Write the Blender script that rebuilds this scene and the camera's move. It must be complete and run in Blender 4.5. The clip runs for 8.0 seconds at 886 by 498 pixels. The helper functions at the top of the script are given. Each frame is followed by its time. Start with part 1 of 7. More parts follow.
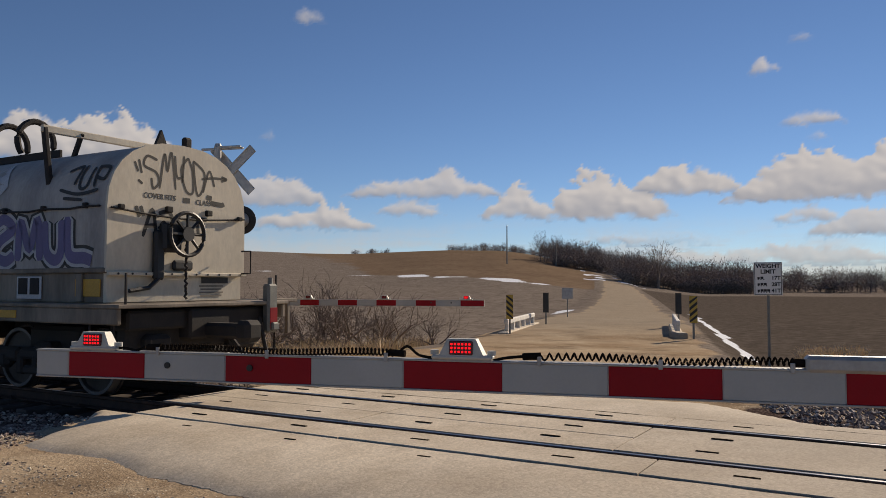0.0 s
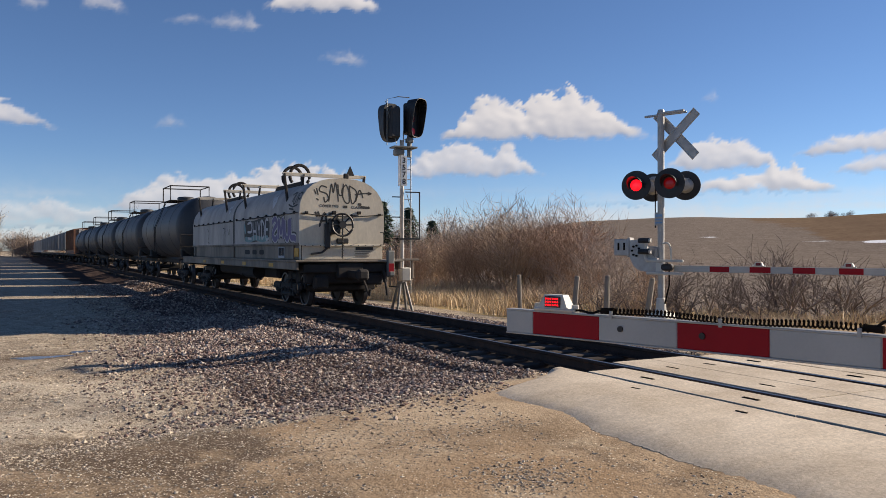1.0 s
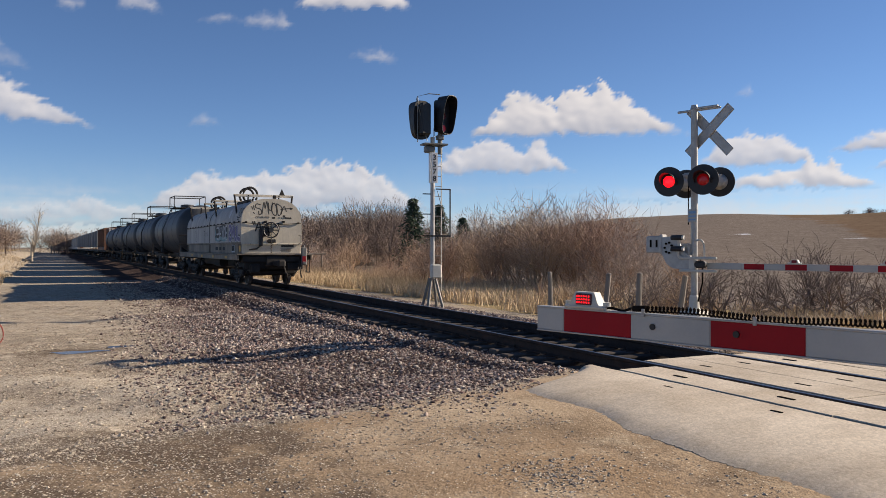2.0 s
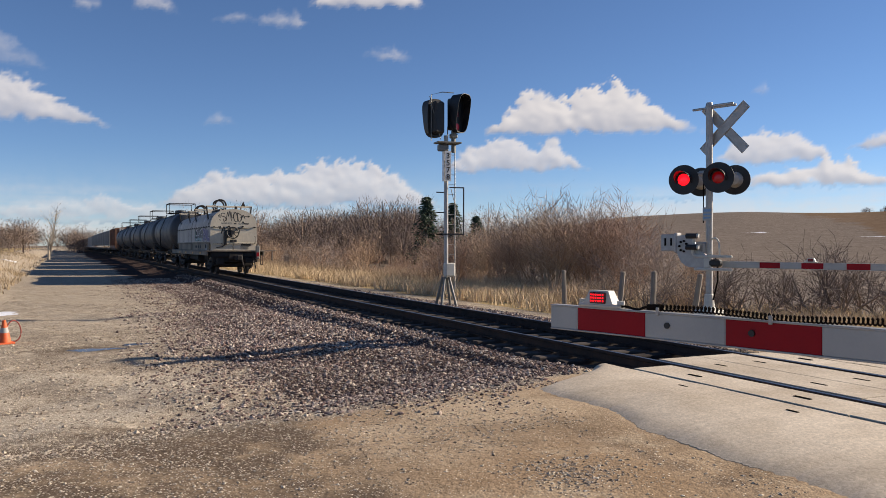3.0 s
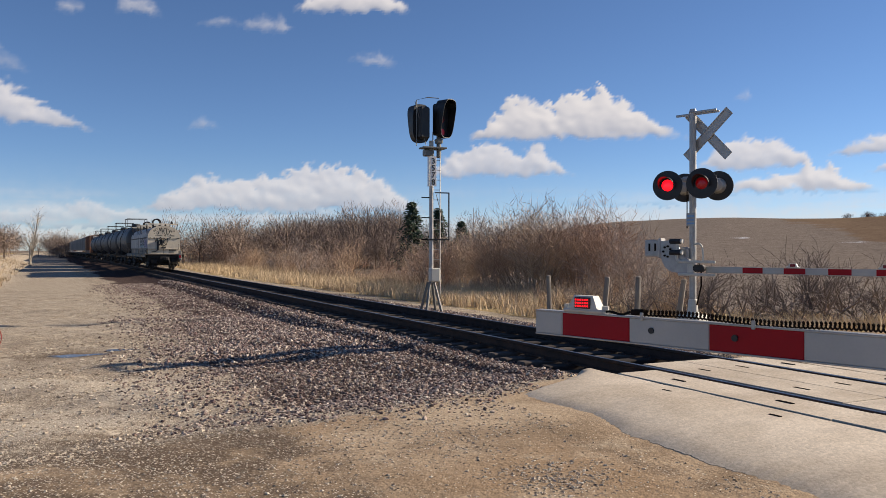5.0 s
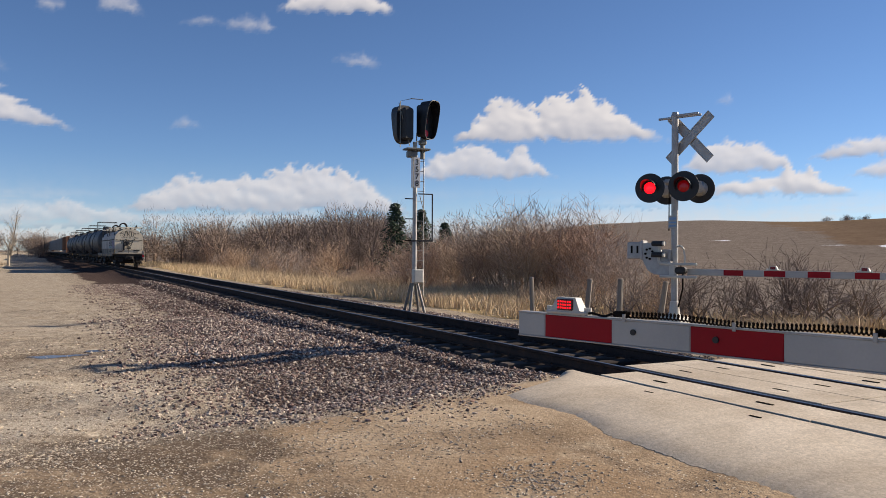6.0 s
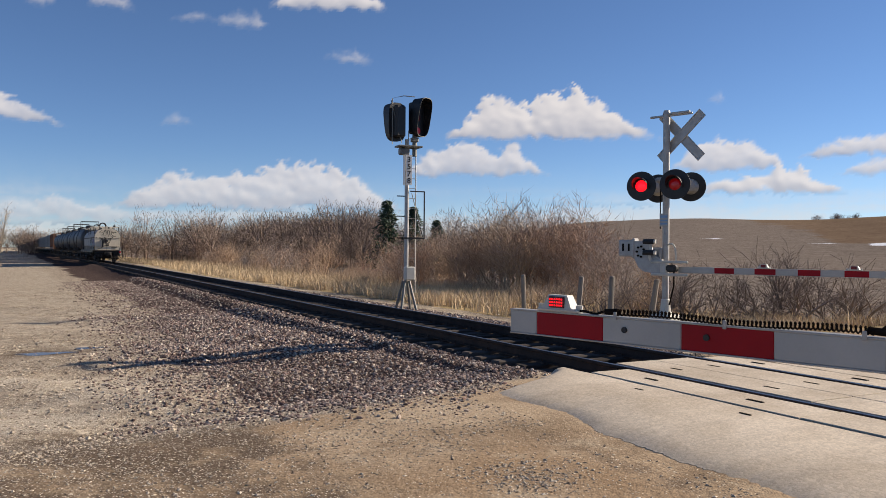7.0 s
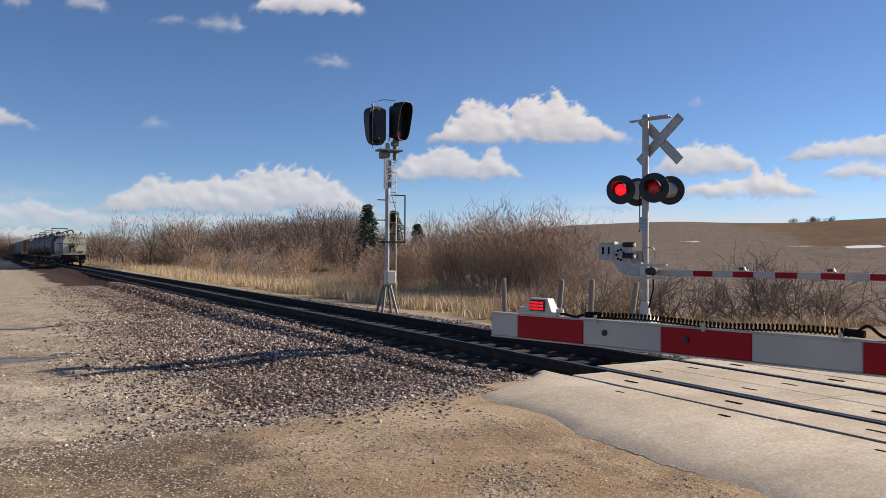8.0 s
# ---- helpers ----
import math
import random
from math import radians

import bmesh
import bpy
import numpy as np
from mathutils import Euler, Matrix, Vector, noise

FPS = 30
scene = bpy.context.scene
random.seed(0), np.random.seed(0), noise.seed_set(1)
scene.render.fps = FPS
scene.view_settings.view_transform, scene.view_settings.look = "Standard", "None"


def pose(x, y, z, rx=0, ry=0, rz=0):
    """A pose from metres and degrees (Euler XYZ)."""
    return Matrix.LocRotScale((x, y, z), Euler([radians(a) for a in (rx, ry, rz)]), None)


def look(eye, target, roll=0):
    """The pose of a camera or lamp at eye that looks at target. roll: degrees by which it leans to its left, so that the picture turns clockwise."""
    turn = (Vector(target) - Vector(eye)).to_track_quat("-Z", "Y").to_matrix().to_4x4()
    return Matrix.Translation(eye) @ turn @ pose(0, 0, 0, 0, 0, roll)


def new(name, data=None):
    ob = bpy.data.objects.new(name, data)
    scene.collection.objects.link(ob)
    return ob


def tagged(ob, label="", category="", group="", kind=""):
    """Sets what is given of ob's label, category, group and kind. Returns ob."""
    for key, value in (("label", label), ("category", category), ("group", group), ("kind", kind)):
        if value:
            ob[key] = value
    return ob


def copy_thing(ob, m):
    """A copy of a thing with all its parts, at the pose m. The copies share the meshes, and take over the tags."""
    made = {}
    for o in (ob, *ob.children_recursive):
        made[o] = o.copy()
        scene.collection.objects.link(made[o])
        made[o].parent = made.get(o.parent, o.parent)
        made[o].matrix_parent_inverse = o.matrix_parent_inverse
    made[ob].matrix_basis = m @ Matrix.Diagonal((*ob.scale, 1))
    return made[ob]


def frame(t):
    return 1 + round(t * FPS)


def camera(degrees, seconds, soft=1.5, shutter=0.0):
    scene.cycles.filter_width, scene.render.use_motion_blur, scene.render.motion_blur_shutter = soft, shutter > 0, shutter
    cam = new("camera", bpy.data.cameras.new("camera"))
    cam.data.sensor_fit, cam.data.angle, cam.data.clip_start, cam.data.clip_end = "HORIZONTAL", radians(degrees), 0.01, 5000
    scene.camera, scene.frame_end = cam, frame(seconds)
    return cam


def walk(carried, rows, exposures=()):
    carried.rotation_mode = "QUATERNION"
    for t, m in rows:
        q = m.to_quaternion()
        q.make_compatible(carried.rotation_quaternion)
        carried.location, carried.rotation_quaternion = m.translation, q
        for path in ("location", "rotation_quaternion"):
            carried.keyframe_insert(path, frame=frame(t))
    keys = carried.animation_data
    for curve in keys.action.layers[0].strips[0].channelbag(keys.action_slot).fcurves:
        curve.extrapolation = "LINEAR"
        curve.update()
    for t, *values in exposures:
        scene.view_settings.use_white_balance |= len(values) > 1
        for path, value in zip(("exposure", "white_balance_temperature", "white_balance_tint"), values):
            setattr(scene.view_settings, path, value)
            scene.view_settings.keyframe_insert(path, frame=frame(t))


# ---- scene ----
cam = camera(58.5, 8.0, soft=0.6)
PATH = [
    (0.0, pose(0.0102, -0.0335, 1.5, 92.54, 0.02, -60.06)),
    (0.1, pose(0.0094, -0.0306, 1.5, 92.10, -0.05, -53.44)),
    (0.2, pose(0.0082, -0.0268, 1.5, 91.79, -0.07, -47.68)),
    (0.3, pose(0.0064, -0.0210, 1.5, 91.54, -0.10, -42.82)),
    (0.5, pose(0.0035, -0.0115, 1.5, 91.22, -0.20, -35.65)),
    (1.0, pose(0, 0, 1.5, 90.12, -0.00, -28.78)),
    (1.5, pose(0, 0, 1.5, 89.76, 0.06, -27.52)),
    (2.0, pose(0, 0, 1.5, 89.90, -0.04, -26.57)),
    (3.5, pose(0, 0, 1.5, 89.75, -0.00, -25.50)),
    (4.0, pose(0, 0, 1.5, 89.88, 0.03, -25.75)),
    (4.5, pose(0, 0, 1.5, 90.03, 0.00, -26.14)),
    (6.0, pose(0, 0, 1.5, 90.26, -0.31, -27.87)),
    (6.5, pose(0, 0, 1.5, 90.19, -0.41, -28.30)),
    (7.0, pose(0, 0, 1.5, 90.08, -0.43, -28.46)),
    (7.5, pose(0, 0, 1.5, 90.22, -0.34, -29.24)),
    (8.0, pose(0, 0, 1.5, 90.36, -0.26, -29.85)),
]
walk(cam, PATH, exposures=[(0.0, 0.15, 6900, 14), (0.5, 0.62, 6650, 14), (1.0, 0.62, 6600, 14), (8.0, 0.61, 6550, 14)])

# ---- sky, sun ----
SUN_AZ, SUN_EL = radians(98.5), radians(23)
world = bpy.data.worlds.new("world")
scene.world = world
world.use_nodes = True
wt = world.node_tree
sky = wt.nodes.new("ShaderNodeTexSky")
sky.sky_type = "NISHITA"
sky.sun_disc = False
sky.sun_elevation, sky.sun_rotation = SUN_EL, SUN_AZ
sky.air_density, sky.dust_density, sky.ozone_density = 0.7, 0.0, 5.0
wt.links.new(sky.outputs["Color"], wt.nodes["Background"].inputs["Color"])
wt.nodes["Background"].inputs["Strength"].default_value = 0.074
sun_data = bpy.data.lights.new("sun", "SUN")
sun_data.energy, sun_data.angle, sun_data.color = 5.0, radians(0.53), (1.0, 0.88, 0.70)
sun = new("sun", sun_data)
sun_way = Vector((math.sin(SUN_AZ) * math.cos(SUN_EL), math.cos(SUN_AZ) * math.cos(SUN_EL), math.sin(SUN_EL)))
sun.matrix_world = look(sun_way * 60, (0, 0, 0))

# ---- materials ----


def nodes_of(name):
    m = bpy.data.materials.new(name)
    m.use_nodes = True
    t = m.node_tree
    return m, t, t.nodes["Principled BSDF"]


def noise_tex(t, vec, scale, detail=4.0, rough=0.6):
    n = t.nodes.new("ShaderNodeTexNoise")
    n.inputs["Scale"].default_value, n.inputs["Detail"].default_value, n.inputs["Roughness"].default_value = scale, detail, rough
    t.links.new(vec, n.inputs["Vector"])
    return n.outputs["Fac"]


def ramp(t, fac, lo, hi):
    n = t.nodes.new("ShaderNodeMapRange")
    n.inputs["From Min"].default_value, n.inputs["From Max"].default_value = lo, hi
    t.links.new(fac, n.inputs["Value"])
    return n.outputs["Result"]


def mixc(t, fac, a, b, mode="MIX"):
    n = t.nodes.new("ShaderNodeMix")
    n.data_type, n.blend_type = "RGBA", mode
    for sock, v in ((n.inputs[0], fac), (n.inputs[6], a), (n.inputs[7], b)):
        if isinstance(v, (int, float)):
            sock.default_value = v
        elif isinstance(v, tuple):
            sock.default_value = (*v[:3], 1)
        else:
            t.links.new(v, sock)
    return n.outputs[2]


def math_node(t, op, a, b=0.0, clamp=False):
    n = t.nodes.new("ShaderNodeMath")
    n.operation, n.use_clamp = op, clamp
    for sock, v in ((n.inputs[0], a), (n.inputs[1], b)):
        if isinstance(v, (int, float)):
            sock.default_value = v
        else:
            t.links.new(v, sock)
    return n.outputs[0]


def bumped(t, bsdf, height, strength, dist):
    b = t.nodes.new("ShaderNodeBump")
    b.inputs["Strength"].default_value, b.inputs["Distance"].default_value = strength, dist
    t.links.new(height, b.inputs["Height"])
    t.links.new(b.outputs["Normal"], bsdf.inputs["Normal"])


def surf(name, c1, c2, scale=3.0, fine=40.0, rough=0.8, bump=0.25, dist=0.01, metal=0.0, grain=0.5, rand=0.0, streak=(1, 1, 1)):
    """A worn surface: two colours in patches, fine grain over them, and relief."""
    m, t, b = nodes_of(name)
    co = t.nodes.new("ShaderNodeTexCoord").outputs["Object"]
    mp = t.nodes.new("ShaderNodeMapping")
    mp.inputs["Scale"].default_value = streak
    t.links.new(co, mp.inputs["Vector"])
    co = mp.outputs["Vector"]
    big = ramp(t, noise_tex(t, co, scale, 5), 0.36, 0.64)
    small = noise_tex(t, co, fine, 3)
    col = mixc(t, big, c1, c2)
    g = mixc(t, small, (1 - grain * 0.6,) * 3, (1 + grain * 0.6,) * 3)
    col = mixc(t, 1.0, col, g, "MULTIPLY")
    if rand:
        r = t.nodes.new("ShaderNodeObjectInfo").outputs["Random"]
        v = t.nodes.new("ShaderNodeMapRange")
        v.inputs["To Min"].default_value, v.inputs["To Max"].default_value = 1 - rand, 1 + rand
        t.links.new(r, v.inputs["Value"])
        col = mixc(t, 1.0, col, v.outputs["Result"], "MULTIPLY")
    t.links.new(col, b.inputs["Base Color"])
    t.links.new(math_node(t, "ADD", math_node(t, "MULTIPLY", big, 0.12), rough - 0.06, True), b.inputs["Roughness"])
    b.inputs["Metallic"].default_value = metal
    bumped(t, b, small, bump, dist)
    return m


def island(name, cols, rough=0.85, bump=0.2, fine=60.0):
    """Loose pieces joined in one mesh, each piece with its own colour out of a row of colours."""
    m, t, b = nodes_of(name)
    r = t.nodes.new("ShaderNodeNewGeometry").outputs["Random Per Island"]
    cr = t.nodes.new("ShaderNodeValToRGB")
    cr.color_ramp.interpolation = "LINEAR"
    el = cr.color_ramp.elements
    while len(el) < len(cols):
        el.new(0.5)
    for k, c in enumerate(cols):
        el[k].position, el[k].color = k / (len(cols) - 1), (*c, 1)
    t.links.new(r, cr.inputs["Fac"])
    co = t.nodes.new("ShaderNodeTexCoord").outputs["Object"]
    small = noise_tex(t, co, fine, 2)
    col = mixc(t, 1.0, cr.outputs["Color"], mixc(t, small, (0.75,) * 3, (1.25,) * 3), "MULTIPLY")
    t.links.new(col, b.inputs["Base Color"])
    b.inputs["Roughness"].default_value = rough
    bumped(t, b, small, bump, 0.01)
    return m


def glow(name, col, strength, base=(0.12, 0.004, 0.006)):
    m, t, b = nodes_of(name)
    co = t.nodes.new("ShaderNodeTexCoord").outputs["Object"]
    n = noise_tex(t, co, 60, 2)
    t.links.new(mixc(t, n, tuple(v * 0.8 for v in base), base), b.inputs["Base Color"])
    b.inputs["Roughness"].default_value = 0.25
    b.inputs["Emission Color"].default_value = (*col, 1)
    b.inputs["Emission Strength"].default_value = strength
    return m


M_RAIL = surf("rail_side_rust", (0.045, 0.034, 0.03), (0.075, 0.05, 0.04), 4, 60, 0.8, 0.2)
M_RAILTOP = surf("rail_running_face", (0.2, 0.2, 0.21), (0.13, 0.13, 0.135), 3, 50, 0.35, 0.05, metal=0.95, grain=0.2)
M_TIE = surf("tie_wood", (0.05, 0.042, 0.037), (0.1, 0.085, 0.075), 3, 30, 0.9, 0.5, rand=0.3, streak=(0.3, 1, 1))


def concrete():
    m, t, b = nodes_of("crossing_concrete")
    co = t.nodes.new("ShaderNodeTexCoord").outputs["Object"]
    stain = ramp(t, noise_tex(t, co, 0.8, 7, 0.65), 0.38, 0.62)
    col = mixc(t, stain, (0.45, 0.37, 0.27), (0.6, 0.515, 0.4))
    streak = t.nodes.new("ShaderNodeMapping")
    streak.inputs["Scale"].default_value = (1.0, 3.5, 1.0)
    t.links.new(co, streak.inputs["Vector"])
    col = mixc(t, math_node(t, "MULTIPLY", ramp(t, noise_tex(t, streak.outputs["Vector"], 0.9, 5), 0.52, 0.75), 0.4), col, (0.34, 0.285, 0.22))
    # Browner southwards: dirt stain, with the shade there put into the colour too.
    sep = t.nodes.new("ShaderNodeSeparateXYZ")
    t.links.new(co, sep.inputs[0])
    south = math_node(t, "ADD", sep.outputs["Y"], math_node(t, "MULTIPLY", noise_tex(t, co, 0.5, 6), 5.0))
    col = mixc(t, math_node(t, "MULTIPLY", ramp(t, south, 6.2, 2.6), 0.7), col, (0.25, 0.2, 0.15))
    vor = t.nodes.new("ShaderNodeTexVoronoi")
    vor.inputs["Scale"].default_value = 48
    t.links.new(co, vor.inputs["Vector"])
    speck = mixc(t, vor.outputs["Color"], (0.74,) * 3, (1.26,) * 3)
    col = mixc(t, 0.7, col, mixc(t, 1.0, col, speck, "MULTIPLY"))
    grit = noise_tex(t, co, 30, 9, 0.8)
    col = mixc(t, 1.0, col, mixc(t, ramp(t, grit, 0.3, 0.7), (0.84,) * 3, (1.16,) * 3), "MULTIPLY")
    r = t.nodes.new("ShaderNodeObjectInfo").outputs["Random"]
    col = mixc(t, 1.0, col, mixc(t, r, (0.95,) * 3, (1.05,) * 3), "MULTIPLY")
    t.links.new(col, b.inputs["Base Color"])
    b.inputs["Roughness"].default_value = 0.93
    bumped(t, b, math_node(t, "SUBTRACT", grit, math_node(t, "MULTIPLY", vor.outputs["Distance"], 0.5)), 0.3, 0.005)
    return m


M_CONC = concrete()
M_DARK = surf("black_rubber", (0.014, 0.011, 0.009), (0.026, 0.02, 0.016), 6, 60, 0.75, 0.2)
M_WHITE = surf("white_sheeting", (0.36, 0.365, 0.35), (0.43, 0.43, 0.405), 2, 90, 0.5, 0.05, grain=0.1)
M_RED = surf("red_sheeting", (0.26, 0.003, 0.009), (0.32, 0.005, 0.012), 2, 90, 0.5, 0.05, grain=0.15)
M_ALU = surf("weathered_aluminium", (0.33, 0.32, 0.30), (0.44, 0.43, 0.41), 5, 60, 0.5, 0.15, metal=0.35, grain=0.3)
M_POST = surf("sign_post_steel", (0.16, 0.16, 0.15), (0.22, 0.22, 0.2), 4, 50, 0.6, 0.1, metal=0.5)
M_CREAM = surf("cream_paint", (0.48, 0.46, 0.40), (0.58, 0.56, 0.49), 4, 50, 0.55, 0.1, grain=0.15)
M_BLACK = surf("black_paint", (0.008, 0.008, 0.009), (0.018, 0.018, 0.019), 5, 60, 0.5, 0.15)
M_LED = glow("red_led_lit", (1.0, 0.004, 0.008), 2.2)
M_LEDDIM = glow("red_led_dim", (0.6, 0.003, 0.006), 0.1, (0.08, 0.003, 0.005))
M_LEDOFF = surf("red_lens_unlit", (0.07, 0.006, 0.008), (0.13, 0.01, 0.012), 20, 90, 0.3, 0.2)

for sheet, gloss in ((M_RED, 0.2), (M_WHITE, 0.2), (M_DARK, 0.0), (M_TIE, 0.05), (M_RAIL, 0.05)):
    sheet.node_tree.nodes["Principled BSDF"].inputs["Specular IOR Level"].default_value = gloss

# ---- mesh helpers ----


class G:
    """Vertices and faces of one part."""

    def __init__(self):
        self.v, self.f = [], []

    def add(self, verts, faces):
        k = len(self.v)
        self.v += [tuple(p) for p in verts]
        self.f += [tuple(i + k for i in q) for q in faces]
        return self

    def box(self, c, s, ch=0.0, m=None):
        """A box with its edges chamfered by ch."""
        sx, sy, sz = (a / 2 for a in s)
        ch = min(ch, sx * 0.9, sy * 0.9, sz * 0.9)
        if ch <= 0:
            vs = [(x, y, z) for x in (-sx, sx) for y in (-sy, sy) for z in (-sz, sz)]
            fs = [(0, 1, 3, 2), (4, 6, 7, 5), (0, 4, 5, 1), (2, 3, 7, 6), (0, 2, 6, 4), (1, 5, 7, 3)]
        else:
            vs, idx = [], {}
            for i in (-1, 1):
                for j in (-1, 1):
                    for k in (-1, 1):
                        for ax in range(3):
                            d = [i * (sx - ch), j * (sy - ch), k * (sz - ch)]
                            d[ax] = (i, j, k)[ax] * (sx, sy, sz)[ax]
                            idx[i, j, k, ax] = len(vs)
                            vs.append(tuple(d))
            fs = []
            for ax in range(3):
                for sg in (-1, 1):
                    o = [a for a in range(3) if a != ax]
                    q = []
                    for p, r in ((-1, -1), (1, -1), (1, 1), (-1, 1)):
                        key = [0, 0, 0]
                        key[ax], key[o[0]], key[o[1]] = sg, p, r
                        q.append(idx[(*key, ax)])
                    fs.append(tuple(q if (sg > 0) == (ax != 1) else q[::-1]))
            for ax in range(3):
                a, b = [q for q in range(3) if q != ax]
                for p in (-1, 1):
                    for r in (-1, 1):
                        k0, k1 = [0, 0, 0], [0, 0, 0]
                        k0[ax], k1[ax] = -1, 1
                        for kk in (k0, k1):
                            kk[a], kk[b] = p, r
                        fs.append((idx[(*k0, a)], idx[(*k1, a)], idx[(*k1, b)], idx[(*k0, b)]))
            for i in (-1, 1):
                for j in (-1, 1):
                    for k in (-1, 1):
                        fs.append(tuple(idx[i, j, k, ax] for ax in range(3)))
        mm = m or Matrix.Identity(4)
        return self.add([mm @ Vector((x + c[0], y + c[1], z + c[2])) for x, y, z in vs], fs)

    def tube(self, p, q, r0, r1=None, n=8, caps=True):
        p, q = Vector(p), Vector(q)
        d = (q - p).normalized()
        a = d.cross((0, 0, 1) if abs(d.z) < 0.9 else (1, 0, 0)).normalized()
        b = d.cross(a)
        r1 = r0 if r1 is None else r1
        vs = []
        for c, r in ((p, r0), (q, r1)):
            vs += [c + (a * math.cos(2 * math.pi * k / n) + b * math.sin(2 * math.pi * k / n)) * r for k in range(n)]
        fs = [(k, (k + 1) % n, n + (k + 1) % n, n + k) for k in range(n)]
        if caps:
            fs += [tuple(range(n))[::-1], tuple(range(n, 2 * n))]
        return self.add(vs, fs)

    def pipe(self, pts, r, n=6):
        """A round bar bent through the points."""
        pts = [Vector(p) for p in pts]
        vs, fs = [], []
        for i, p in enumerate(pts):
            d = (pts[min(i + 1, len(pts) - 1)] - pts[max(i - 1, 0)]).normalized()
            a = d.cross((0, 0, 1) if abs(d.z) < 0.95 else (1, 0, 0)).normalized()
            b = d.cross(a)
            vs += [p + (a * math.cos(2 * math.pi * k / n) + b * math.sin(2 * math.pi * k / n)) * r for k in range(n)]
            if i:
                fs += [((i - 1) * n + k, (i - 1) * n + (k + 1) % n, i * n + (k + 1) % n, i * n + k) for k in range(n)]
        fs += [tuple(range(n))[::-1], tuple(range(len(vs) - n, len(vs)))]
        return self.add(vs, fs)

    def lathe(self, prof, origin, axis="Z", n=24, caps=True):
        """Turns a profile of (radius, height) round an axis."""
        vs, fs = [], []
        for r, h in prof:
            for k in range(n):
                a = 2 * math.pi * k / n
                c = {"Z": (r * math.cos(a), r * math.sin(a), h), "Y": (r * math.cos(a), h, r * math.sin(a)), "X": (h, r * math.cos(a), r * math.sin(a))}[axis]
                vs.append(Vector(c) + Vector(origin))
        for i in range(len(prof) - 1):
            fs += [(i * n + k, i * n + (k + 1) % n, (i + 1) * n + (k + 1) % n, (i + 1) * n + k) for k in range(n)]
        if caps:
            fs += [tuple(range(n))[::-1], tuple(range(len(vs) - n, len(vs)))]
        return self.add(vs, fs)

    def sweep(self, prof, y0, y1, axis="Y", caps=True):
        """Draws a closed profile of (a, z) along Y, or along X."""
        n = len(prof)
        vs = [(a, y, z) if axis == "Y" else (y, a, z) for y in (y0, y1) for a, z in prof]
        fs = [(k, (k + 1) % n, n + (k + 1) % n, n + k) for k in range(n)]
        if caps:
            fs += [tuple(range(n))[::-1], tuple(range(n, 2 * n))]
        return self.add(vs, fs)


def mesh_of(name, g, mat, smooth=False):
    me = bpy.data.meshes.new(name)
    me.from_pydata(g.v, [], g.f)
    bm = bmesh.new()
    bm.from_mesh(me)
    bmesh.ops.recalc_face_normals(bm, faces=bm.faces)
    bm.to_mesh(me)
    bm.free()
    me.materials.append(mat)
    if smooth:
        me.polygons.foreach_set("use_smooth", [True] * len(me.polygons))
        me.set_sharp_from_angle(angle=radians(35))
    return me


def part(name, g, mat, parent=None, label="", smooth=False):
    """Links the geometry as one mesh object under its thing."""
    ob = new(name, mesh_of(name, g, mat, smooth))
    if parent:
        ob.parent = parent
    return tagged(ob, label)


def thing(name, m, label, category, group="", kind=""):
    ob = new(name)
    ob.empty_display_size = 0.2
    ob.matrix_world = m
    return tagged(ob, label, category, group, kind)


def lettering(text, size, m, mat, parent, name="lettering"):
    cu = bpy.data.curves.new(name, "FONT")
    cu.body, cu.size, cu.align_x, cu.align_y, cu.extrude = text, size, "CENTER", "CENTER", 0.001
    cu.materials.append(mat)
    ob = new(name, cu)
    ob.parent = parent
    ob.matrix_basis = m
    return ob


def curve_pts(ctrl, n=8):
    """A smooth line through a few points."""
    out = []
    for i in range(len(ctrl) - 1):
        p0, p1, p2, p3 = (Vector(ctrl[max(0, min(len(ctrl) - 1, i + k))]) for k in (-1, 0, 1, 2))
        for j in range(n):
            u = j / n
            out.append(0.5 * ((2 * p1) + (p2 - p0) * u + (2 * p0 - 5 * p1 + 4 * p2 - p3) * u * u + (3 * p1 - p0 - 3 * p2 + p3) * u ** 3))
    return [tuple(p) for p in out] + [tuple(ctrl[-1])]


# ---- plan: the track runs along Y at X = TRACK; the road crosses it along R ----
TRACK, GAUGE, RAIL_Z = 7.535, 0.754, 0.034
R = Vector((math.sin(radians(73)), math.cos(radians(73)), 0))
C = Vector((R.y, -R.x, 0))


def track_x(y):
    """The track's middle: it bears a little to the east, then bends back far off."""
    q = np.asarray(y, float)
    far = np.clip(q - 45, 0, 90)
    return TRACK + 0.0094 * q - 0.000075 * far * far - 0.0135 * np.clip(q - 135, 0, 9999)


def on_track(y, side=0.0, z=RAIL_Z, ahead=1.0):
    """A pose on the track at y, turned along it."""
    x0, x1 = float(track_x(y)), float(track_x(y + ahead))
    turn = math.degrees(math.atan2(x1 - x0, ahead))
    return pose(x0, y, z, 0, 0, -turn) @ Matrix.Translation((side, 0, 0))


def on_road(along, across, z=0.0):
    p = R * along + C * across
    return Vector((p.x, p.y, z))


def smooth_step(a, b, x):
    q = np.clip((x - a) / (b - a), 0, 1)
    return q * q * (3 - 2 * q)


def wavy(x, y, s, seed=0):
    """A cheap wavering field between -1 and 1."""
    return (np.sin(x / s + seed) * np.cos(y / s * 1.3 + seed * 2) + 0.6 * np.sin(x / s * 2.3 + y / s * 1.7 + seed * 3) + 0.4 * np.cos(y / s * 3.9 - x / s * 3.1 + seed)) / 2.0


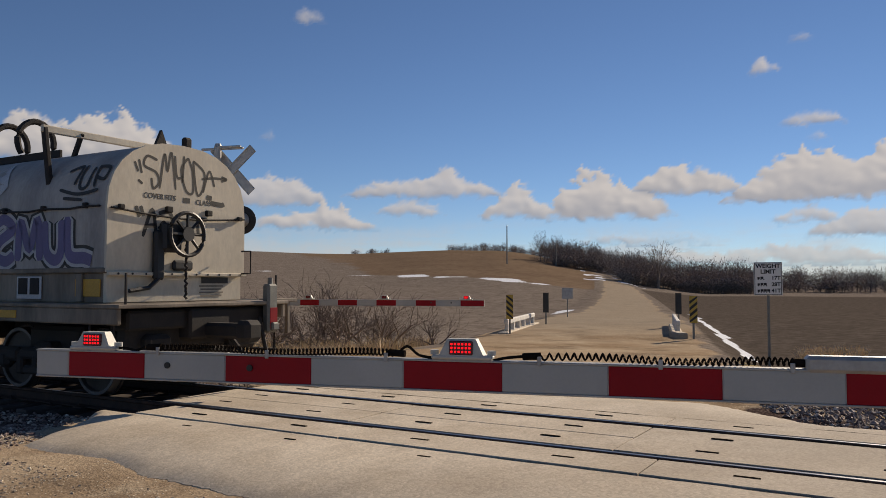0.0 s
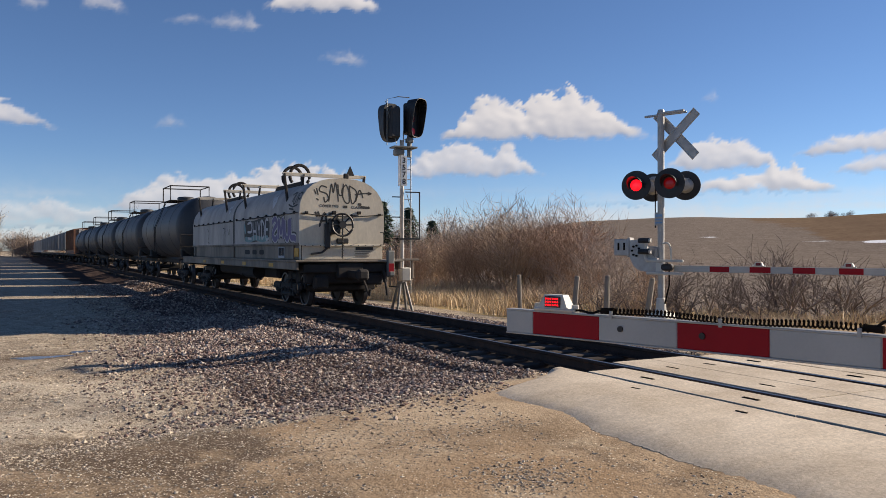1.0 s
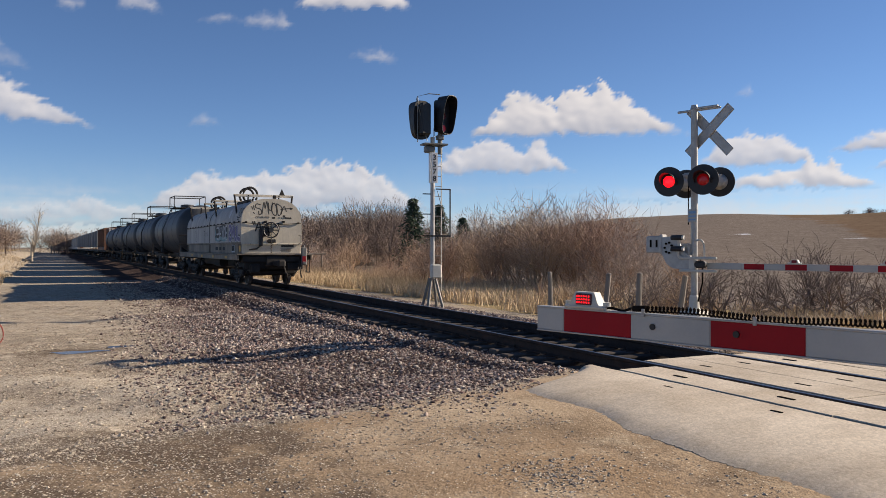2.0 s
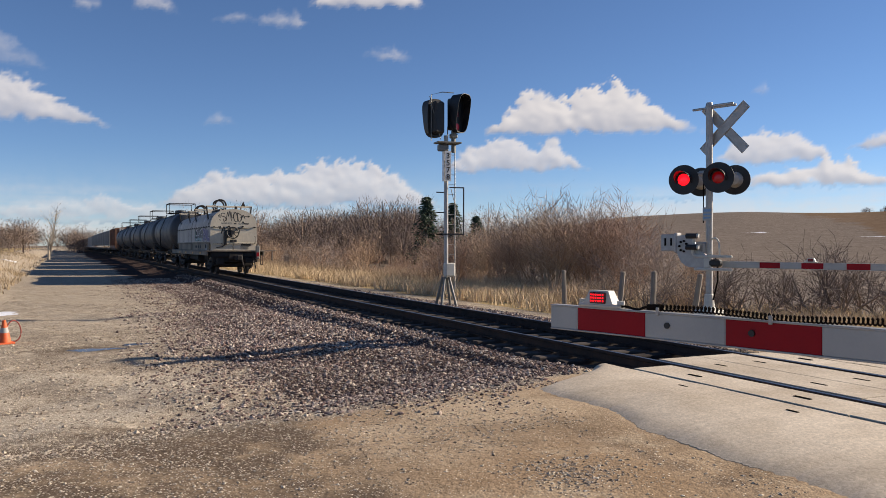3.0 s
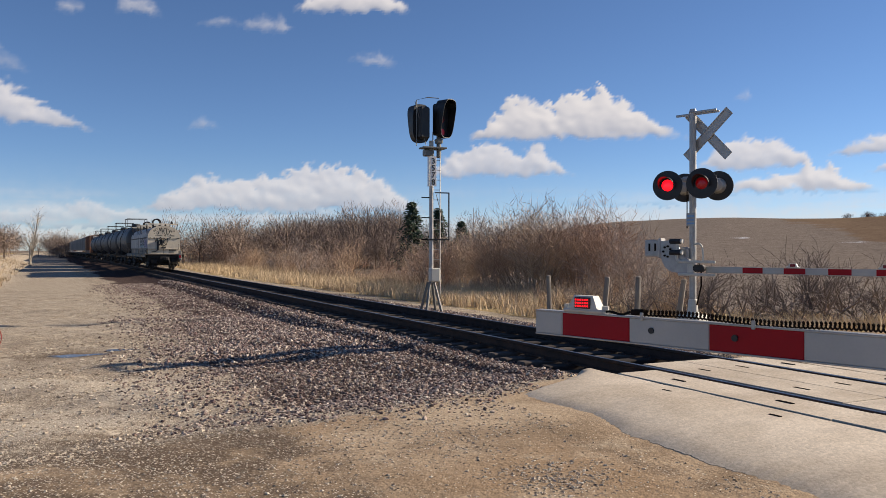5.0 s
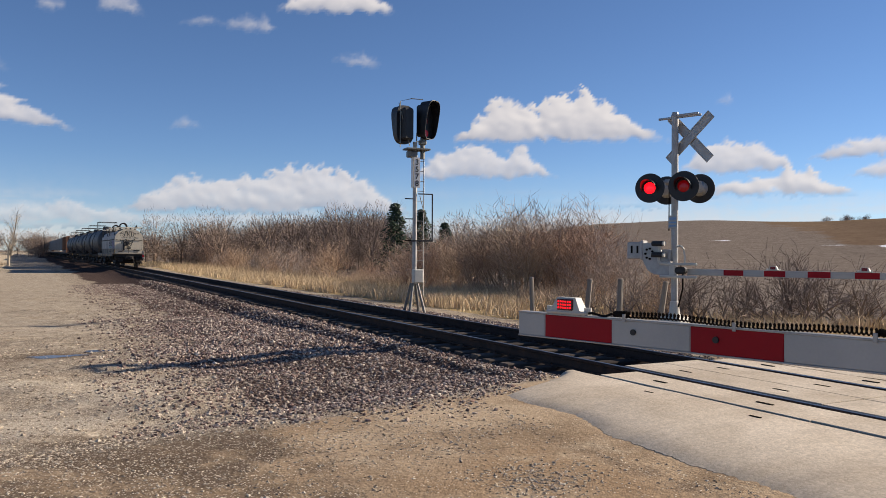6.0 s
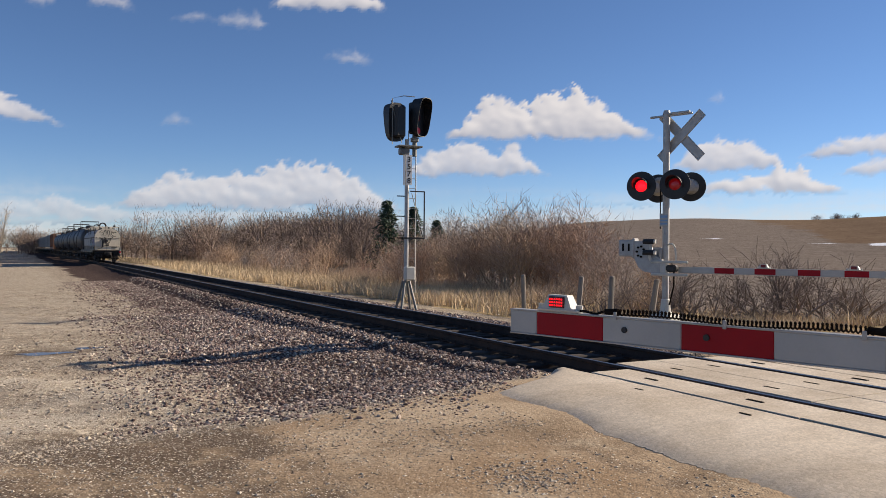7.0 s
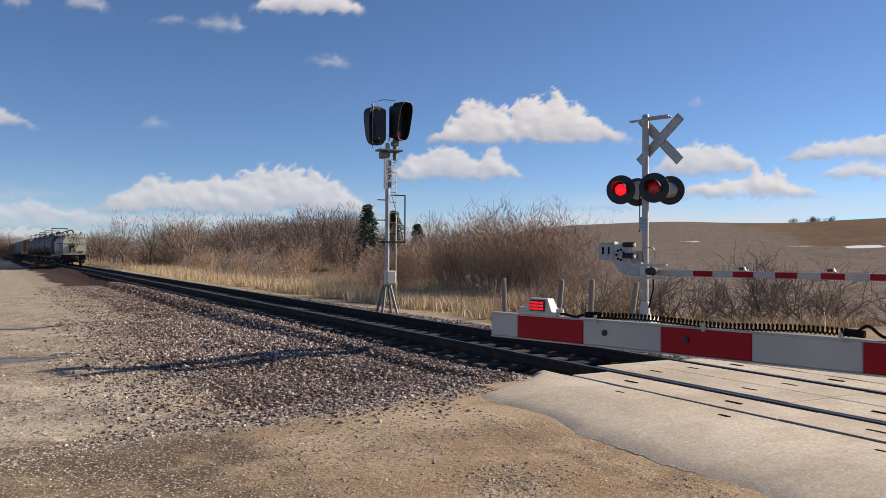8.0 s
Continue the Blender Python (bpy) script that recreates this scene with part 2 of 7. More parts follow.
def road_centre(along):
    """Where the road's middle line lies across, far off it bends a little."""
    q = np.clip(along, 0, 500)
    return -2.65 + 0.055 * q - 0.00028 * q * q


def height(x, y):
    """The ground's height."""
    x, y = np.asarray(x, float), np.asarray(y, float)
    along, across = x * R.x + y * R.y, x * C.x + y * C.y
    off = np.abs(across - road_centre(along))
    on = 1 - smooth_step(3.6, 6.2, off - 3.0 * (across > road_centre(along)) * smooth_step(9, 5, along))
    left = -0.42 - 0.04 * wavy(x, y, 5)
    left = left * smooth_step(5.4, 2.2, x) + (-0.28 - 0.12 * smooth_step(13, 24, y)) * (1 - smooth_step(5.4, 2.2, x))
    right = -0.3 - 0.15 * smooth_step(10, 14, x) - 0.65 * smooth_step(17, 27, x)
    heap = smooth_step(5.6, 4.4, x) * smooth_step(-4.6, -5.8, across) * smooth_step(45, 30, y) * (1 - np.exp(-((x - 0.5) / 2.2) ** 2 - ((y - 16.1) / 1.6) ** 2))
    left = left + heap * (0.05 * wavy(x, y, 0.85, 9) + 0.05 * wavy(x, y, 2.3, 4))
    z = np.where(x < TRACK, left, right)
    bed = np.abs(x - track_x(y))
    z = np.maximum(z, -0.2 - 0.4 * np.clip(bed - 1.75, 0, 9))
    road = -0.075 - 0.05 * smooth_step(3.8, 1.0, x) - 0.28 * smooth_step(12, 28, along) - 0.5 * smooth_step(40, 75, along) + 0.01 * wavy(x, y, 1.7)
    z = z * (1 - on) + road * on - 0.2 * on * (bed < 1.45)
    d, az = np.hypot(x, y), np.degrees(np.arctan2(x, y))
    crest = 2.2 * smooth_step(24, 40, az) * (1 - smooth_step(63, 74, az)) + 0.35 * np.exp(-((az - 61) / 6.0) ** 2) + 0.22 * np.exp(-((az - 46) / 5.0) ** 2)
    crest = crest + 0.95 * smooth_step(62, 72, az) * (1 - smooth_step(72, 79, az))
    z = z + (430 * np.tan(np.radians(crest)) + 0.6) * smooth_step(55, 430, d) * (x > 12)
    z = z + 0.18 * wavy(x, y, 23) * smooth_step(18, 60, d) * (1 - on)
    bank = smooth_step(-1.8, -6.0, x + 0.6 * wavy(x, y, 9)) * smooth_step(20, 34, y)
    return z + 0.9 * bank


# ---- ground: one sheet out to the horizon ----
def ground_material():
    m, t, b = nodes_of("ground_soil")
    co = t.nodes.new("ShaderNodeTexCoord").outputs["Object"]

    def zone(name):
        a = t.nodes.new("ShaderNodeAttribute")
        a.attribute_name = name
        return a.outputs["Fac"]

    n1, n2, n3, n4 = noise_tex(t, co, 0.35, 6), noise_tex(t, co, 3.0, 6, 0.65), noise_tex(t, co, 26, 4), noise_tex(t, co, 0.06, 5)
    vor = t.nodes.new("ShaderNodeTexVoronoi")
    vor.inputs["Scale"].default_value = 22
    t.links.new(co, vor.inputs["Vector"])
    edge = math_node(t, "MULTIPLY", math_node(t, "SUBTRACT", n2, 0.5), 0.9)

    def sharp(fac, lo=0.38, hi=0.62):
        return ramp(t, math_node(t, "ADD", fac, edge), lo, hi)

    pebble = mixc(t, ramp(t, vor.outputs["Distance"], 0.05, 0.5), mixc(t, vor.outputs["Color"], (0.32, 0.26, 0.19), (0.6, 0.52, 0.42)), (0.2, 0.155, 0.11))
    fine = t.nodes.new("ShaderNodeTexVoronoi")
    fine.inputs["Scale"].default_value = 58
    t.links.new(co, fine.inputs["Vector"])
    grain = t.nodes.new("ShaderNodeSeparateColor")
    t.links.new(fine.outputs["Color"], grain.inputs["Color"])
    chip = mixc(t, ramp(t, grain.outputs["Red"], 0.15, 0.95), (0.2, 0.155, 0.11), (0.82, 0.73, 0.58))
    chip = mixc(t, ramp(t, fine.outputs["Distance"], 0.3, 0.62), chip, (0.15, 0.115, 0.085))
    soil = mixc(t, ramp(t, n1, 0.35, 0.65), (0.19, 0.158, 0.132), (0.25, 0.21, 0.175))
    soil = mixc(t, ramp(t, n2, 0.55, 0.72), soil, (0.37, 0.31, 0.255))
    soil = mixc(t, ramp(t, noise_tex(t, co, 1.3, 9, 0.75), 0.5, 0.62), soil, (0.12, 0.098, 0.082))
    stub = mixc(t, ramp(t, n4, 0.35, 0.65), (0.19, 0.135, 0.092), (0.235, 0.17, 0.115))
    stub = mixc(t, ramp(t, noise_tex(t, co, 0.5, 9, 0.75), 0.45, 0.62), stub, (0.16, 0.112, 0.077))
    gravel = mixc(t, ramp(t, n2, 0.35, 0.7), (0.66, 0.565, 0.43), pebble)
    gravel = mixc(t, math_node(t, "MULTIPLY", ramp(t, noise_tex(t, co, 7.0, 8, 0.75), 0.48, 0.62), 0.6), gravel, mixc(t, n3, (0.2, 0.155, 0.11), (0.36, 0.29, 0.21)))
    gravel = mixc(t, math_node(t, "MULTIPLY", ramp(t, noise_tex(t, co, 2.2, 7, 0.7), 0.36, 0.52), 0.85), gravel, chip)
    lime = mixc(t, 0.6, mixc(t, n2, (0.64, 0.555, 0.43), (0.8, 0.72, 0.58)), chip)
    dirt = mixc(t, ramp(t, n1, 0.35, 0.62), (0.32, 0.225, 0.14), (0.47, 0.365, 0.25))
    dirt = mixc(t, math_node(t, "MULTIPLY", ramp(t, noise_tex(t, co, 0.8, 7, 0.6), 0.5, 0.66), 0.8), dirt, (0.22, 0.16, 0.105))
    dirt = mixc(t, math_node(t, "MULTIPLY", ramp(t, noise_tex(t, co, 1.1, 6, 0.7), 0.54, 0.7), 0.7), dirt, (0.52, 0.43, 0.31))
    dirt = mixc(t, math_node(t, "MULTIPLY", ramp(t, grain.outputs["Green"], 0.86, 0.9), ramp(t, fine.outputs["Distance"], 0.5, 0.35)), dirt, chip)
    ballast = mixc(t, ramp(t, vor.outputs["Distance"], 0.0, 0.5), mixc(t, vor.outputs["Color"], (0.12, 0.085, 0.076), (0.32, 0.25, 0.215)), (0.06, 0.043, 0.038))
    grass = mixc(t, ramp(t, n2, 0.3, 0.7), (0.3, 0.22, 0.11), (0.42, 0.33, 0.18))
    tilled = mixc(t, ramp(t, noise_tex(t, co, 1.6, 9, 0.75), 0.42, 0.62), (0.085, 0.07, 0.058), (0.14, 0.115, 0.096))
    damp = mixc(t, ramp(t, n2, 0.4, 0.7), (0.11, 0.082, 0.06), (0.18, 0.135, 0.098))
    damp = mixc(t, math_node(t, "MULTIPLY", ramp(t, grain.outputs["Green"], 0.55, 0.62), ramp(t, fine.outputs["Distance"], 0.5, 0.35)), damp, chip)
    snow = mixc(t, n3, (0.7, 0.73, 0.78), (0.84, 0.86, 0.89))
    col = soil
    for fac, c in ((sharp(zone("stubble")), stub), (sharp(zone("grass")), grass), (sharp(zone("gravel")), gravel), (sharp(zone("limestone")), lime), (sharp(zone("dirt")), dirt),
                   (math_node(t, "MULTIPLY", zone("far_road"), 0.75), mixc(t, n2, (0.27, 0.225, 0.175), (0.4, 0.345, 0.27))), (sharp(zone("tilled")), tilled), (sharp(zone("damp")), damp), (sharp(zone("ballast")), ballast), (sharp(zone("snow"), 0.45, 0.55), snow)):
        col = mixc(t, fac, col, c)
    col = mixc(t, 1.0, col, mixc(t, ramp(t, n3, 0.36, 0.64), (0.84,) * 3, (1.18,) * 3), "MULTIPLY")
    t.links.new(col, b.inputs["Base Color"])
    b.inputs["Roughness"].default_value = 0.95
    b.inputs["Specular IOR Level"].default_value = 0.0
    rel = math_node(t, "ADD", math_node(t, "MULTIPLY", n2, 1.2), math_node(t, "MULTIPLY", n3, 0.35))
    rel = math_node(t, "SUBTRACT", rel, math_node(t, "MULTIPLY", vor.outputs["Distance"], 0.35))
    rel = math_node(t, "SUBTRACT", rel, math_node(t, "MULTIPLY", fine.outputs["Distance"], 0.3))
    bumped(t, b, rel, 0.36, 0.03)
    return m


def ballast_edge(x, y):
    """Where the loose ballast ends towards the lot."""
    return 3.95 - 1.1 * np.exp(-((y - 13) / 7.0) ** 2) - 0.55 * np.exp(-((y - 9) / 2.5) ** 2) + 0.6 * wavy(x, y, 2.1, 1) + 0.3 * wavy(x, y, 7.0, 2)


def build_ground():
    rad = np.concatenate([[0.0], np.geomspace(0.8, 4, 24), np.linspace(4.15, 26, 146), np.geomspace(26.7, 4600, 180)])
    az = np.radians(np.concatenate([np.arange(-20, 56, 0.5), np.arange(56, 92, 0.2), np.arange(92, 100, 0.5), np.arange(100, 340, 3.0)]))
    n, k = len(az), len(rad)
    rr, aa = np.meshgrid(rad, az, indexing="ij")
    x, y = rr * np.sin(aa), rr * np.cos(aa)
    z = height(x, y)
    vs = np.stack([x, y, z], -1).reshape(-1, 3)
    i, j = np.meshgrid(np.arange(k - 1), np.arange(n), indexing="ij")
    j2 = (j + 1) % n
    fs = np.stack([i * n + j, (i + 1) * n + j, (i + 1) * n + j2, i * n + j2], -1).reshape(-1, 4)
    me = bpy.data.meshes.new("ground")
    me.from_pydata(vs.tolist(), [], fs.tolist())
    x, y = vs[:, 0], vs[:, 1]
    along, across = x * R.x + y * R.y, x * C.x + y * C.y
    off = np.abs(across - road_centre(along))
    d, azd = np.hypot(x, y), np.degrees(np.arctan2(x, y))
    w = wavy(x, y, 2.1, 1)
    w2 = wavy(x, y, 7.0, 2)
    wide = 3.2 - 0.7 * smooth_step(34, 60, along)
    road = (1 - smooth_step(wide, wide + 1.2, off + 0.5 * w)) * (1 - 0.75 * smooth_step(150, 230, along))
    lot = smooth_step(13, 9.5, x + 0.5 * w) * smooth_step(-10, -7.5, x + w2)
    far_path = smooth_step(10.4, 11.0, x) * smooth_step(12.6, 11.9, x + 0.3 * w) * smooth_step(9, 12, y)
    ball_edge = ballast_edge(x, y)
    ball = smooth_step(ball_edge - 0.9, ball_edge + 0.5, x) * (1 - smooth_step(10.6, 11.2, x + 0.2 * w))
    crossing = 1 - smooth_step(3.6, 4.2, np.abs(across + 2.4) + 0.3 * w)
    near_road = smooth_step(-7.2, -5.4, across + 0.5 * w)
    hedge_line = 205 - 2.2 * (azd - 42) + 6 * w2
    zones = {
        "stubble": smooth_step(0.0, 1.0, (d - hedge_line) / 10 + 0.5) * (x > 30) * smooth_step(0.0, 1.0, 0.5 + (azd - 47 - 0.03 * (430 - d) + 1.5 * w2) / 5) * (azd < 71),
        "tilled": smooth_step(3.7, 4.7, across - road_centre(along)) * smooth_step(16, 20, along) * smooth_step(190, 150, d),
        "grass": np.maximum.reduce([0.56 * smooth_step(18, 20, x) * smooth_step(27.5, 24.5, x + w) * smooth_step(3.4, 5.0, off) * (across < 0), smooth_step(11.6, 12.6, x + 0.3 * w) * smooth_step(23, 19.5, x + w) * smooth_step(3.4, 5.0, off), smooth_step(-1.2, -2.2, x + 0.5 * w2) * smooth_step(18, 26, y + 2 * w)]) * (d < 400),
        "gravel": lot * (1 - 0.4 * near_road * (x < 3)) + far_path,
        "limestone": 0.85 * smooth_step(8.2, 9.4, y + 0.5 * w) * smooth_step(13.6, 12.4, y + 0.3 * w2) * smooth_step(2.6, 1.4, x + 0.4 * w) * smooth_step(-9, -6, x) * (0.7 + 0.35 * wavy(x, y, 0.7, 5)) + 0.45 * lot * smooth_step(17.5, 20, y) * smooth_step(3.2, 2.2, x),
        "dirt": np.maximum(road * ((x > 9.5) | (across > -6.5)), near_road * smooth_step(5.6, 4.2, x) * smooth_step(9.5, 6.5, d)),
        "far_road": road * smooth_step(24, 40, along),
        "damp": 0.7 * np.exp(-((x - 0.5) / 1.3) ** 2 - ((y - 16.1) / 0.8) ** 2) + 0.42 * smooth_step(0.1, 0.7, w2) * lot * (y > 10) + 0.45 * np.exp(-((x - 4.0) / 0.3) ** 2) * smooth_step(6.9, 6.2, y) * smooth_step(1.5, 2.5, y) + (0.58 + 0.16 * wavy(x, y, 0.45, 8)) * smooth_step(2.9, 1.7, x + 0.3 * w) * smooth_step(3.2, 4.2, y) * smooth_step(9.8, 8.5, y + 0.4 * w) + 0.3 * smooth_step(34, 60, along) * road * (0.8 + 0.3 * np.cos(off * 2.6)),
        "ballast": np.maximum(ball * (1 - crossing * (x < 12)), 0),
        "snow": np.maximum.reduce([
            0.95 * np.exp(-((across - road_centre(along) - 5.3 - 0.3 * w) / 0.33) ** 2) * smooth_step(22, 27, along) * smooth_step(75, 60, along),
            np.exp(-((d - hedge_line) / 3.0) ** 2) * smooth_step(42, 44, azd) * smooth_step(70, 67, azd) * (0.5 + 0.5 * smooth_step(55, 58, azd) + 0.3 * wavy(azd, d * 0.02, 0.9, 2)),
            0.75 * np.exp(-((across - road_centre(along) + 5.0) / 1.2) ** 2) * smooth_step(60, 68, along) * smooth_step(90, 80, along) * smooth_step(0.0, 0.4, w2),
            0.62 * np.exp(-((x - 12.75 - 0.12 * w) / 0.22) ** 2) * smooth_step(16, 20, y) * (0.75 + 0.45 * w2),
            1.0 * np.exp(-((x + 2.0 + 0.2 * w) / 1.0) ** 2) * np.exp(-((y - 25.5) / 1.2) ** 2), 0.8 * smooth_step(0.15, 0.5, w2) * smooth_step(-3, -4.5, x) * smooth_step(34, 40, y) * smooth_step(120, 90, y),
            0.85 * (smooth_step(0.05, 0.35, w2) * (off < 7) * (off > 1.5) * smooth_step(170, 200, along) * smooth_step(330, 300, along))]),
    }
    for name, val in zones.items():
        at = me.attributes.new(name, "FLOAT", "POINT")
        at.data.foreach_set("value", np.clip(val, 0, 1).astype(np.float32))
    me.materials.append(ground_material())
    me.polygons.foreach_set("use_smooth", [True] * len(me.polygons))
    tagged(new("ground", me), "brown farmland, gravel lot and dirt road ground with thin snow patches", "ground", kind="structure")


build_ground()

# ---- track ----
RAIL_PROFILE = [(-0.07, -0.17), (0.07, -0.17), (0.07, -0.155), (0.012, -0.14), (0.01, -0.05), (0.036, -0.035), (0.036, -0.008), (0.028, 0.0), (-0.028, 0.0), (-0.036, -0.008), (-0.036, -0.035), (-0.01, -0.05), (-0.012, -0.14), (-0.07, -0.155)]


def along_track(prof, side, ys):
    """Draws a closed profile of (a, z) along the track."""
    n, g = len(prof), G()
    vs = [(float(track_x(y)) + side + p, y, z) for y in ys for p, z in prof]
    fs = [(i * n + k, i * n + (k + 1) % n, (i + 1) * n + (k + 1) % n, (i + 1) * n + k) for i in range(len(ys) - 1) for k in range(n)]
    return g.add(vs, fs + [tuple(range(n))[::-1], tuple(range(len(vs) - n, len(vs)))])


def build_rails():
    ys = [-60, 0, 20, 45] + [45 + 7.5 * k for k in range(1, 14)] + [300, 700]
    for side in (-GAUGE, GAUGE):
        rail = thing("rail", pose(0, 0, RAIL_Z), "rust-brown steel rail with a polished running surface", "rail", "rails of the track", "structure")
        part("rail_body", along_track(RAIL_PROFILE, side, ys), M_RAIL, rail)
        part("running_surface", along_track([(-0.027, 0.0), (0.027, 0.0), (0.02, 0.003), (-0.02, 0.003)], side, ys), M_RAILTOP, rail, "polished steel running surface")


def build_ties():
    bed = thing("track_ties", pose(0, 0, RAIL_Z), "dark weathered wooden railway ties half sunk in ballast", "railway ties", kind="structure")
    rnd = random.Random(4)
    me = mesh_of("tie", G().box((0, 0, -0.265), (2.6, 0.23, 0.18), 0.015), M_TIE)
    g = G()
    for side in (-GAUGE, GAUGE):
        g.box((side, 0, -0.17), (0.36, 0.19, 0.02), 0.004)
        for dx, dy in ((-0.1, 0.05), (0.1, -0.05)):
            g.tube((side + dx, dy, -0.18), (side + dx, dy, -0.13), 0.014, n=5)
    plate = mesh_of("tie_plate", g, M_RAIL)
    for k in range(120):
        tie = new("tie", me)
        tie.parent = bed
        tie.matrix_basis = on_track(8.4 + 0.52 * k, rnd.uniform(-0.05, 0.05), rnd.uniform(-0.01, 0.012)) @ pose(0, 0, 0, 0, 0, rnd.uniform(-1, 1))
        if k < 70:
            p = new("tie_plate", plate)
            p.parent = tie
    g = G()
    for k in range(400):
        y = 70.9 + 0.52 * k
        g.box((float(track_x(y)) + rnd.uniform(-0.05, 0.05), y, -0.262 + rnd.uniform(-0.01, 0.01)), (2.6, 0.23, 0.18))
    tagged(part("far_ties", g, M_TIE, bed), kind="stuff")


build_rails()
build_ties()


# ---- concrete crossing panels ----
def build_crossing():
    slab = thing("crossing_panels", on_track(0.0), "pale worn concrete level crossing panels between and beside the rails", "crossing panels", kind="structure")
    rnd = random.Random(2)
    ln = 2.93
    # gauge panels and field panels, with flangeways beside the rails: inner edge, outer edge, end
    strips = [(-0.64, -0.003, 8.06), (0.003, 0.64, 8.06), (-1.415, -GAUGE - 0.085, 7.6), (GAUGE + 0.085, 1.33, 8.0)]
    for x0, x1, y_end in strips:
        for k in range(5):
            y1 = y_end - k * ln
            part("panel", G().box(((x0 + x1) / 2, y1 - ln / 2, -0.104 + rnd.uniform(-0.003, 0.003)), (x1 - x0, ln - 0.012, 0.2), 0.006), M_CONC, slab)
            g = G()
            for yy in (y1 - 0.75, y1 - 2.2):
                g.box(((x0 + x1) / 2 + rnd.uniform(-0.02, 0.02), yy, -0.0035), (0.04, 0.2, 0.012), 0.003)
            part("lifting_slot", g, M_DARK, slab, "dark lifting slots")
    g = G()
    for yy in (6.4, 5.0, 3.5):
        g.box((-1.72, yy, -0.006), (0.03, 0.13, 0.012), 0.003)
    part("lifting_slot", g, M_DARK, slab, "dark lifting slots")
    # Black strips near the top give the open flangeways' shade as colour.
    g = G()
    for x, w in ((-GAUGE + 0.075, 0.076), (GAUGE - 0.075, 0.076), (-GAUGE - 0.06, 0.048), (GAUGE + 0.06, 0.048), (-1.445, 0.056), (1.35, 0.04)):
        g.box((x, 0.3, -0.085), (w, 15, 0.13))
    part("rubber_flangeway", g, M_DARK, slab, "black rubber strips standing in for the shade of flangeway gaps")
    for name, edge, inner, sg in (("near_apron", 4.38 - TRACK, -1.475, -1), ("far_apron", 10.75 - TRACK, 1.365, 1)):
        g = G()
        n, m = 440, 10
        vs, fs = [], []
        for i in range(n + 1):
            y = 8.06 - 15.0 * i / n
            e = edge + 0.03 * math.sin(y * 1.9) + 0.03 * math.sin(y * 5.3 + 1) + 0.06 * noise.noise((y * 4, 3, 0)) + 0.05 * noise.noise((y * 13, 7, 0)) + 0.03 * noise.noise((y * 31, 9, 0))
            if sg < 0:
                e += 0.3 * smooth_step(4.6, 6.4, y) - 0.15 * smooth_step(6.4, 7.1, y) + 1.3 * smooth_step(7.25, 8.06, y)
            else:
                e -= 1.2 * smooth_step(2.3, 0.6, y)
            for j in range(m + 1):
                q = (j / m) ** 0.7
                x = inner + (e - inner) * q
                vs.append((x, y, -0.006 - 0.094 * q ** 3 + 0.006 * noise.noise((x * 2, y * 2, 0)) - 0.012 * (j == m)))
            vs.append((e + sg * 0.03, y, -0.5))
            if i:
                for j in range(m + 1):
                    k = (i - 1) * (m + 2) + j
                    fs.append((k, k + 1, k + m + 3, k + m + 2))
        g.add(vs, fs)
        part(name, g, M_CONC, slab, smooth=True)


build_crossing()


# ---- crossing gates ----
def led_lamp(parent, y, lit, sx):
    """One lamp on a gate arm: a cream housing with a red lens of small cells on one face."""
    lamp = part("arm_lamp", G().add([(-0.05, y - 0.16, 0), (0.05, y - 0.16, 0), (0.05, y + 0.16, 0), (-0.05, y + 0.16, 0), (-0.035, y - 0.1, 0.12), (0.035, y - 0.1, 0.12), (0.035, y + 0.1, 0.12), (-0.035, y + 0.1, 0.12)],
                [(0, 1, 2, 3), (4, 5, 6, 7), (0, 1, 5, 4), (1, 2, 6, 5), (2, 3, 7, 6), (3, 0, 4, 7)]).box((0, y, -0.005), (0.11, 0.42, 0.03), 0.01)
                .tube((0, y - 0.2, 0.01), (0, y - 0.2, 0.04), 0.03, n=8).tube((0, y + 0.2, 0.01), (0, y + 0.2, 0.04), 0.03, n=8), M_CREAM, parent, "cream lamp housing")
    g = G()
    g.box((sx * 0.048, y, 0.06), (0.02, 0.165, 0.095), 0.006)
    part("lens", g, M_LEDOFF, lamp, "red lens")
    g = G()
    for i in range(6):
        for j in range(3):
            g.box((sx * 0.0595, y - 0.0625 + 0.025 * i, 0.034 + 0.026 * j), (0.004, 0.013, 0.013), 0.003)
    part("led_panel", g, M_LED if lit else M_LEDDIM, lamp, "glowing red cells" if lit else "dim red cells")


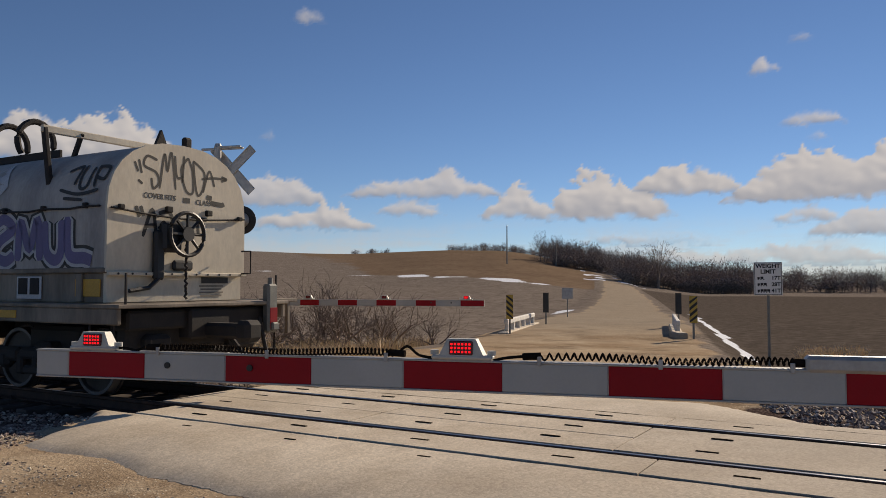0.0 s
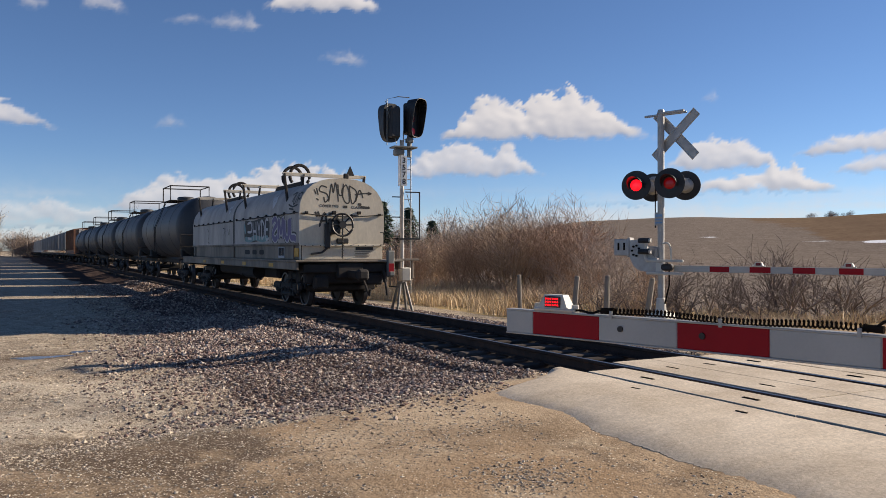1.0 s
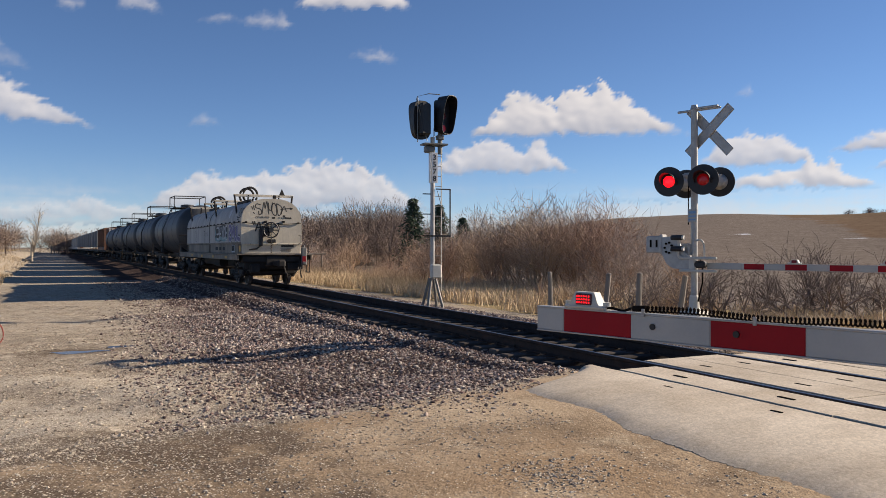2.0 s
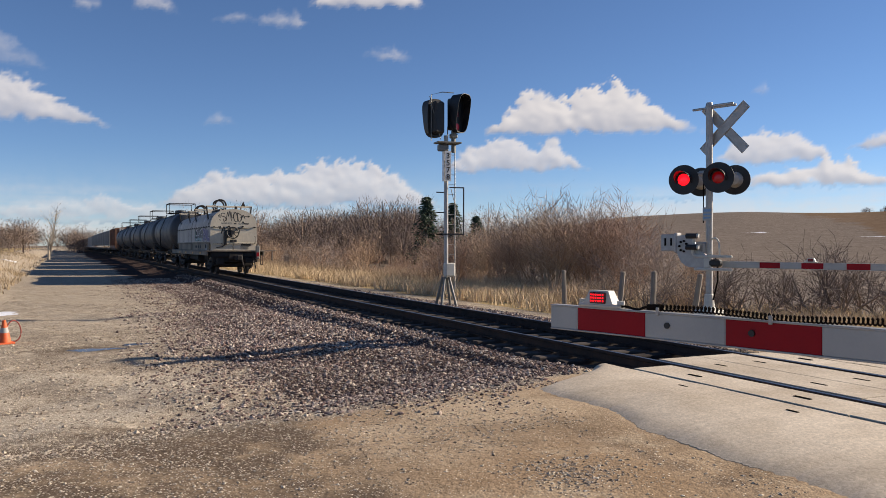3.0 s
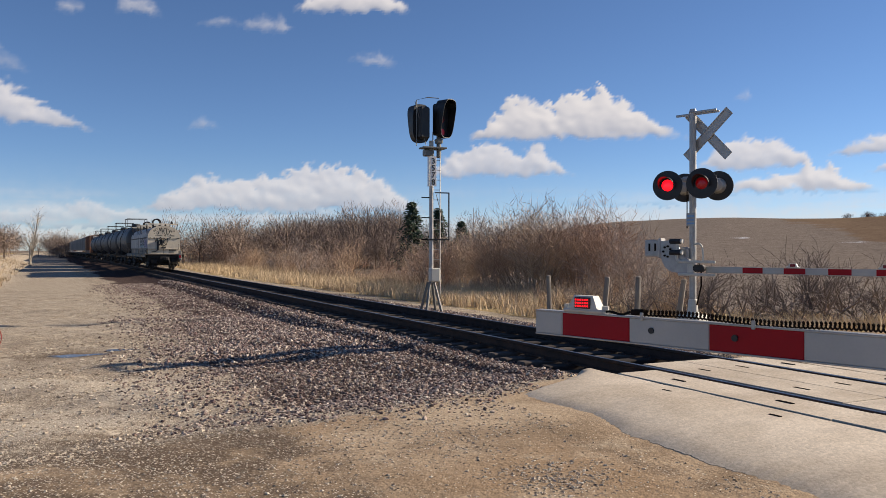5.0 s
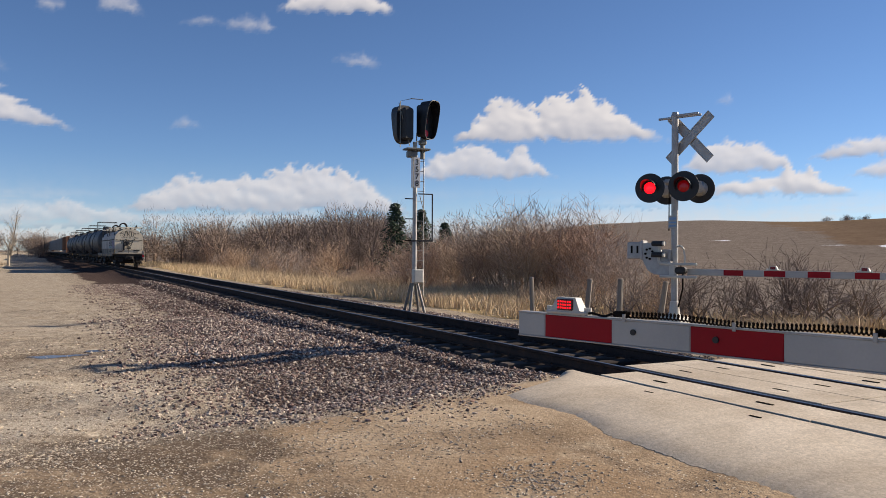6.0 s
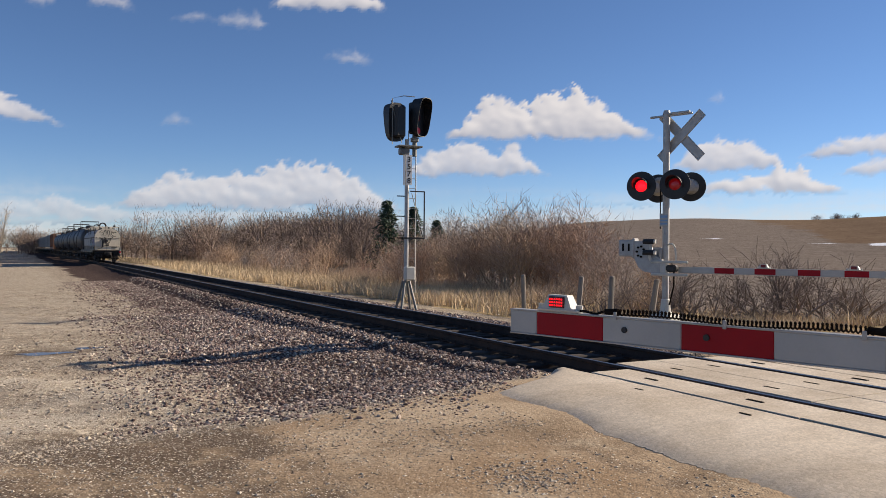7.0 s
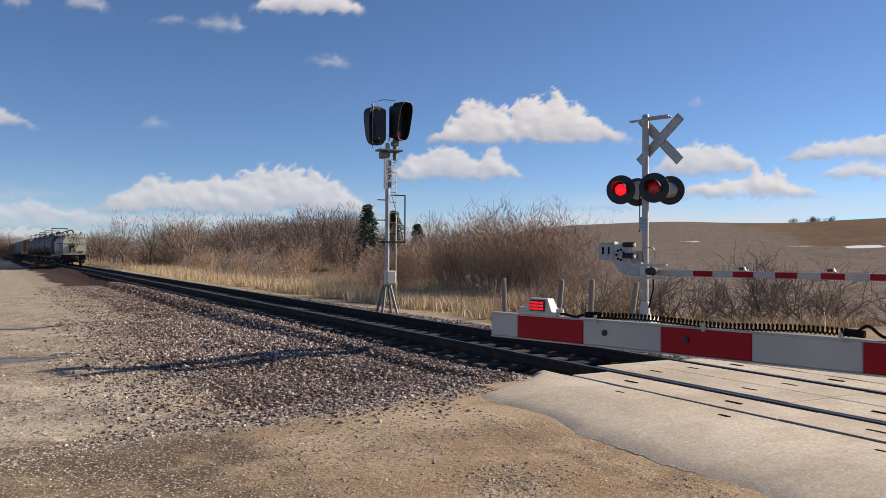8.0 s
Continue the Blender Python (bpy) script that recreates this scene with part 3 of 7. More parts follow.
def gate_arm(name, m, label, length, lit, z, phase, face, spring=(), butt=0.0, lead=()):
    """An arm lying level, its tip at the origin, running back along local -Y; local -X faces the road user."""
    arm = thing(name, m, label, "crossing gate", "crossing gates")
    s = 0.403
    y, k = 0.0, 0
    for ln in lead:
        part("red_stripe" if k % 2 == 0 else "white_stripe", G().box((0, -y - ln / 2, z - 0.056), (0.05, ln - 0.0015, 0.113), 0.004), M_RED if k % 2 == 0 else M_WHITE, arm)
        y, k = y + ln, k + 1
    k = 1 if lead else 0
    while y < length:
        ln = phase if k == 0 else min(s, length - y)
        part("white_stripe" if k % 2 == 0 else "red_stripe", G().box((0, -y - ln / 2, z - 0.056), (0.05, ln - 0.0015, 0.113), 0.004), M_WHITE if k % 2 == 0 else M_RED, arm)
        y, k = y + ln, k + 1
    if butt:
        part("arm_butt", G().box((0, -length - butt / 2, z - 0.056), (0.055, butt, 0.13), 0.006), M_WHITE, arm, "white arm butt")
    part("spine", G().box((0, -length / 2, z - 0.056), (0.042, length, 0.106)).box((0, -length / 2, z - 0.115), (0.056, length, 0.008), 0.002).box((0, -length / 2, z + 0.003), (0.056, length, 0.008), 0.002), M_ALU, arm, "bare aluminium edge")
    for yy in (phase + s + 0.12, phase + 2 * s + 0.12):
        part("bolt", G().tube((-0.032, -yy, z - 0.05), (0.032, -yy, z - 0.05), 0.014, n=10), M_BLACK, arm)
    for yy, on in lit:
        base = part("lamp_foot", G().box((0, -yy, z + 0.012), (0.06, 0.24, 0.014), 0.004), M_ALU, arm)
        led_lamp(base, -yy, on, face)
        base.children[0].matrix_basis = Matrix.Translation((0, -yy, z + 0.02)) @ Matrix.Diagonal((0.62, 0.58, 0.58, 1)) @ Matrix.Translation((0, yy, 0))
    for y0, y1, turns, loose in spring:
        pts = []
        steps = turns * 8
        for i in range(steps + 1):
            a, q = 2 * math.pi * i / 8, i / steps
            tight = q ** loose
            sag = 0.006 * math.sin(q * 9)
            pts.append((0.012 * math.cos(a), -(y0 + (y1 - y0) * tight), z + 0.024 + sag + 0.013 * math.sin(a)))
        part("coiled_cable", G().pipe(pts, 0.0045, 4), M_DARK, arm, "black coiled cable")
        for ya, yb in ((-y0 + 0.05, -y0 - 0.02), (-y1 - 0.05, -y1 + 0.02)):
            part("cable_grip", G().tube((0, ya, z + 0.024), (0, yb, z + 0.028), 0.014, n=8), M_DARK, arm)
        for q in (0.02, 0.5, 0.98):
            part("cable_clip", G().box((-0.03, -(y0 + (y1 - y0) * q), z + 0.01), (0.008, 0.016, 0.036), 0.002), M_ALU, arm)
    return arm


ROAD_TURN = -73 + 90
ARM_TURN = 14.0
near_tip = Vector((2.283, 3.438, 0))
near_arm = gate_arm("crossing_gate_arm", pose(near_tip.x, near_tip.y, 0, 0, 0, ARM_TURN), "lowered red and white striped crossing gate arm with lamps", 5.9,
                    [(0.31, True), (2.03, True), (4.6, True)], 1.195, 0.178, -1, [(0.63, 1.74, 62, 0.93), (2.32, 3.25, 40, 0.82)])
for pts in ([(0, -0.39, 1.2), (0, -0.45, 1.215), (0, -0.52, 1.205), (0, -0.57, 1.22)], [(0, -1.76, 1.22), (0, -1.8, 1.25), (0, -1.85, 1.215), (0, -1.92, 1.205)], [(0, -2.15, 1.2), (0, -2.2, 1.212), (0, -2.27, 1.22)]):
    part("cable", G().pipe(curve_pts(pts, 4), 0.006, 5), M_DARK, near_arm)
part("arm_sleeve", G().box((0, -4.0, 1.22), (0.075, 1.45, 0.058), 0.012), M_ALU, near_arm, "grey metal sleeve on the arm")


def gate_mechanism(parent, z):
    """The gate's drive plate with its counterweight and the forked arm holder; the gate arm leaves along local -Y."""
    plate = [(0.62, 0.58), (0.62, 0.2), (0.52, 0.02), (0.36, -0.07), (-0.02, -0.09), (-0.02, 0.2), (0.18, 0.3), (0.3, 0.6)]
    n = len(plate)
    part("drive_plate", G().add([(x, y, z + q) for x in (-0.2, -0.12) for y, q in plate], [tuple(range(n)), tuple(range(n, 2 * n))[::-1]] + [(k, n + k, n + (k + 1) % n, (k + 1) % n) for k in range(n)]).box((0.02, 0.3, z + 0.2), (0.24, 0.5, 0.5), 0.04), M_ALU, parent, "grey gate mechanism plate")
    for k in (1, -1):
        part("holder_bar", G().box((-0.2, -0.19, z + (0.15 if k > 0 else -0.11)), (0.06, 0.82, 0.055), 0.012), M_CREAM, parent, "cream arm holder bar")
    part("holder_end", G().box((-0.16, -0.05, z + 0.02), (0.1, 0.16, 0.24), 0.03), M_CREAM, parent)
    part("counterweight", G().box((-0.1, 0.84, z + 0.43), (0.12, 0.4, 0.36), 0.02).box((-0.1, 0.66, z + 0.43), (0.2, 0.07, 0.42), 0.02), M_ALU, parent, "grey counterweight plates")
    for k in range(2):
        part("weight_slot", G().box((-0.163, 0.78 + 0.14 * k, z + 0.45), (0.008, 0.045, 0.16), 0.002), M_DARK, parent)
    for a in range(7):
        yb, zb = 0.47 + 0.085 * math.cos(a * 0.9), z + 0.36 + 0.11 * math.sin(a * 0.9)
        part("bolt", G().tube((-0.235, yb, zb), (-0.2, yb, zb), 0.022, n=8), M_DARK, parent)
    for zz in (0.57, 0.34):
        part("pivot", G().tube((-0.3, 0.34, z + zz), (-0.3, 0.1, z + zz), 0.055, n=14), M_BLACK, parent)
        part("pivot_cap", G().tube((-0.3, 0.1, z + zz), (-0.3, 0.06, z + zz), 0.045, n=14), M_CREAM, parent)
    part("crank", G().box((-0.26, 0.2, z + 0.46), (0.07, 0.06, 0.3), 0.02).pipe(curve_pts([(-0.24, 0.24, z + 0.4), (-0.24, 0.23, z + 0.22), (-0.22, 0.17, z + 0.16), (-0.2, 0.06, z + 0.15)], 4), 0.03, 8), M_CREAM, parent)
    part("cable_guide", G().pipe(curve_pts([(-0.05, -0.06, z + 0.5), (-0.05, -0.17, z + 0.52), (-0.05, -0.24, z + 0.42), (-0.06, -0.26, z + 0.16)], 5), 0.02, 6), M_CREAM, parent)
    part("junction", G().box((-0.12, -0.2, z + 0.02), (0.16, 0.26, 0.15), 0.04), M_BLACK, parent)


def crossing_signal(m, label, lit_left):
    """A flashing-light mast with crossbuck, four lamps and base; local -X faces the camera's side of the track, local Y runs along the gate."""
    mast = thing("crossing_signal", m, label, "crossing signal", "crossing signals")
    part("mast", G().tube((0, 0, 0.2), (0, 0, 4.36), 0.07, n=20).tube((0, 0, 4.36), (0, 0, 4.44), 0.082, 0.06, n=20), M_ALU, mast, "silver tubular mast", smooth=True)
    part("base", G().lathe([(0.2, -0.2), (0.2, 0.16), (0.17, 0.2), (0.11, 0.26), (0.09, 0.5), (0.075, 0.52)], (0, 0, 0), "Z", 16).box((0, 0, 0.1), (0.46, 0.46, 0.2), 0.03).box((0, 0, -0.28), (0.7, 0.7, 0.6), 0.04), M_CREAM, mast, "cream cast base")
    part("bell_arm", G().box((0.0, -0.1, 4.33), (0.05, 0.95, 0.045), 0.008).box((-0.02, -0.28, 4.36), (0.06, 0.5, 0.05), 0.01), M_ALU, mast)
    for name, a, x in (("crossbuck_blade", 47, 0.125), ("crossbuck_blade", -43, 0.10)):
        mm = pose(x, -0.27, 3.9, a, 0, 0)
        blade = part(name, G().box((0, 0, 0), (0.01, 1.3, 0.205), 0.003, mm), M_ALU, mast, "bare aluminium back of a crossbuck blade")
        for q in (-0.085, 0.085):
            part("stiffener", G().box((-0.008, 0, q), (0.012, 1.28, 0.02), 0.004, mm), M_ALU, blade)
    part("lamp_crossarm", G().tube((-0.28, -0.45, 2.98), (-0.28, 0.45, 2.98), 0.03, n=10).tube((0.28, -0.45, 2.98), (0.28, 0.45, 2.98), 0.03, n=10).box((0, 0, 2.98), (0.6, 0.16, 0.1), 0.02), M_ALU, mast)
    for side, facing, lit in ((0.38, -1, lit_left), (-0.38, -1, 2), (0.38, 1, 0), (-0.38, 1, 0)):
        x = facing * 0.3
        head = part("light_unit", G().lathe([(0.16, -facing * 0.012), (0.305, -facing * 0.012), (0.305, facing * 0.004), (0.14, facing * 0.006)], (x + facing * 0.1, side, 2.86), "X", 36), M_BLACK, mast, "round black backboard", smooth=True)
        part("housing", G().lathe([(0.05, -facing * 0.17), (0.11, -facing * 0.15), (0.16, -facing * 0.05), (0.165, 0.0)], (x + facing * 0.1, side, 2.86), "X", 24).tube((x, side, 2.98), (x, side, 2.9), 0.035, n=10), M_ALU, head, "silver lamp housing", smooth=True)
        hood, n = G(), 18
        vs, fs = [], []
        for i in range(n + 1):
            a = radians(-25 + 230 * i / n)
            for q, r in ((0, 0.165), (1, 0.165), (1, 0.158), (0, 0.158)):
                reach = 0.32 * max(0.15, math.sin(a) * 0.6 + 0.4)
                vs.append((x + facing * (0.112 + q * reach), side + r * math.cos(a), 2.86 + r * math.sin(a)))
            if i:
                for q in range(4):
                    fs.append(((i - 1) * 4 + q, (i - 1) * 4 + (q + 1) % 4, i * 4 + (q + 1) % 4, i * 4 + q))
        part("visor", hood.add(vs, fs), M_BLACK, head, smooth=True)
        part("lens", G().lathe([(0.122, 0.0), (0.1, facing * 0.012), (0.06, facing * 0.02), (0.01, facing * 0.022)], (x + facing * 0.104, side, 2.86), "X", 28), (M_LEDOFF, M_LED, M_LEDDIM)[lit], head, ("unlit dark red lens", "lit red lens", "dim red lens")[lit], smooth=True)
        head.matrix_basis = Matrix.Translation((x, side, 0)) @ pose(0, 0, 0, 0, 0, 16) @ Matrix.Translation((-x, -side, 0))
    part("notice_plate", G().box((-0.085, 0.0, 2.16), (0.008, 0.2, 0.27), 0.003), M_WHITE, mast, "small blue and white notice plate")
    part("notice_print", G().box((-0.0905, 0.0, 2.23), (0.004, 0.16, 0.05), 0.001).box((-0.0905, 0.0, 2.15), (0.004, 0.16, 0.03), 0.001).box((-0.0905, 0.0, 2.08), (0.004, 0.16, 0.03), 0.001), surf("notice_blue", (0.16, 0.3, 0.5), (0.2, 0.36, 0.56), 5, 60, 0.5, 0.02), mast)
    part("cable_drop", G().pipe([(0.0, 0.13, 2.9), (0.0, 0.13, 1.98)], 0.012, 5), M_DARK, mast)
    part("conduit", G().pipe([(-0.08, -0.16, 1.3), (-0.1, -0.24, 1.15), (-0.06, -0.22, 0.8), (-0.02, -0.1, 0.4)], 0.018, 6), M_DARK, mast)
    gate_mechanism(mast, 1.14)
    return mast


far_base = on_road(15.0, -8.25)
crossing_signal(pose(far_base.x, far_base.y, 0.0, 0, 0, ROAD_TURN), "silver crossing signal mast with four round black lamps and a crossbuck", 1)
near_base = pose(near_tip.x, near_tip.y, 0, 0, 0, ARM_TURN) @ Vector((0, -5.78, 0))
crossing_signal(pose(near_base.x, near_base.y, 0.0, 0, 0, ARM_TURN + 180), "silver crossing signal mast carrying the lowered gate arm", 1)
far_tip = on_road(15.0, -2.6)
gate_arm("far_crossing_gate_arm", pose(far_tip.x, far_tip.y, 0, 0, 0, ROAD_TURN + 180), "lowered red and white striped crossing gate arm across the far lane", 4.6,
         [(0.35, True), (2.0, False), (3.6, False)], 1.187, 0.12, 1, (), 0.75, (0.46, 0.49))


# ---- wayside signal ----
M_SIGPLATE = surf("number_plate_white", (0.75, 0.75, 0.73), (0.68, 0.68, 0.66), 3, 50, 0.5, 0.05, grain=0.1)


def wayside_signal(m):
    s = thing("railway_signal", m, "silver railway signal mast with two black heads, ladder and number plate", "railway signal")
    for sx in (-1, 1):
        for sy in (-1, 1):
            part("leg", G().tube((0.24 * sx, 0.24 * sy, -0.1), (0.07 * sx, 0.07 * sy, 0.78), 0.045, 0.04, n=8), M_POST, s, "splayed steel leg")
    part("junction_box", G().box((0.03, -0.18, 1.0), (0.3, 0.24, 0.4), 0.03), M_CREAM, s, "cream junction box")
    part("mast", G().tube((0, 0, 0.75), (0, 0, 5.0), 0.065, n=18), M_ALU, s, smooth=True)
    part("platform", G().box((0.05, 0, 4.78), (0.75, 0.42, 0.05), 0.01).box((-0.1, 0, 4.63), (0.3, 0.22, 0.2), 0.03).tube((0.24, 0, 4.5), (0.24, 0, 5.15), 0.07, n=12).box((0.24, 0, 5.0), (0.2, 0.2, 0.14), 0.02), M_POST, s, "dark grey head bracket")
    plate = part("number_plate", G().box((0.02, -0.11, 4.08), (0.2, 0.012, 0.9), 0.003).box((-0.11, -0.05, 4.08), (0.012, 0.14, 0.9), 0.003), M_SIGPLATE, s, "white number plate")
    for k, ch in enumerate("3578"):
        lettering(ch, 0.23, pose(0.02, -0.119, 4.38 - 0.21 * k, 90, 0, 0), M_BLACK, plate).data.offset = 0.005
    lad = part("ladder", G().tube((0.12, 0.18, 0.4), (0.12, 0.18, 5.3), 0.016, n=6).tube((0.36, 0.18, 0.4), (0.36, 0.18, 5.3), 0.016, n=6), M_ALU, s)
    for k in range(16):
        part("rung", G().tube((0.12, 0.18, 0.55 + 0.3 * k), (0.36, 0.18, 0.55 + 0.3 * k), 0.01, n=5), M_ALU, lad)
    cage = part("ladder_guard", G().box((0.32, -0.05, 3.45), (0.46, 0.035, 0.035), 0.005).box((0.55, -0.05, 2.75), (0.035, 0.035, 1.43), 0.005).box((0.22, -0.05, 2.05), (0.7, 0.04, 0.05), 0.005).tube((0.14, -0.05, 3.4), (0.5, -0.05, 2.1), 0.012, n=5), M_BLACK, s, "dark ladder guard frame")
    for z in (3.3, 2.7, 2.05):
        part("step", G().box((-0.18, 0, z), (0.26, 0.03, 0.03)), M_DARK, s)
    for x, yaw in ((0.34, 28), (-0.33, 190)):
        mm = pose(x, 0, 5.66 if x > 0 else 5.5, 0, 0, yaw)
        prof = []
        for i in range(36):
            a = 2 * math.pi * i / 36
            prof.append((math.copysign(abs(math.cos(a)) ** 0.6, math.cos(a)) * 0.29, math.copysign(abs(math.sin(a)) ** 0.55, math.sin(a)) * 0.57))
        n = len(prof)
        head = part("signal_head", G().add([mm @ Vector((p, d, q)) for d in (-0.012, 0.012) for p, q in prof], [(k, (k + 1) % n, n + (k + 1) % n, n + k) for k in range(n)] + [tuple(range(n))[::-1], tuple(range(n, 2 * n))])
                    .box((0, 0.14, 0), (0.34, 0.24, 0.95), 0.05, mm), M_BLACK, s, "black signal head with a deep hood", smooth=True)
        vs, fs = [], []
        for k in range(n):
            p, q = prof[k]
            reach = 0.16 + 0.22 * (q / 0.57 + 1) / 2
            for f, d in ((1.0, -0.013), (1.0, -reach), (0.97, -reach), (0.97, -0.013)):
                vs.append(mm @ Vector((p * f, d, q * f)))
            fs += [(k * 4 + u, k * 4 + (u + 1) % 4, ((k + 1) % n) * 4 + (u + 1) % 4, ((k + 1) % n) * 4 + u) for u in range(3)]
        part("hood", G().add(vs, fs), M_BLACK, head, smooth=True)
        for k in range(3):
            part("lens", G().add([mm @ Vector((0.1 * math.cos(2 * math.pi * i / 16), -0.02, 0.38 - 0.38 * k + 0.1 * math.sin(2 * math.pi * i / 16))) for i in range(16)], [tuple(range(16))]), M_LEDDIM if (k == 2 and x > 0) else M_LEDOFF, head)
    part("handrail", G().pipe([(-0.55, -0.2, 4.8), (-0.55, -0.2, 6.15), (-0.2, -0.2, 6.25), (0.16, -0.2, 6.25)], 0.014, 6), M_POST, s)
    part("brace", G().pipe([(-0.6, -0.2, 6.1), (-0.25, -0.2, 4.85)], 0.012, 5), M_POST, s)


wayside_signal(pose(10.3, 21.3, -0.2, 0, 0, -4))

# ---- train ----
M_COIL = surf("coil_car_paint", (0.26, 0.235, 0.215), (0.45, 0.415, 0.375), 1.3, 26, 0.65, 0.15, grain=0.4, streak=(1, 1, 0.35))
M_COILEND = surf("coil_car_end_paint", (0.52, 0.455, 0.35), (0.66, 0.59, 0.46), 1.2, 24, 0.6, 0.12, grain=0.3, streak=(1, 1, 0.4))
# Sill and underframe are darkened: shade under the car put into paint and grime.
M_SILL = surf("sill_paint", (0.1, 0.08, 0.06), (0.27, 0.225, 0.175), 1.2, 20, 0.75, 0.2, streak=(1, 1, 0.3))
M_UNDER = surf("shaded_underframe_grime", (0.014, 0.012, 0.011), (0.034, 0.028, 0.024), 3, 40, 0.85, 0.3)
M_WHEEL = surf("wheel_steel", (0.03, 0.025, 0.022), (0.06, 0.05, 0.043), 5, 50, 0.6, 0.2, metal=0.4)
M_TREAD = surf("wheel_tread", (0.13, 0.13, 0.135), (0.09, 0.09, 0.095), 5, 50, 0.5, 0.05, metal=0.7, grain=0.2)
M_TANK = surf("tank_black", (0.034, 0.035, 0.037), (0.07, 0.071, 0.073), 0.9, 25, 0.55, 0.12, streak=(1, 0.6, 0.3))
M_SPRAY = surf("black_spray_paint", (0.025, 0.024, 0.022), (0.05, 0.047, 0.042), 3, 50, 0.7, 0.05)
M_PURPLE = surf("purple_spray_paint", (0.12, 0.10, 0.2), (0.16, 0.135, 0.26), 2, 50, 0.65, 0.05)
M_LILAC = surf("pale_spray_paint", (0.42, 0.41, 0.42), (0.5, 0.5, 0.5), 2, 50, 0.65, 0.05)
M_TEAL = surf("teal_spray_paint", (0.12, 0.24, 0.25), (0.17, 0.3, 0.3), 2, 50, 0.65, 0.05)
M_YELLOW = surf("yellow_panel", (0.5, 0.27, 0.03), (0.58, 0.33, 0.05), 3, 40, 0.6, 0.1)
M_BOX = surf("boxcar_paint", (0.6, 0.57, 0.52), (0.42, 0.33, 0.26), 0.6, 20, 0.7, 0.15, streak=(1, 1, 0.25))
M_HOPPER = surf("hopper_grey", (0.36, 0.35, 0.33), (0.24, 0.23, 0.22), 0.7, 20, 0.7, 0.15, streak=(1, 1, 0.25))
M_RUSTCAR = surf("rust_car_paint", (0.2, 0.09, 0.05), (0.28, 0.14, 0.08), 0.8, 20, 0.75, 0.15)

WHEEL = mesh_of("wheel", G().lathe([(0.09, -0.07), (0.1, 0.07), (0.16, 0.03), (0.36, 0.02), (0.37, 0.06), (0.455, 0.055), (0.455, 0.075)][:1] + [(0.09, 0.06), (0.16, 0.035), (0.36, 0.025), (0.37, 0.065), (0.42, 0.065), (0.43, -0.045), (0.455, -0.05), (0.455, -0.075), (0.37, -0.075), (0.36, -0.03), (0.16, -0.03), (0.09, -0.07)], (0, 0, 0), "X", 28), M_WHEEL, True)
TREAD = mesh_of("tread", G().lathe([(0.422, 0.066), (0.432, -0.04), (0.38, -0.04), (0.38, 0.069), (0.42, 0.069)], (0, 0, 0), "X", 28, False), M_TREAD, True)
AXLE = mesh_of("axle", G().tube((-1.0, 0, 0), (1.0, 0, 0), 0.075, n=10), M_UNDER)
FRAME = mesh_of("truck_frame", G().box((0, 0, 0.52), (0.12, 1.0, 0.16), 0.04).box((0, 0.85, 0.5), (0.14, 0.7, 0.2), 0.05).box((0, -0.85, 0.5), (0.14, 0.7, 0.2), 0.05).box((0, 0, 0.3), (0.12, 0.8, 0.12), 0.03)
                .box((0, 0.5, 0.38), (0.1, 0.14, 0.3), 0.03).box((0, -0.5, 0.38), (0.1, 0.14, 0.3), 0.03).tube((0, 0.14, 0.34), (0, 0.14, 0.5), 0.07, n=8).tube((0, -0.14, 0.34), (0, -0.14, 0.5), 0.07, n=8).box((0, 0.86, 0.42), (0.17, 0.24, 0.24), 0.06).box((0, -0.86, 0.42), (0.17, 0.24, 0.24), 0.06), M_UNDER)
BOLSTER = mesh_of("bolster", G().box((0, 0, 0.55), (2.1, 0.35, 0.28), 0.05), M_UNDER)
WHEELSETS = []


def child(name, me, parent, m):
    ob = new(name, me)
    ob.parent = parent
    ob.matrix_basis = m
    return ob


def truck(car, y, turning=True):
    tr = child("truck", BOLSTER, car, pose(0, y, 0))
    child("side_frame", FRAME, tr, pose(-1.0, 0, 0))
    child("side_frame", FRAME, tr, pose(1.0, 0, 0))
    for dy in (-0.86, 0.86):
        ax = child("wheelset", AXLE, car, pose(0, y + dy, 0.43))
        for sx in (-1, 1):
            child("wheel", WHEEL, ax, pose(sx * 0.76, 0, 0, 0, 0, 0 if sx > 0 else 180))
            child("tread", TREAD, ax, pose(sx * 0.76, 0, 0, 0, 0, 0 if sx > 0 else 180))
        WHEELSETS.append((ax, y + dy, turning))


def coupler(car, y, way):
    part("coupler", G().box((0, y + way * 0.35, 0.86), (0.2, 0.7, 0.2), 0.04).box((0.06, y + way * 0.72, 0.86), (0.3, 0.26, 0.28), 0.06).pipe([(0.3, y, 0.9), (0.32, y + way * 0.35, 0.55), (0.3, y + way * 0.6, 0.35), (0.26, y + way * 0.75, 0.5)], 0.035, 6), M_UNDER, car)


def arch(w, z0, shoulder, top, n=14):
    """The outline of a coil cover: straight sides up to the shoulder, then a round top."""
    pts = [(-w, z0), (w, z0)]
    for i in range(n + 1):
        a = math.pi * i / n
        pts.append((w * math.copysign(abs(math.cos(a)) ** 0.8, math.cos(a)), shoulder + (top - shoulder) * abs(math.sin(a)) ** 0.9))
    return pts


COIL_W, COIL_TOP, SHOULDER, COIL_Z = 1.17, 3.36, 2.45, 1.62


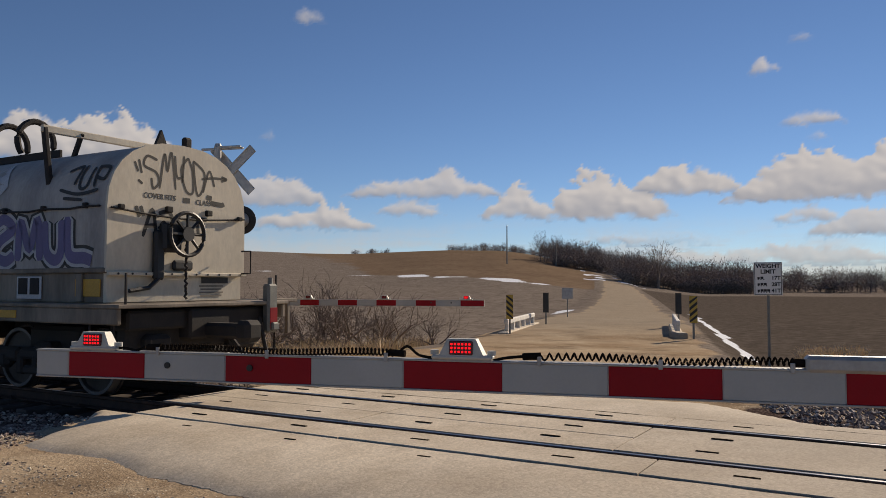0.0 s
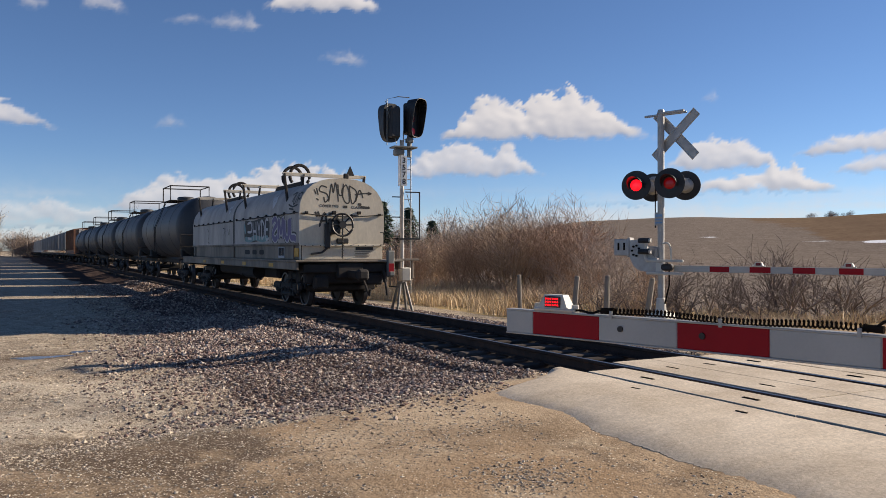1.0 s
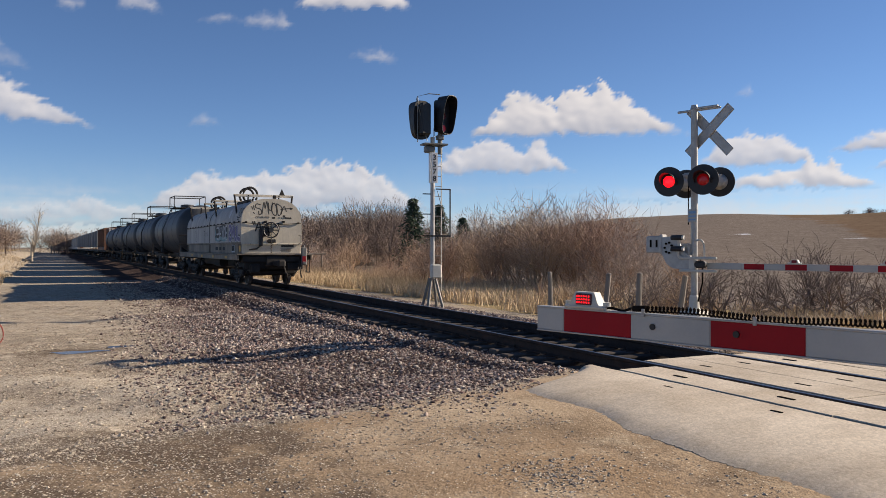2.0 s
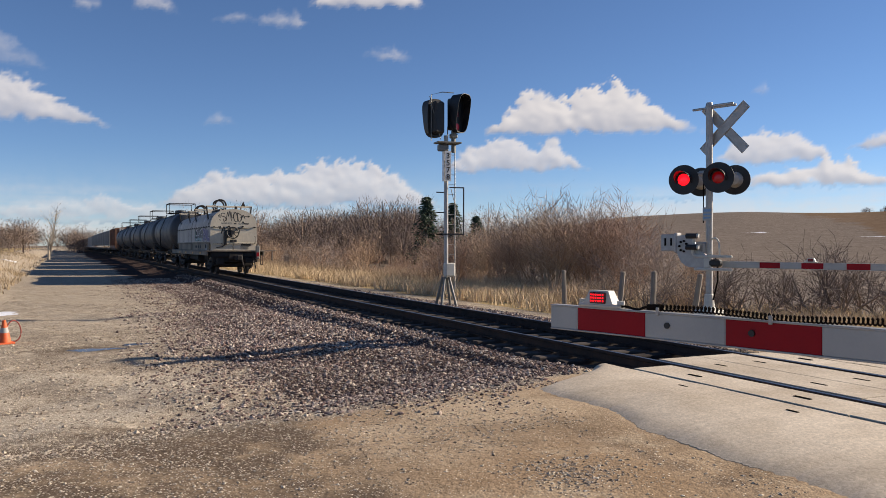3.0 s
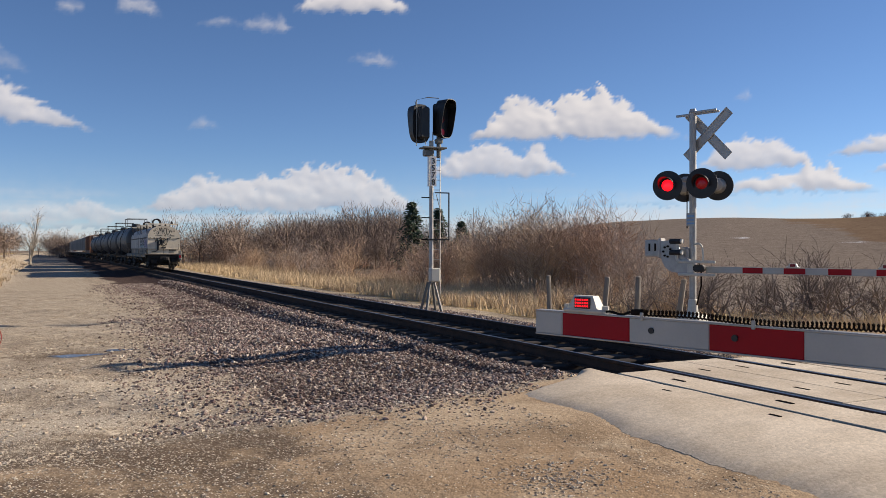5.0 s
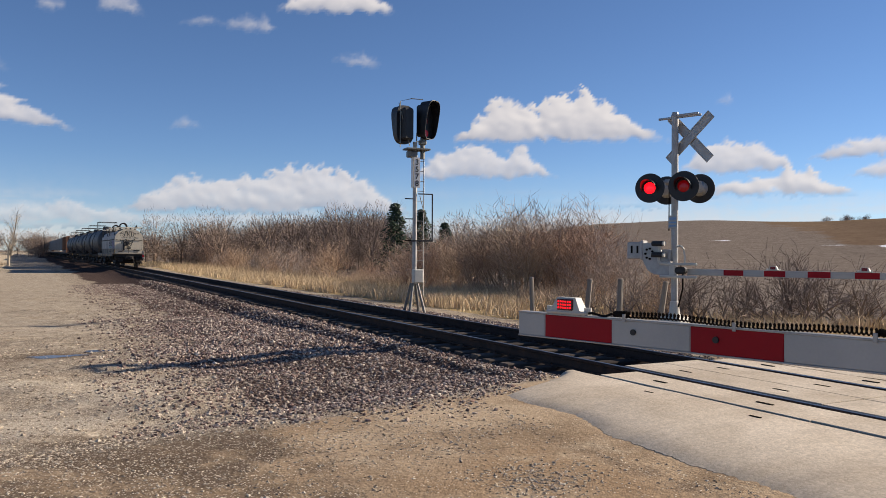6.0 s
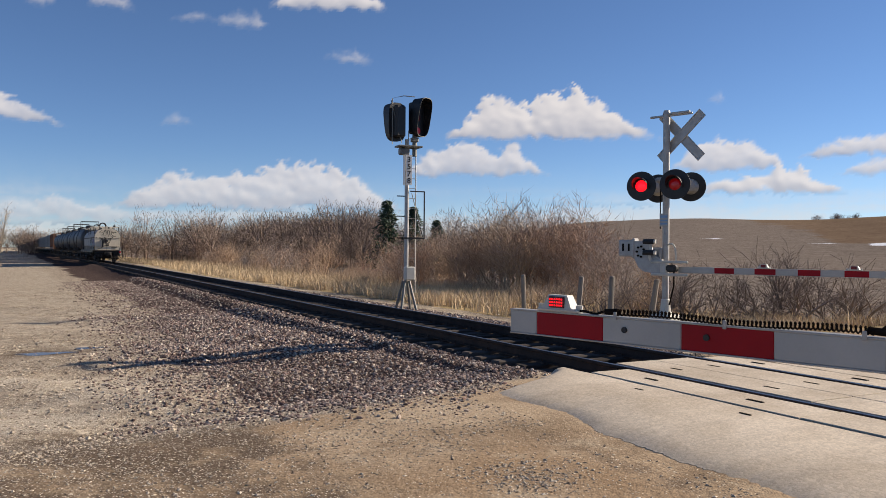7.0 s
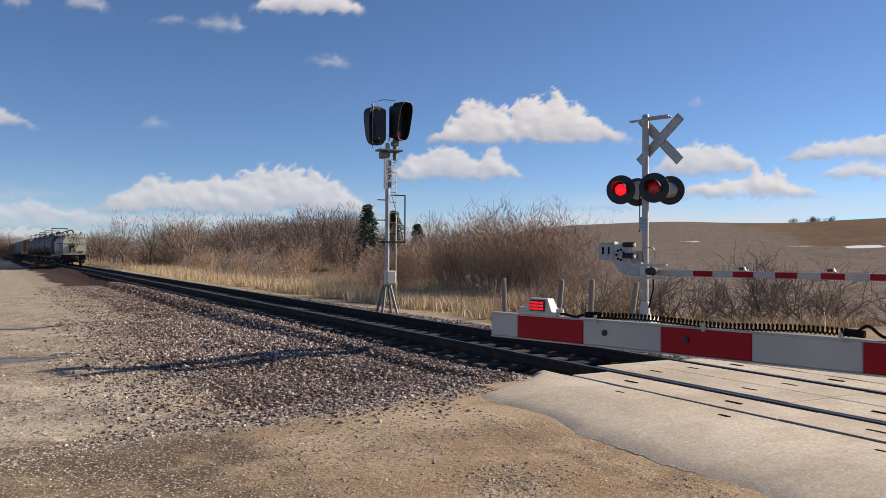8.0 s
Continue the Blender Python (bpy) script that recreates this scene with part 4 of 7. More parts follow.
def coil_car():
    car = thing("coil_car", on_track(8.3), "grey coil steel railcar with arched cover and spray-painted graffiti", "railcar", "cars of the freight train")
    L = 14.0
    for y0, y1 in ((0.0, L / 2 - 0.03), (L / 2 + 0.03, L)):
        cover = part("cover", G().sweep(arch(COIL_W, COIL_Z, SHOULDER, COIL_TOP), y0 + 0.02, y1), M_COIL, car, "grey arched cover half", smooth=True)
        part("cover_rim", G().box((0, (y0 + y1) / 2, COIL_Z + 0.02), (2 * COIL_W + 0.05, y1 - y0, 0.07), 0.015), M_SILL, cover)
        g = G()
        for s in (-1, 1):
            g.pipe([(s * (COIL_W + 0.03), y0 + 0.1 + 0.3 * k, SHOULDER + 0.0 + 0.012 * math.sin(k * 2.1)) for k in range(int((y1 - y0 - 0.2) / 0.3))], 0.014, 5)
            for k in range(8):
                g.box((s * (COIL_W + 0.02), y0 + 0.4 + k * 0.88, SHOULDER + 0.02), (0.06, 0.07, 0.07), 0.01)
        part("latch_rod", g, M_UNDER, cover)
        # portal frames over the cover for the crane
        for yy in (y0 + 1.33, y1 - 1.2):
            beam = part("lifting_beam", G().box((0, yy, 3.55), (2.42, 0.06, 0.1), 0.01), M_COILEND, cover, "flat grey lifting beam")
            for s in (-1, 1):
                part("beam_leg", G().box((0, 0, -0.38), (0.06, 0.09, 0.78), 0.01, pose(s * 1.17, yy, 3.56, 0, s * 7, 0)), M_UNDER, beam)
                part("beam_brace", G().box((0, 0, -0.2), (0.05, 0.08, 0.46), 0.01, pose(s * 0.62, yy, 3.55, 28, 0, 0)), M_UNDER, beam)
        part("roof_walk", G().box((0.35, (y0 + y1) / 2, 3.4), (0.05, 2.6, 0.12), 0.01).box((-0.35, (y0 + y1) / 2, 3.4), (0.05, 2.6, 0.12), 0.01), M_UNDER, cover)
        part("guide_lug", G().add([(0.62, yy, 3.58) for yy in (y0 + 1.3, y0 + 1.36)] + [(0.86, yy, 3.58) for yy in (y0 + 1.3, y0 + 1.36)] + [(0.74, yy, 3.85) for yy in (y0 + 1.3, y0 + 1.36)], [(0, 2, 4), (1, 5, 3), (0, 1, 3, 2), (2, 3, 5, 4), (0, 4, 5, 1)]), M_UNDER, cover)
        for yy in ((y0 + y1) / 2 - 0.35, (y0 + y1) / 2 + 0.35):
            ring = [(-0.15 + 0.3 * math.cos(a), yy, 3.36 + 0.33 + 0.32 * math.sin(a)) for a in np.linspace(-0.7, math.pi + 0.7, 18)]
            part("lifting_loop", G().pipe(ring, 0.05, 7), M_UNDER, cover)
    end = part("end_plate", G().sweep(arch(COIL_W + 0.012, COIL_Z, SHOULDER, COIL_TOP + 0.012), -0.02, 0.02), M_COILEND, car, "cream end plate of the cover", smooth=True)
    part("end_rod", G().pipe([(-1.15 + 0.23 * k, -0.05, SHOULDER - 0.02 - 0.07 * math.sin(math.pi * k / 10)) for k in range(11)], 0.014, 5)
         .box((-1.0, -0.05, SHOULDER), (0.08, 0.06, 0.06), 0.01).box((-0.25, -0.05, SHOULDER + 0.02), (0.1, 0.06, 0.08), 0.01).box((0.45, -0.05, SHOULDER + 0.02), (0.1, 0.06, 0.08), 0.01).box((1.05, -0.05, SHOULDER - 0.02), (0.08, 0.06, 0.06), 0.01), M_UNDER, end)
    part("lug", G().box((0.12, 0.05, COIL_TOP + 0.07), (0.14, 0.1, 0.16), 0.03), M_UNDER, end)
    # brake wheel
    bw = part("brake_wheel", G().pipe([(-0.08 + 0.29 * math.cos(a), -0.22, 2.14 + 0.29 * math.sin(a)) for a in np.linspace(0, 2 * math.pi, 29)], 0.03, 6).tube((-0.08, -0.25, 2.14), (-0.08, -0.05, 2.14), 0.1, n=12), M_BLACK, car, "black brake wheel")
    for k in range(8):
        a = k * math.pi / 4
        part("spoke", G().tube((-0.08, -0.22, 2.14), (-0.08 + 0.28 * math.cos(a), -0.22, 2.14 + 0.28 * math.sin(a)), 0.022, n=5), M_BLACK, bw)
    part("brake_gear", G().box((-0.26, -0.1, 2.1), (0.34, 0.14, 0.42), 0.05).box((-0.44, -0.08, 1.85), (0.16, 0.1, 0.66), 0.03).box((-0.02, -0.06, 1.72), (0.34, 0.08, 0.14), 0.03).pipe([(-0.44, -0.1, 1.55), (-0.6, -0.1, 1.42), (-0.9, -0.1, 1.38)], 0.03, 6), M_BLACK, car)
    part("brake_chain", G().pipe([(-0.08 + 0.02 * (k % 2), -0.2 + 0.01 * (k % 3), 2.0 - 0.035 * k) for k in range(22)], 0.02, 5), M_UNDER, car)
    rivets = G()
    for k in range(11):
        rivets.tube((-1.05 + 0.21 * k, -0.085, 1.6), (-1.05 + 0.21 * k, -0.07, 1.6), 0.016, n=6)
    part("rivet_row", rivets, M_UNDER, car, "row of dark rivets")
    # body below the cover
    part("end_bulkhead", G().box((0, 0.05, 1.43), (2.3, 0.08, 0.4), 0.01).box((0.0, -0.05, 1.6), (2.36, 0.06, 0.05), 0.01), M_COILEND, car, "cream end bulkhead")
    part("side_sill", G().box((0, L / 2, 1.42), (2.3, L - 0.1, 0.4), 0.02), M_SILL, car, "grey side sill")
    part("running_board", G().box((0, L / 2, 1.2), (2.95, L + 1.3, 0.05), 0.01), M_SILL, car, "grating walkway along the side")
    for k in (-1.42, 1.42):
        part("side_channel", G().box((k, L / 2, 1.08), (0.07, L + 1.2, 0.2), 0.015), M_SILL, car)
    part("centre_sill", G().box((0, L / 2, 0.95), (0.7, L + 1.2, 0.4), 0.03).box((0, L / 2, 0.85), (1.6, L - 6.5, 0.4), 0.08).box((0, -0.35, 1.02), (2.5, 0.35, 0.24), 0.03).box((0, L + 0.35, 1.02), (2.5, 0.35, 0.24), 0.03), M_UNDER, car)
    for k in (0, 4, 8):
        for s in (-1, 1):
            part("side_post", G().box((s * 1.17, 0.5 + k * (L - 1.0) / 8, 1.42), (0.06, 0.12, 0.36), 0.01), M_SILL, car)
    part("yellow_panel", G().box((-1.165, 0.36, 1.42), (0.012, 0.5, 0.22), 0.003), M_YELLOW, car, "orange-yellow panel")
    part("label_panel", G().box((-1.165, 1.6, 1.42), (0.012, 0.55, 0.3), 0.003), M_LILAC, car, "framed white label panel")
    part("label_marks", G().box((-1.174, 1.47, 1.44), (0.012, 0.2, 0.22), 0.003).box((-1.174, 1.73, 1.44), (0.012, 0.2, 0.22), 0.003), M_UNDER, car)
    for k in range(4):
        part("reflector", G().box((-1.46, 1.6 + 2.9 * k, 1.08), (0.012, 0.4, 0.1), 0.003), M_YELLOW, car)
    # ladders, grab irons, corner post
    for s in (-1, 1):
        if s > 0:
            part("grab_iron", G().pipe([(s * 1.05, -0.1, 1.62), (s * 1.05, -0.28, 1.62), (s * 1.05, -0.28, 1.95), (s * 1.05, -0.1, 1.95)], 0.014, 5), M_UNDER, car)
        part("step", G().pipe([(s * 1.38, -0.45, 1.1), (s * 1.38, -0.45, 0.5), (s * 1.38, 0.0, 0.5), (s * 1.38, 0.0, 1.1)], 0.02, 5).box((s * 1.38, -0.22, 0.5), (0.08, 0.45, 0.03)), M_UNDER, car)
        part("hand_rail", G().pipe([(s * 1.3, -0.55, 1.22), (s * 1.3, -0.55, 1.6)], 0.016, 5), M_UNDER, car)
    part("end_marker", G().box((1.1, -0.62, 1.12), (0.2, 0.14, 0.7), 0.03).box((1.1, -0.6, 0.86), (0.14, 0.3, 0.12), 0.02).tube((1.1, -0.62, 1.45), (1.1, -0.62, 1.56), 0.035, n=8), M_POST, car, "end-of-train marker device")
    part("marker_reflector", G().box((1.1, -0.695, 0.98), (0.15, 0.01, 0.3), 0.003), M_RED, car, "red reflector")
    part("side_bracket", G().box((1.75, -0.2, 1.22), (0.75, 0.12, 0.06), 0.01).box((1.95, -0.2, 0.95), (0.06, 0.06, 0.5), 0.01), M_SILL, car)
    part("brake_hose", G().pipe([(0.9, -0.6, 1.0), (0.95, -0.7, 0.5), (1.0, -0.65, 0.3)], 0.03, 6), M_UNDER, car)
    for yy in (1.5, L - 1.5):
        # Added dark block closes the see-through space between wheels; brake beams hang beside.
        part("brake_beam", G().box((0, yy, 0.72), (1.7, 1.2, 0.34), 0.06).box((0, yy - 1.42, 0.5), (1.9, 0.1, 0.16), 0.03).box((0, yy + 1.42, 0.5), (1.9, 0.1, 0.16), 0.03), M_UNDER, car)
        for sx in (-1, 1):
            part("brake_rod", G().pipe([(sx * 0.9, yy - 1.5, 0.95), (sx * 1.0, yy - 1.42, 0.5), (sx * 0.7, yy - 1.3, 0.35)], 0.03, 6), M_UNDER, car)
    part("end_beam", G().box((0, -0.28, 0.82), (2.3, 0.22, 0.4), 0.04).box((-0.75, -0.42, 0.66), (0.4, 0.2, 0.34), 0.05).box((0.7, -0.42, 0.72), (0.5, 0.2, 0.3), 0.05), M_UNDER, car)
    part("air_reservoir", G().tube((-0.95, 4.6, 0.82), (-0.95, 6.0, 0.82), 0.21, n=16).box((-0.9, 6.6, 0.85), (0.3, 0.5, 0.4), 0.05), M_UNDER, car)
    coupler(car, -0.5, -1)
    coupler(car, L + 0.5, 1)
    truck(car, 1.5)
    truck(car, L - 1.5)
    return car, L


coil, COIL_LEN = coil_car()


def side_point(y, z, lift):
    """A point of the cover's camera-side skin, lifted off it."""
    if z <= SHOULDER:
        return (-COIL_W - lift, y, z)
    q = min(1.0, ((z - SHOULDER) / (COIL_TOP - SHOULDER)) ** (1 / 0.9))
    return (-COIL_W * math.sqrt(1 - q * q) ** 0.8 - lift, y, z + lift)


def end_point(x, z, lift):
    return (x, -0.02 - lift, z)


def stroke(name, lines, width, mat, skin, lift, label=""):
    """Sprayed lines laid on a skin as thin bands with round ends."""
    for ctrl in lines:
        pts = curve_pts(ctrl, 7)
        n = len(pts)
        vs, fs = [], []
        for i, p in enumerate(pts):
            a, b = pts[max(i - 1, 0)], pts[min(i + 1, n - 1)]
            dx, dy = b[0] - a[0], b[1] - a[1]
            ln = math.hypot(dx, dy) or 1.0
            w = width / 2 * (0.55 if i in (0, n - 1) else 1.0)
            vs += [skin(p[0] - dy / ln * w, p[1] + dx / ln * w, lift), skin(p[0] + dy / ln * w, p[1] - dx / ln * w, lift)]
            if i:
                fs.append((2 * i - 2, 2 * i - 1, 2 * i + 1, 2 * i))
        part(name, G().add(vs, fs), mat, coil, label)


def graffiti():
    def face(pts):
        return [((a - 352) / 237 * 1.1 + 0.02, 3.36 - (b - 108) * 0.0035) for a, b in pts]

    tag = [[(178, 195), (190, 232)], [(192, 185), (202, 236)], [(255, 178), (220, 168), (210, 205), (250, 225), (262, 262), (242, 287), (235, 248)], [(264, 285), (280, 150), (291, 215), (305, 140), (322, 282)],
           [(318, 150), (326, 230), (350, 228)], [(352, 145), (346, 252)], [(367, 150), (342, 200), (360, 280), (386, 284), (384, 200), (367, 150)], [(386, 160), (402, 287), (424, 270), (430, 200), (386, 158)],
           [(426, 280), (450, 190), (472, 250)], [(420, 226), (470, 215), (520, 213)], [(500, 205), (522, 213), (500, 224)], [(190, 262), (205, 275)]]
    low = [[(184, 360), (196, 400)], [(200, 358), (210, 396)], [(208, 472), (240, 368), (254, 470)], [(214, 432), (252, 426)], [(262, 380), (300, 372), (318, 420)], [(402, 372), (410, 452)], [(380, 388), (446, 388)], [(262, 430), (300, 460), (340, 468)]]
    stroke("graffiti_tag", [face(q) for q in tag], 0.036, M_SPRAY, end_point, 0.0015, "black sprayed scribble")
    stroke("graffiti_tag", [face(q) for q in low], 0.055, M_SPRAY, end_point, 0.0015, "black sprayed scribble")
    stroke("graffiti_smudge", [face([(455, 318), (500, 322), (512, 316)]), face([(440, 296), (462, 300)])], 0.07, M_SPRAY, end_point, 0.0025, "smudge of black spray")
    lettering("COVER FITS", 0.1, pose(-0.38, -0.0222, 2.63, 90, 0, 0), M_SPRAY, coil).data.offset = 0.001
    lettering("CLASS G-", 0.1, pose(0.44, -0.0222, 2.61, 90, 0, 0), M_SPRAY, coil).data.offset = 0.001
    part("text_bar", G().box((0.07, -0.0205, 2.62), (0.12, 0.004, 0.07)), M_SPRAY, coil)
    part("number_bar", G().box((0.62, -0.005, 1.52), (0.5, 0.004, 0.085)), M_SPRAY, coil)
    for k in range(4):
        part("text_bar", G().box((0.56, 0.002, 1.44 - 0.045 * k), (0.44 - 0.05 * (k % 2), 0.004, 0.02)), M_SILL, coil)
    stroke("roof_patch", [[(2.35, 2.72), (2.5, 2.9), (2.72, 3.12)], [(7.7, 2.8), (7.85, 2.92), (8.0, 3.06)]], 0.3, M_LILAC, side_point, 0.004, "pale bare patch on the cover")
    # dark band where the two cover halves meet
    stroke("grime_streak", [[(7.0, 1.68), (7.0, 2.4), (7.02, 2.9), (7.0, 3.2)]], 0.22, M_SPRAY, side_point, 0.004, "dark band along the cover joint")
    stroke("stencil_bar", [[(5.6, 1.42), (5.0, 1.42)], [(4.7, 1.42), (4.2, 1.42)], [(3.9, 1.42), (3.4, 1.42)]], 0.14, M_UNDER, lambda y, z, q: (-1.152 - q, y, z), 0.003, "faded stencilled marks")
    # bubble letters
    letters = [[(2.45, 2.25), (2.2, 2.36), (1.98, 2.22), (2.28, 2.06), (2.4, 1.88), (2.15, 1.78), (1.95, 1.86)], [(1.86, 1.78), (1.8, 2.3), (1.6, 1.95), (1.42, 2.32), (1.36, 1.78)],
               [(1.26, 2.3), (1.22, 1.9), (1.02, 1.78), (0.9, 1.92), (0.9, 2.3)], [(0.78, 2.34), (0.74, 1.86), (0.42, 1.8), (0.28, 1.76)]]
    stroke("graffiti_outline", letters, 0.33, M_SPRAY, side_point, 0.003, "black outline of sprayed letters")
    stroke("graffiti_edge", letters, 0.24, M_LILAC, side_point, 0.006, "pale edge of sprayed letters")
    stroke("graffiti_fill", letters, 0.15, M_PURPLE, side_point, 0.009, "purple sprayed bubble letters")
    block = [[(5.2, 2.3), (4.75, 2.32), (4.72, 2.06), (5.2, 2.05)], [(5.15, 1.85), (4.72, 1.82)], [(4.55, 2.34), (4.5, 1.78)], [(4.2, 2.34), (4.15, 1.78)], [(4.5, 2.06), (4.18, 2.05)], [(4.0, 2.34), (3.85, 2.08), (3.7, 2.36)], [(3.85, 2.08), (3.82, 1.78)],
             [(3.55, 1.8), (3.58, 2.34), (3.3, 2.2), (3.3, 1.92), (3.55, 1.8)], [(2.85, 2.34), (3.12, 2.34), (3.1, 1.82), (2.8, 1.82)], [(3.1, 2.08), (2.88, 2.08)]]
    stroke("graffiti_ground", [[(5.6, 2.1), (4.6, 2.05), (3.6, 2.1), (2.75, 2.06)]], 0.66, M_SPRAY, side_point, 0.002, "dark ground of sprayed letters")
    stroke("graffiti_splash", [[(5.5, 1.84), (4.9, 1.8), (4.3, 1.86), (3.6, 1.8), (2.9, 1.84)], [(5.6, 2.3), (5.45, 2.0)]], 0.16, M_TEAL, side_point, 0.005, "teal splash under sprayed letters")
    stroke("graffiti_fill", block, 0.075, M_LILAC, side_point, 0.008, "white sprayed block letters")
    stroke("graffiti_tag", [[(0.95, 2.95), (0.7, 3.0), (0.72, 2.75)], [(0.62, 3.02), (0.6, 2.72), (0.45, 2.72), (0.42, 2.98)], [(0.34, 3.0), (0.3, 2.7)], [(0.34, 2.98), (0.12, 2.95), (0.14, 2.8), (0.32, 2.84)], [(1.0, 2.7), (0.6, 2.62), (0.2, 2.66)], [(0.9, 2.58), (0.5, 2.54)]], 0.045, M_SPRAY, side_point, 0.006, "black sprayed tag")
    stroke("graffiti_tag", [[(8.6, 2.25), (8.3, 2.2), (8.5, 2.0)], [(8.2, 2.25), (8.15, 1.95)], [(7.9, 2.2), (7.7, 2.0), (7.6, 2.2)], [(11.2, 2.3), (10.9, 2.1), (11.1, 1.8), (10.8, 1.75)]], 0.03, M_SPRAY, side_point, 0.004, "faint dark scrawl")


graffiti()


def tank_car(length=13.0):
    car = thing("tank_car", on_track(30), "black tank railcar with a top platform rail and dome", "railcar", "cars of the freight train")
    r, zc, h = 1.42, 2.5, length / 2
    prof = [(0.3, 0.6), (0.7, 0.63), (1.05, 0.72), (1.28, 0.86), (1.39, 1.02), (r, 1.2)]
    full = prof + [(a, length - b) for a, b in prof[::-1]]
    tank = part("tank", G().lathe(full, (0, 0, zc), "Y", 36), M_TANK, car, "black cylindrical tank", smooth=True)
    for yy in (h - 3.6, h - 1.2, h + 1.2, h + 3.6):
        part("weld_band", G().lathe([(r + 0.001, -0.05), (r + 0.012, -0.04), (r + 0.012, 0.04), (r + 0.001, 0.05)], (0, yy, zc), "Y", 36), M_TANK, tank, smooth=True)
    part("dome", G().lathe([(0.42, 0), (0.42, 0.28), (0.36, 0.33), (0.05, 0.36)], (0, h, zc + r - 0.06), "Z", 20), M_TANK, car, smooth=True)
    rail = part("platform", G().box((0, h, zc + r + 0.03), (1.9, 2.3, 0.04), 0.008), M_UNDER, car, "top platform")
    g = G()
    z0, z1 = zc + r + 0.04, zc + r + 0.75
    for sx in (-1, 1):
        g.pipe([(sx * 0.93, h - 1.1, z0), (sx * 0.93, h - 1.1, z1), (sx * 0.93, h + 1.1, z1), (sx * 0.93, h + 1.1, z0)], 0.03, 5)
    for q in (-1.1, 1.1):
        g.pipe([(-0.93, h + q, z1), (0.93, h + q, z1)], 0.03, 5)
    part("guard_rail", g, M_UNDER, rail)
    for sx in (-1, 1):
        part("ladder", G().pipe([(sx * 1.46, h - 0.2, 1.1), (sx * 1.5, h - 0.2, 2.6), (sx * 1.0, h - 0.2, 3.85)], 0.02, 5).pipe([(sx * 1.46, h + 0.2, 1.1), (sx * 1.5, h + 0.2, 2.6), (sx * 1.0, h + 0.2, 3.85)], 0.02, 5), M_UNDER, car)
    part("underframe", G().box((0, h, 0.98), (0.6, length - 0.4, 0.3), 0.03).box((0, 1.4, 1.12), (2.7, 2.1, 0.08), 0.02).box((0, length - 1.4, 1.12), (2.7, 2.1, 0.08), 0.02).box((0, 1.9, 1.3), (2.1, 0.5, 0.5), 0.06).box((0, length - 1.9, 1.3), (2.1, 0.5, 0.5), 0.06), M_UNDER, car)
    for y0 in (0.4, length - 0.4):
        g = G()
        g.pipe([(-1.32, y0, 1.15), (-1.32, y0, 2.15), (1.32, y0, 2.15), (1.32, y0, 1.15)], 0.022, 5)
        g.pipe([(-1.32, y0, 1.65), (1.32, y0, 1.65)], 0.016, 5).pipe([(-1.35, y0, 1.1), (-1.35, y0, 0.45)], 0.02, 5).pipe([(1.35, y0, 1.1), (1.35, y0, 0.45)], 0.02, 5)
        part("end_railing", g, M_UNDER, car)
    coupler(car, 0.2, -1)
    coupler(car, length - 0.2, 1)
    truck(car, 1.6, False)
    truck(car, length - 1.6, False)
    return car, length


def box_car(name, label, mat, length, top, hopper):
    car = thing(name, on_track(100), label, "railcar", "cars of the freight train")
    w = 1.42
    if hopper:
        body = G().add([(s * q, y, z) for y in (0.5, length - 0.5) for s, q, z in ((-1, w, 1.6), (1, w, 1.6), (1, w, top - 0.35), (1, 0.9, top), (-1, 0.9, top), (-1, w, top - 0.35))],
                       [(k, (k + 1) % 6, 6 + (k + 1) % 6, 6 + k) for k in range(6)] + [tuple(range(6))[::-1], tuple(range(6, 12))])
    else:
        body = G().sweep([(-w, 1.1), (w, 1.1), (w, top - 0.18), (0, top), (-w, top - 0.18)], 0.3, length - 0.3)
    b = part("body", body, mat, car)
    for k in range(int(length / 1.2)):
        for s in (-1, 1):
            part("side_post", G().box((s * (w + 0.03), 0.7 + k * 1.2, (top + 1.3) / 2), (0.07, 0.12, top - 1.7), 0.01), mat, b)
    part("underframe", G().box((0, length / 2, 0.95), (2.6, length - 0.3, 0.25), 0.03), M_UNDER, car)
    if not hopper:
        part("end_panel", G().box((-0.5, 0.27, (top + 1.1) / 2), (0.7, 0.05, top - 1.5), 0.01), M_BOX if mat is M_RUSTCAR else M_RUSTCAR, car, "rust-stained end panel")
    coupler(car, 0.2, -1)
    coupler(car, length - 0.2, 1)
    truck(car, 1.7, False)
    truck(car, length - 1.7, False)
    return car, length


TRAIN = [(coil, 0.0)]
back = COIL_LEN + 1.6
tank, tank_len = tank_car()
tank.location.y = 8.3 + back
TRAIN.append((tank, back))
back += tank_len + 0.75
for k in range(4):
    TRAIN.append((copy_thing(tank, on_track(8.3 + back)), back))
    back += tank_len + 0.75
for kind in (("rust_box_car", "rust-red box railcar with a pale end panel", M_RUSTCAR, 15.2, 4.25, False), ("hopper_car", "pale grey covered hopper railcar", M_HOPPER, 15.0, 4.2, True), ("box_car", "weathered white and rust box railcar", M_BOX, 15.2, 4.1, False)):
    car, ln = box_car(*kind)
    car.location.y = 8.3 + back
    TRAIN.append((car, back))
    first = car
    back += ln + 0.8
    if kind[0] == "hopper_car":
        for k in range(4):
            TRAIN.append((copy_thing(first, on_track(8.3 + back)), back))
            back += ln + 0.8
for k in range(6):
    TRAIN.append((copy_thing(first, on_track(8.3 + back)), back))
    back += ln + 0.8


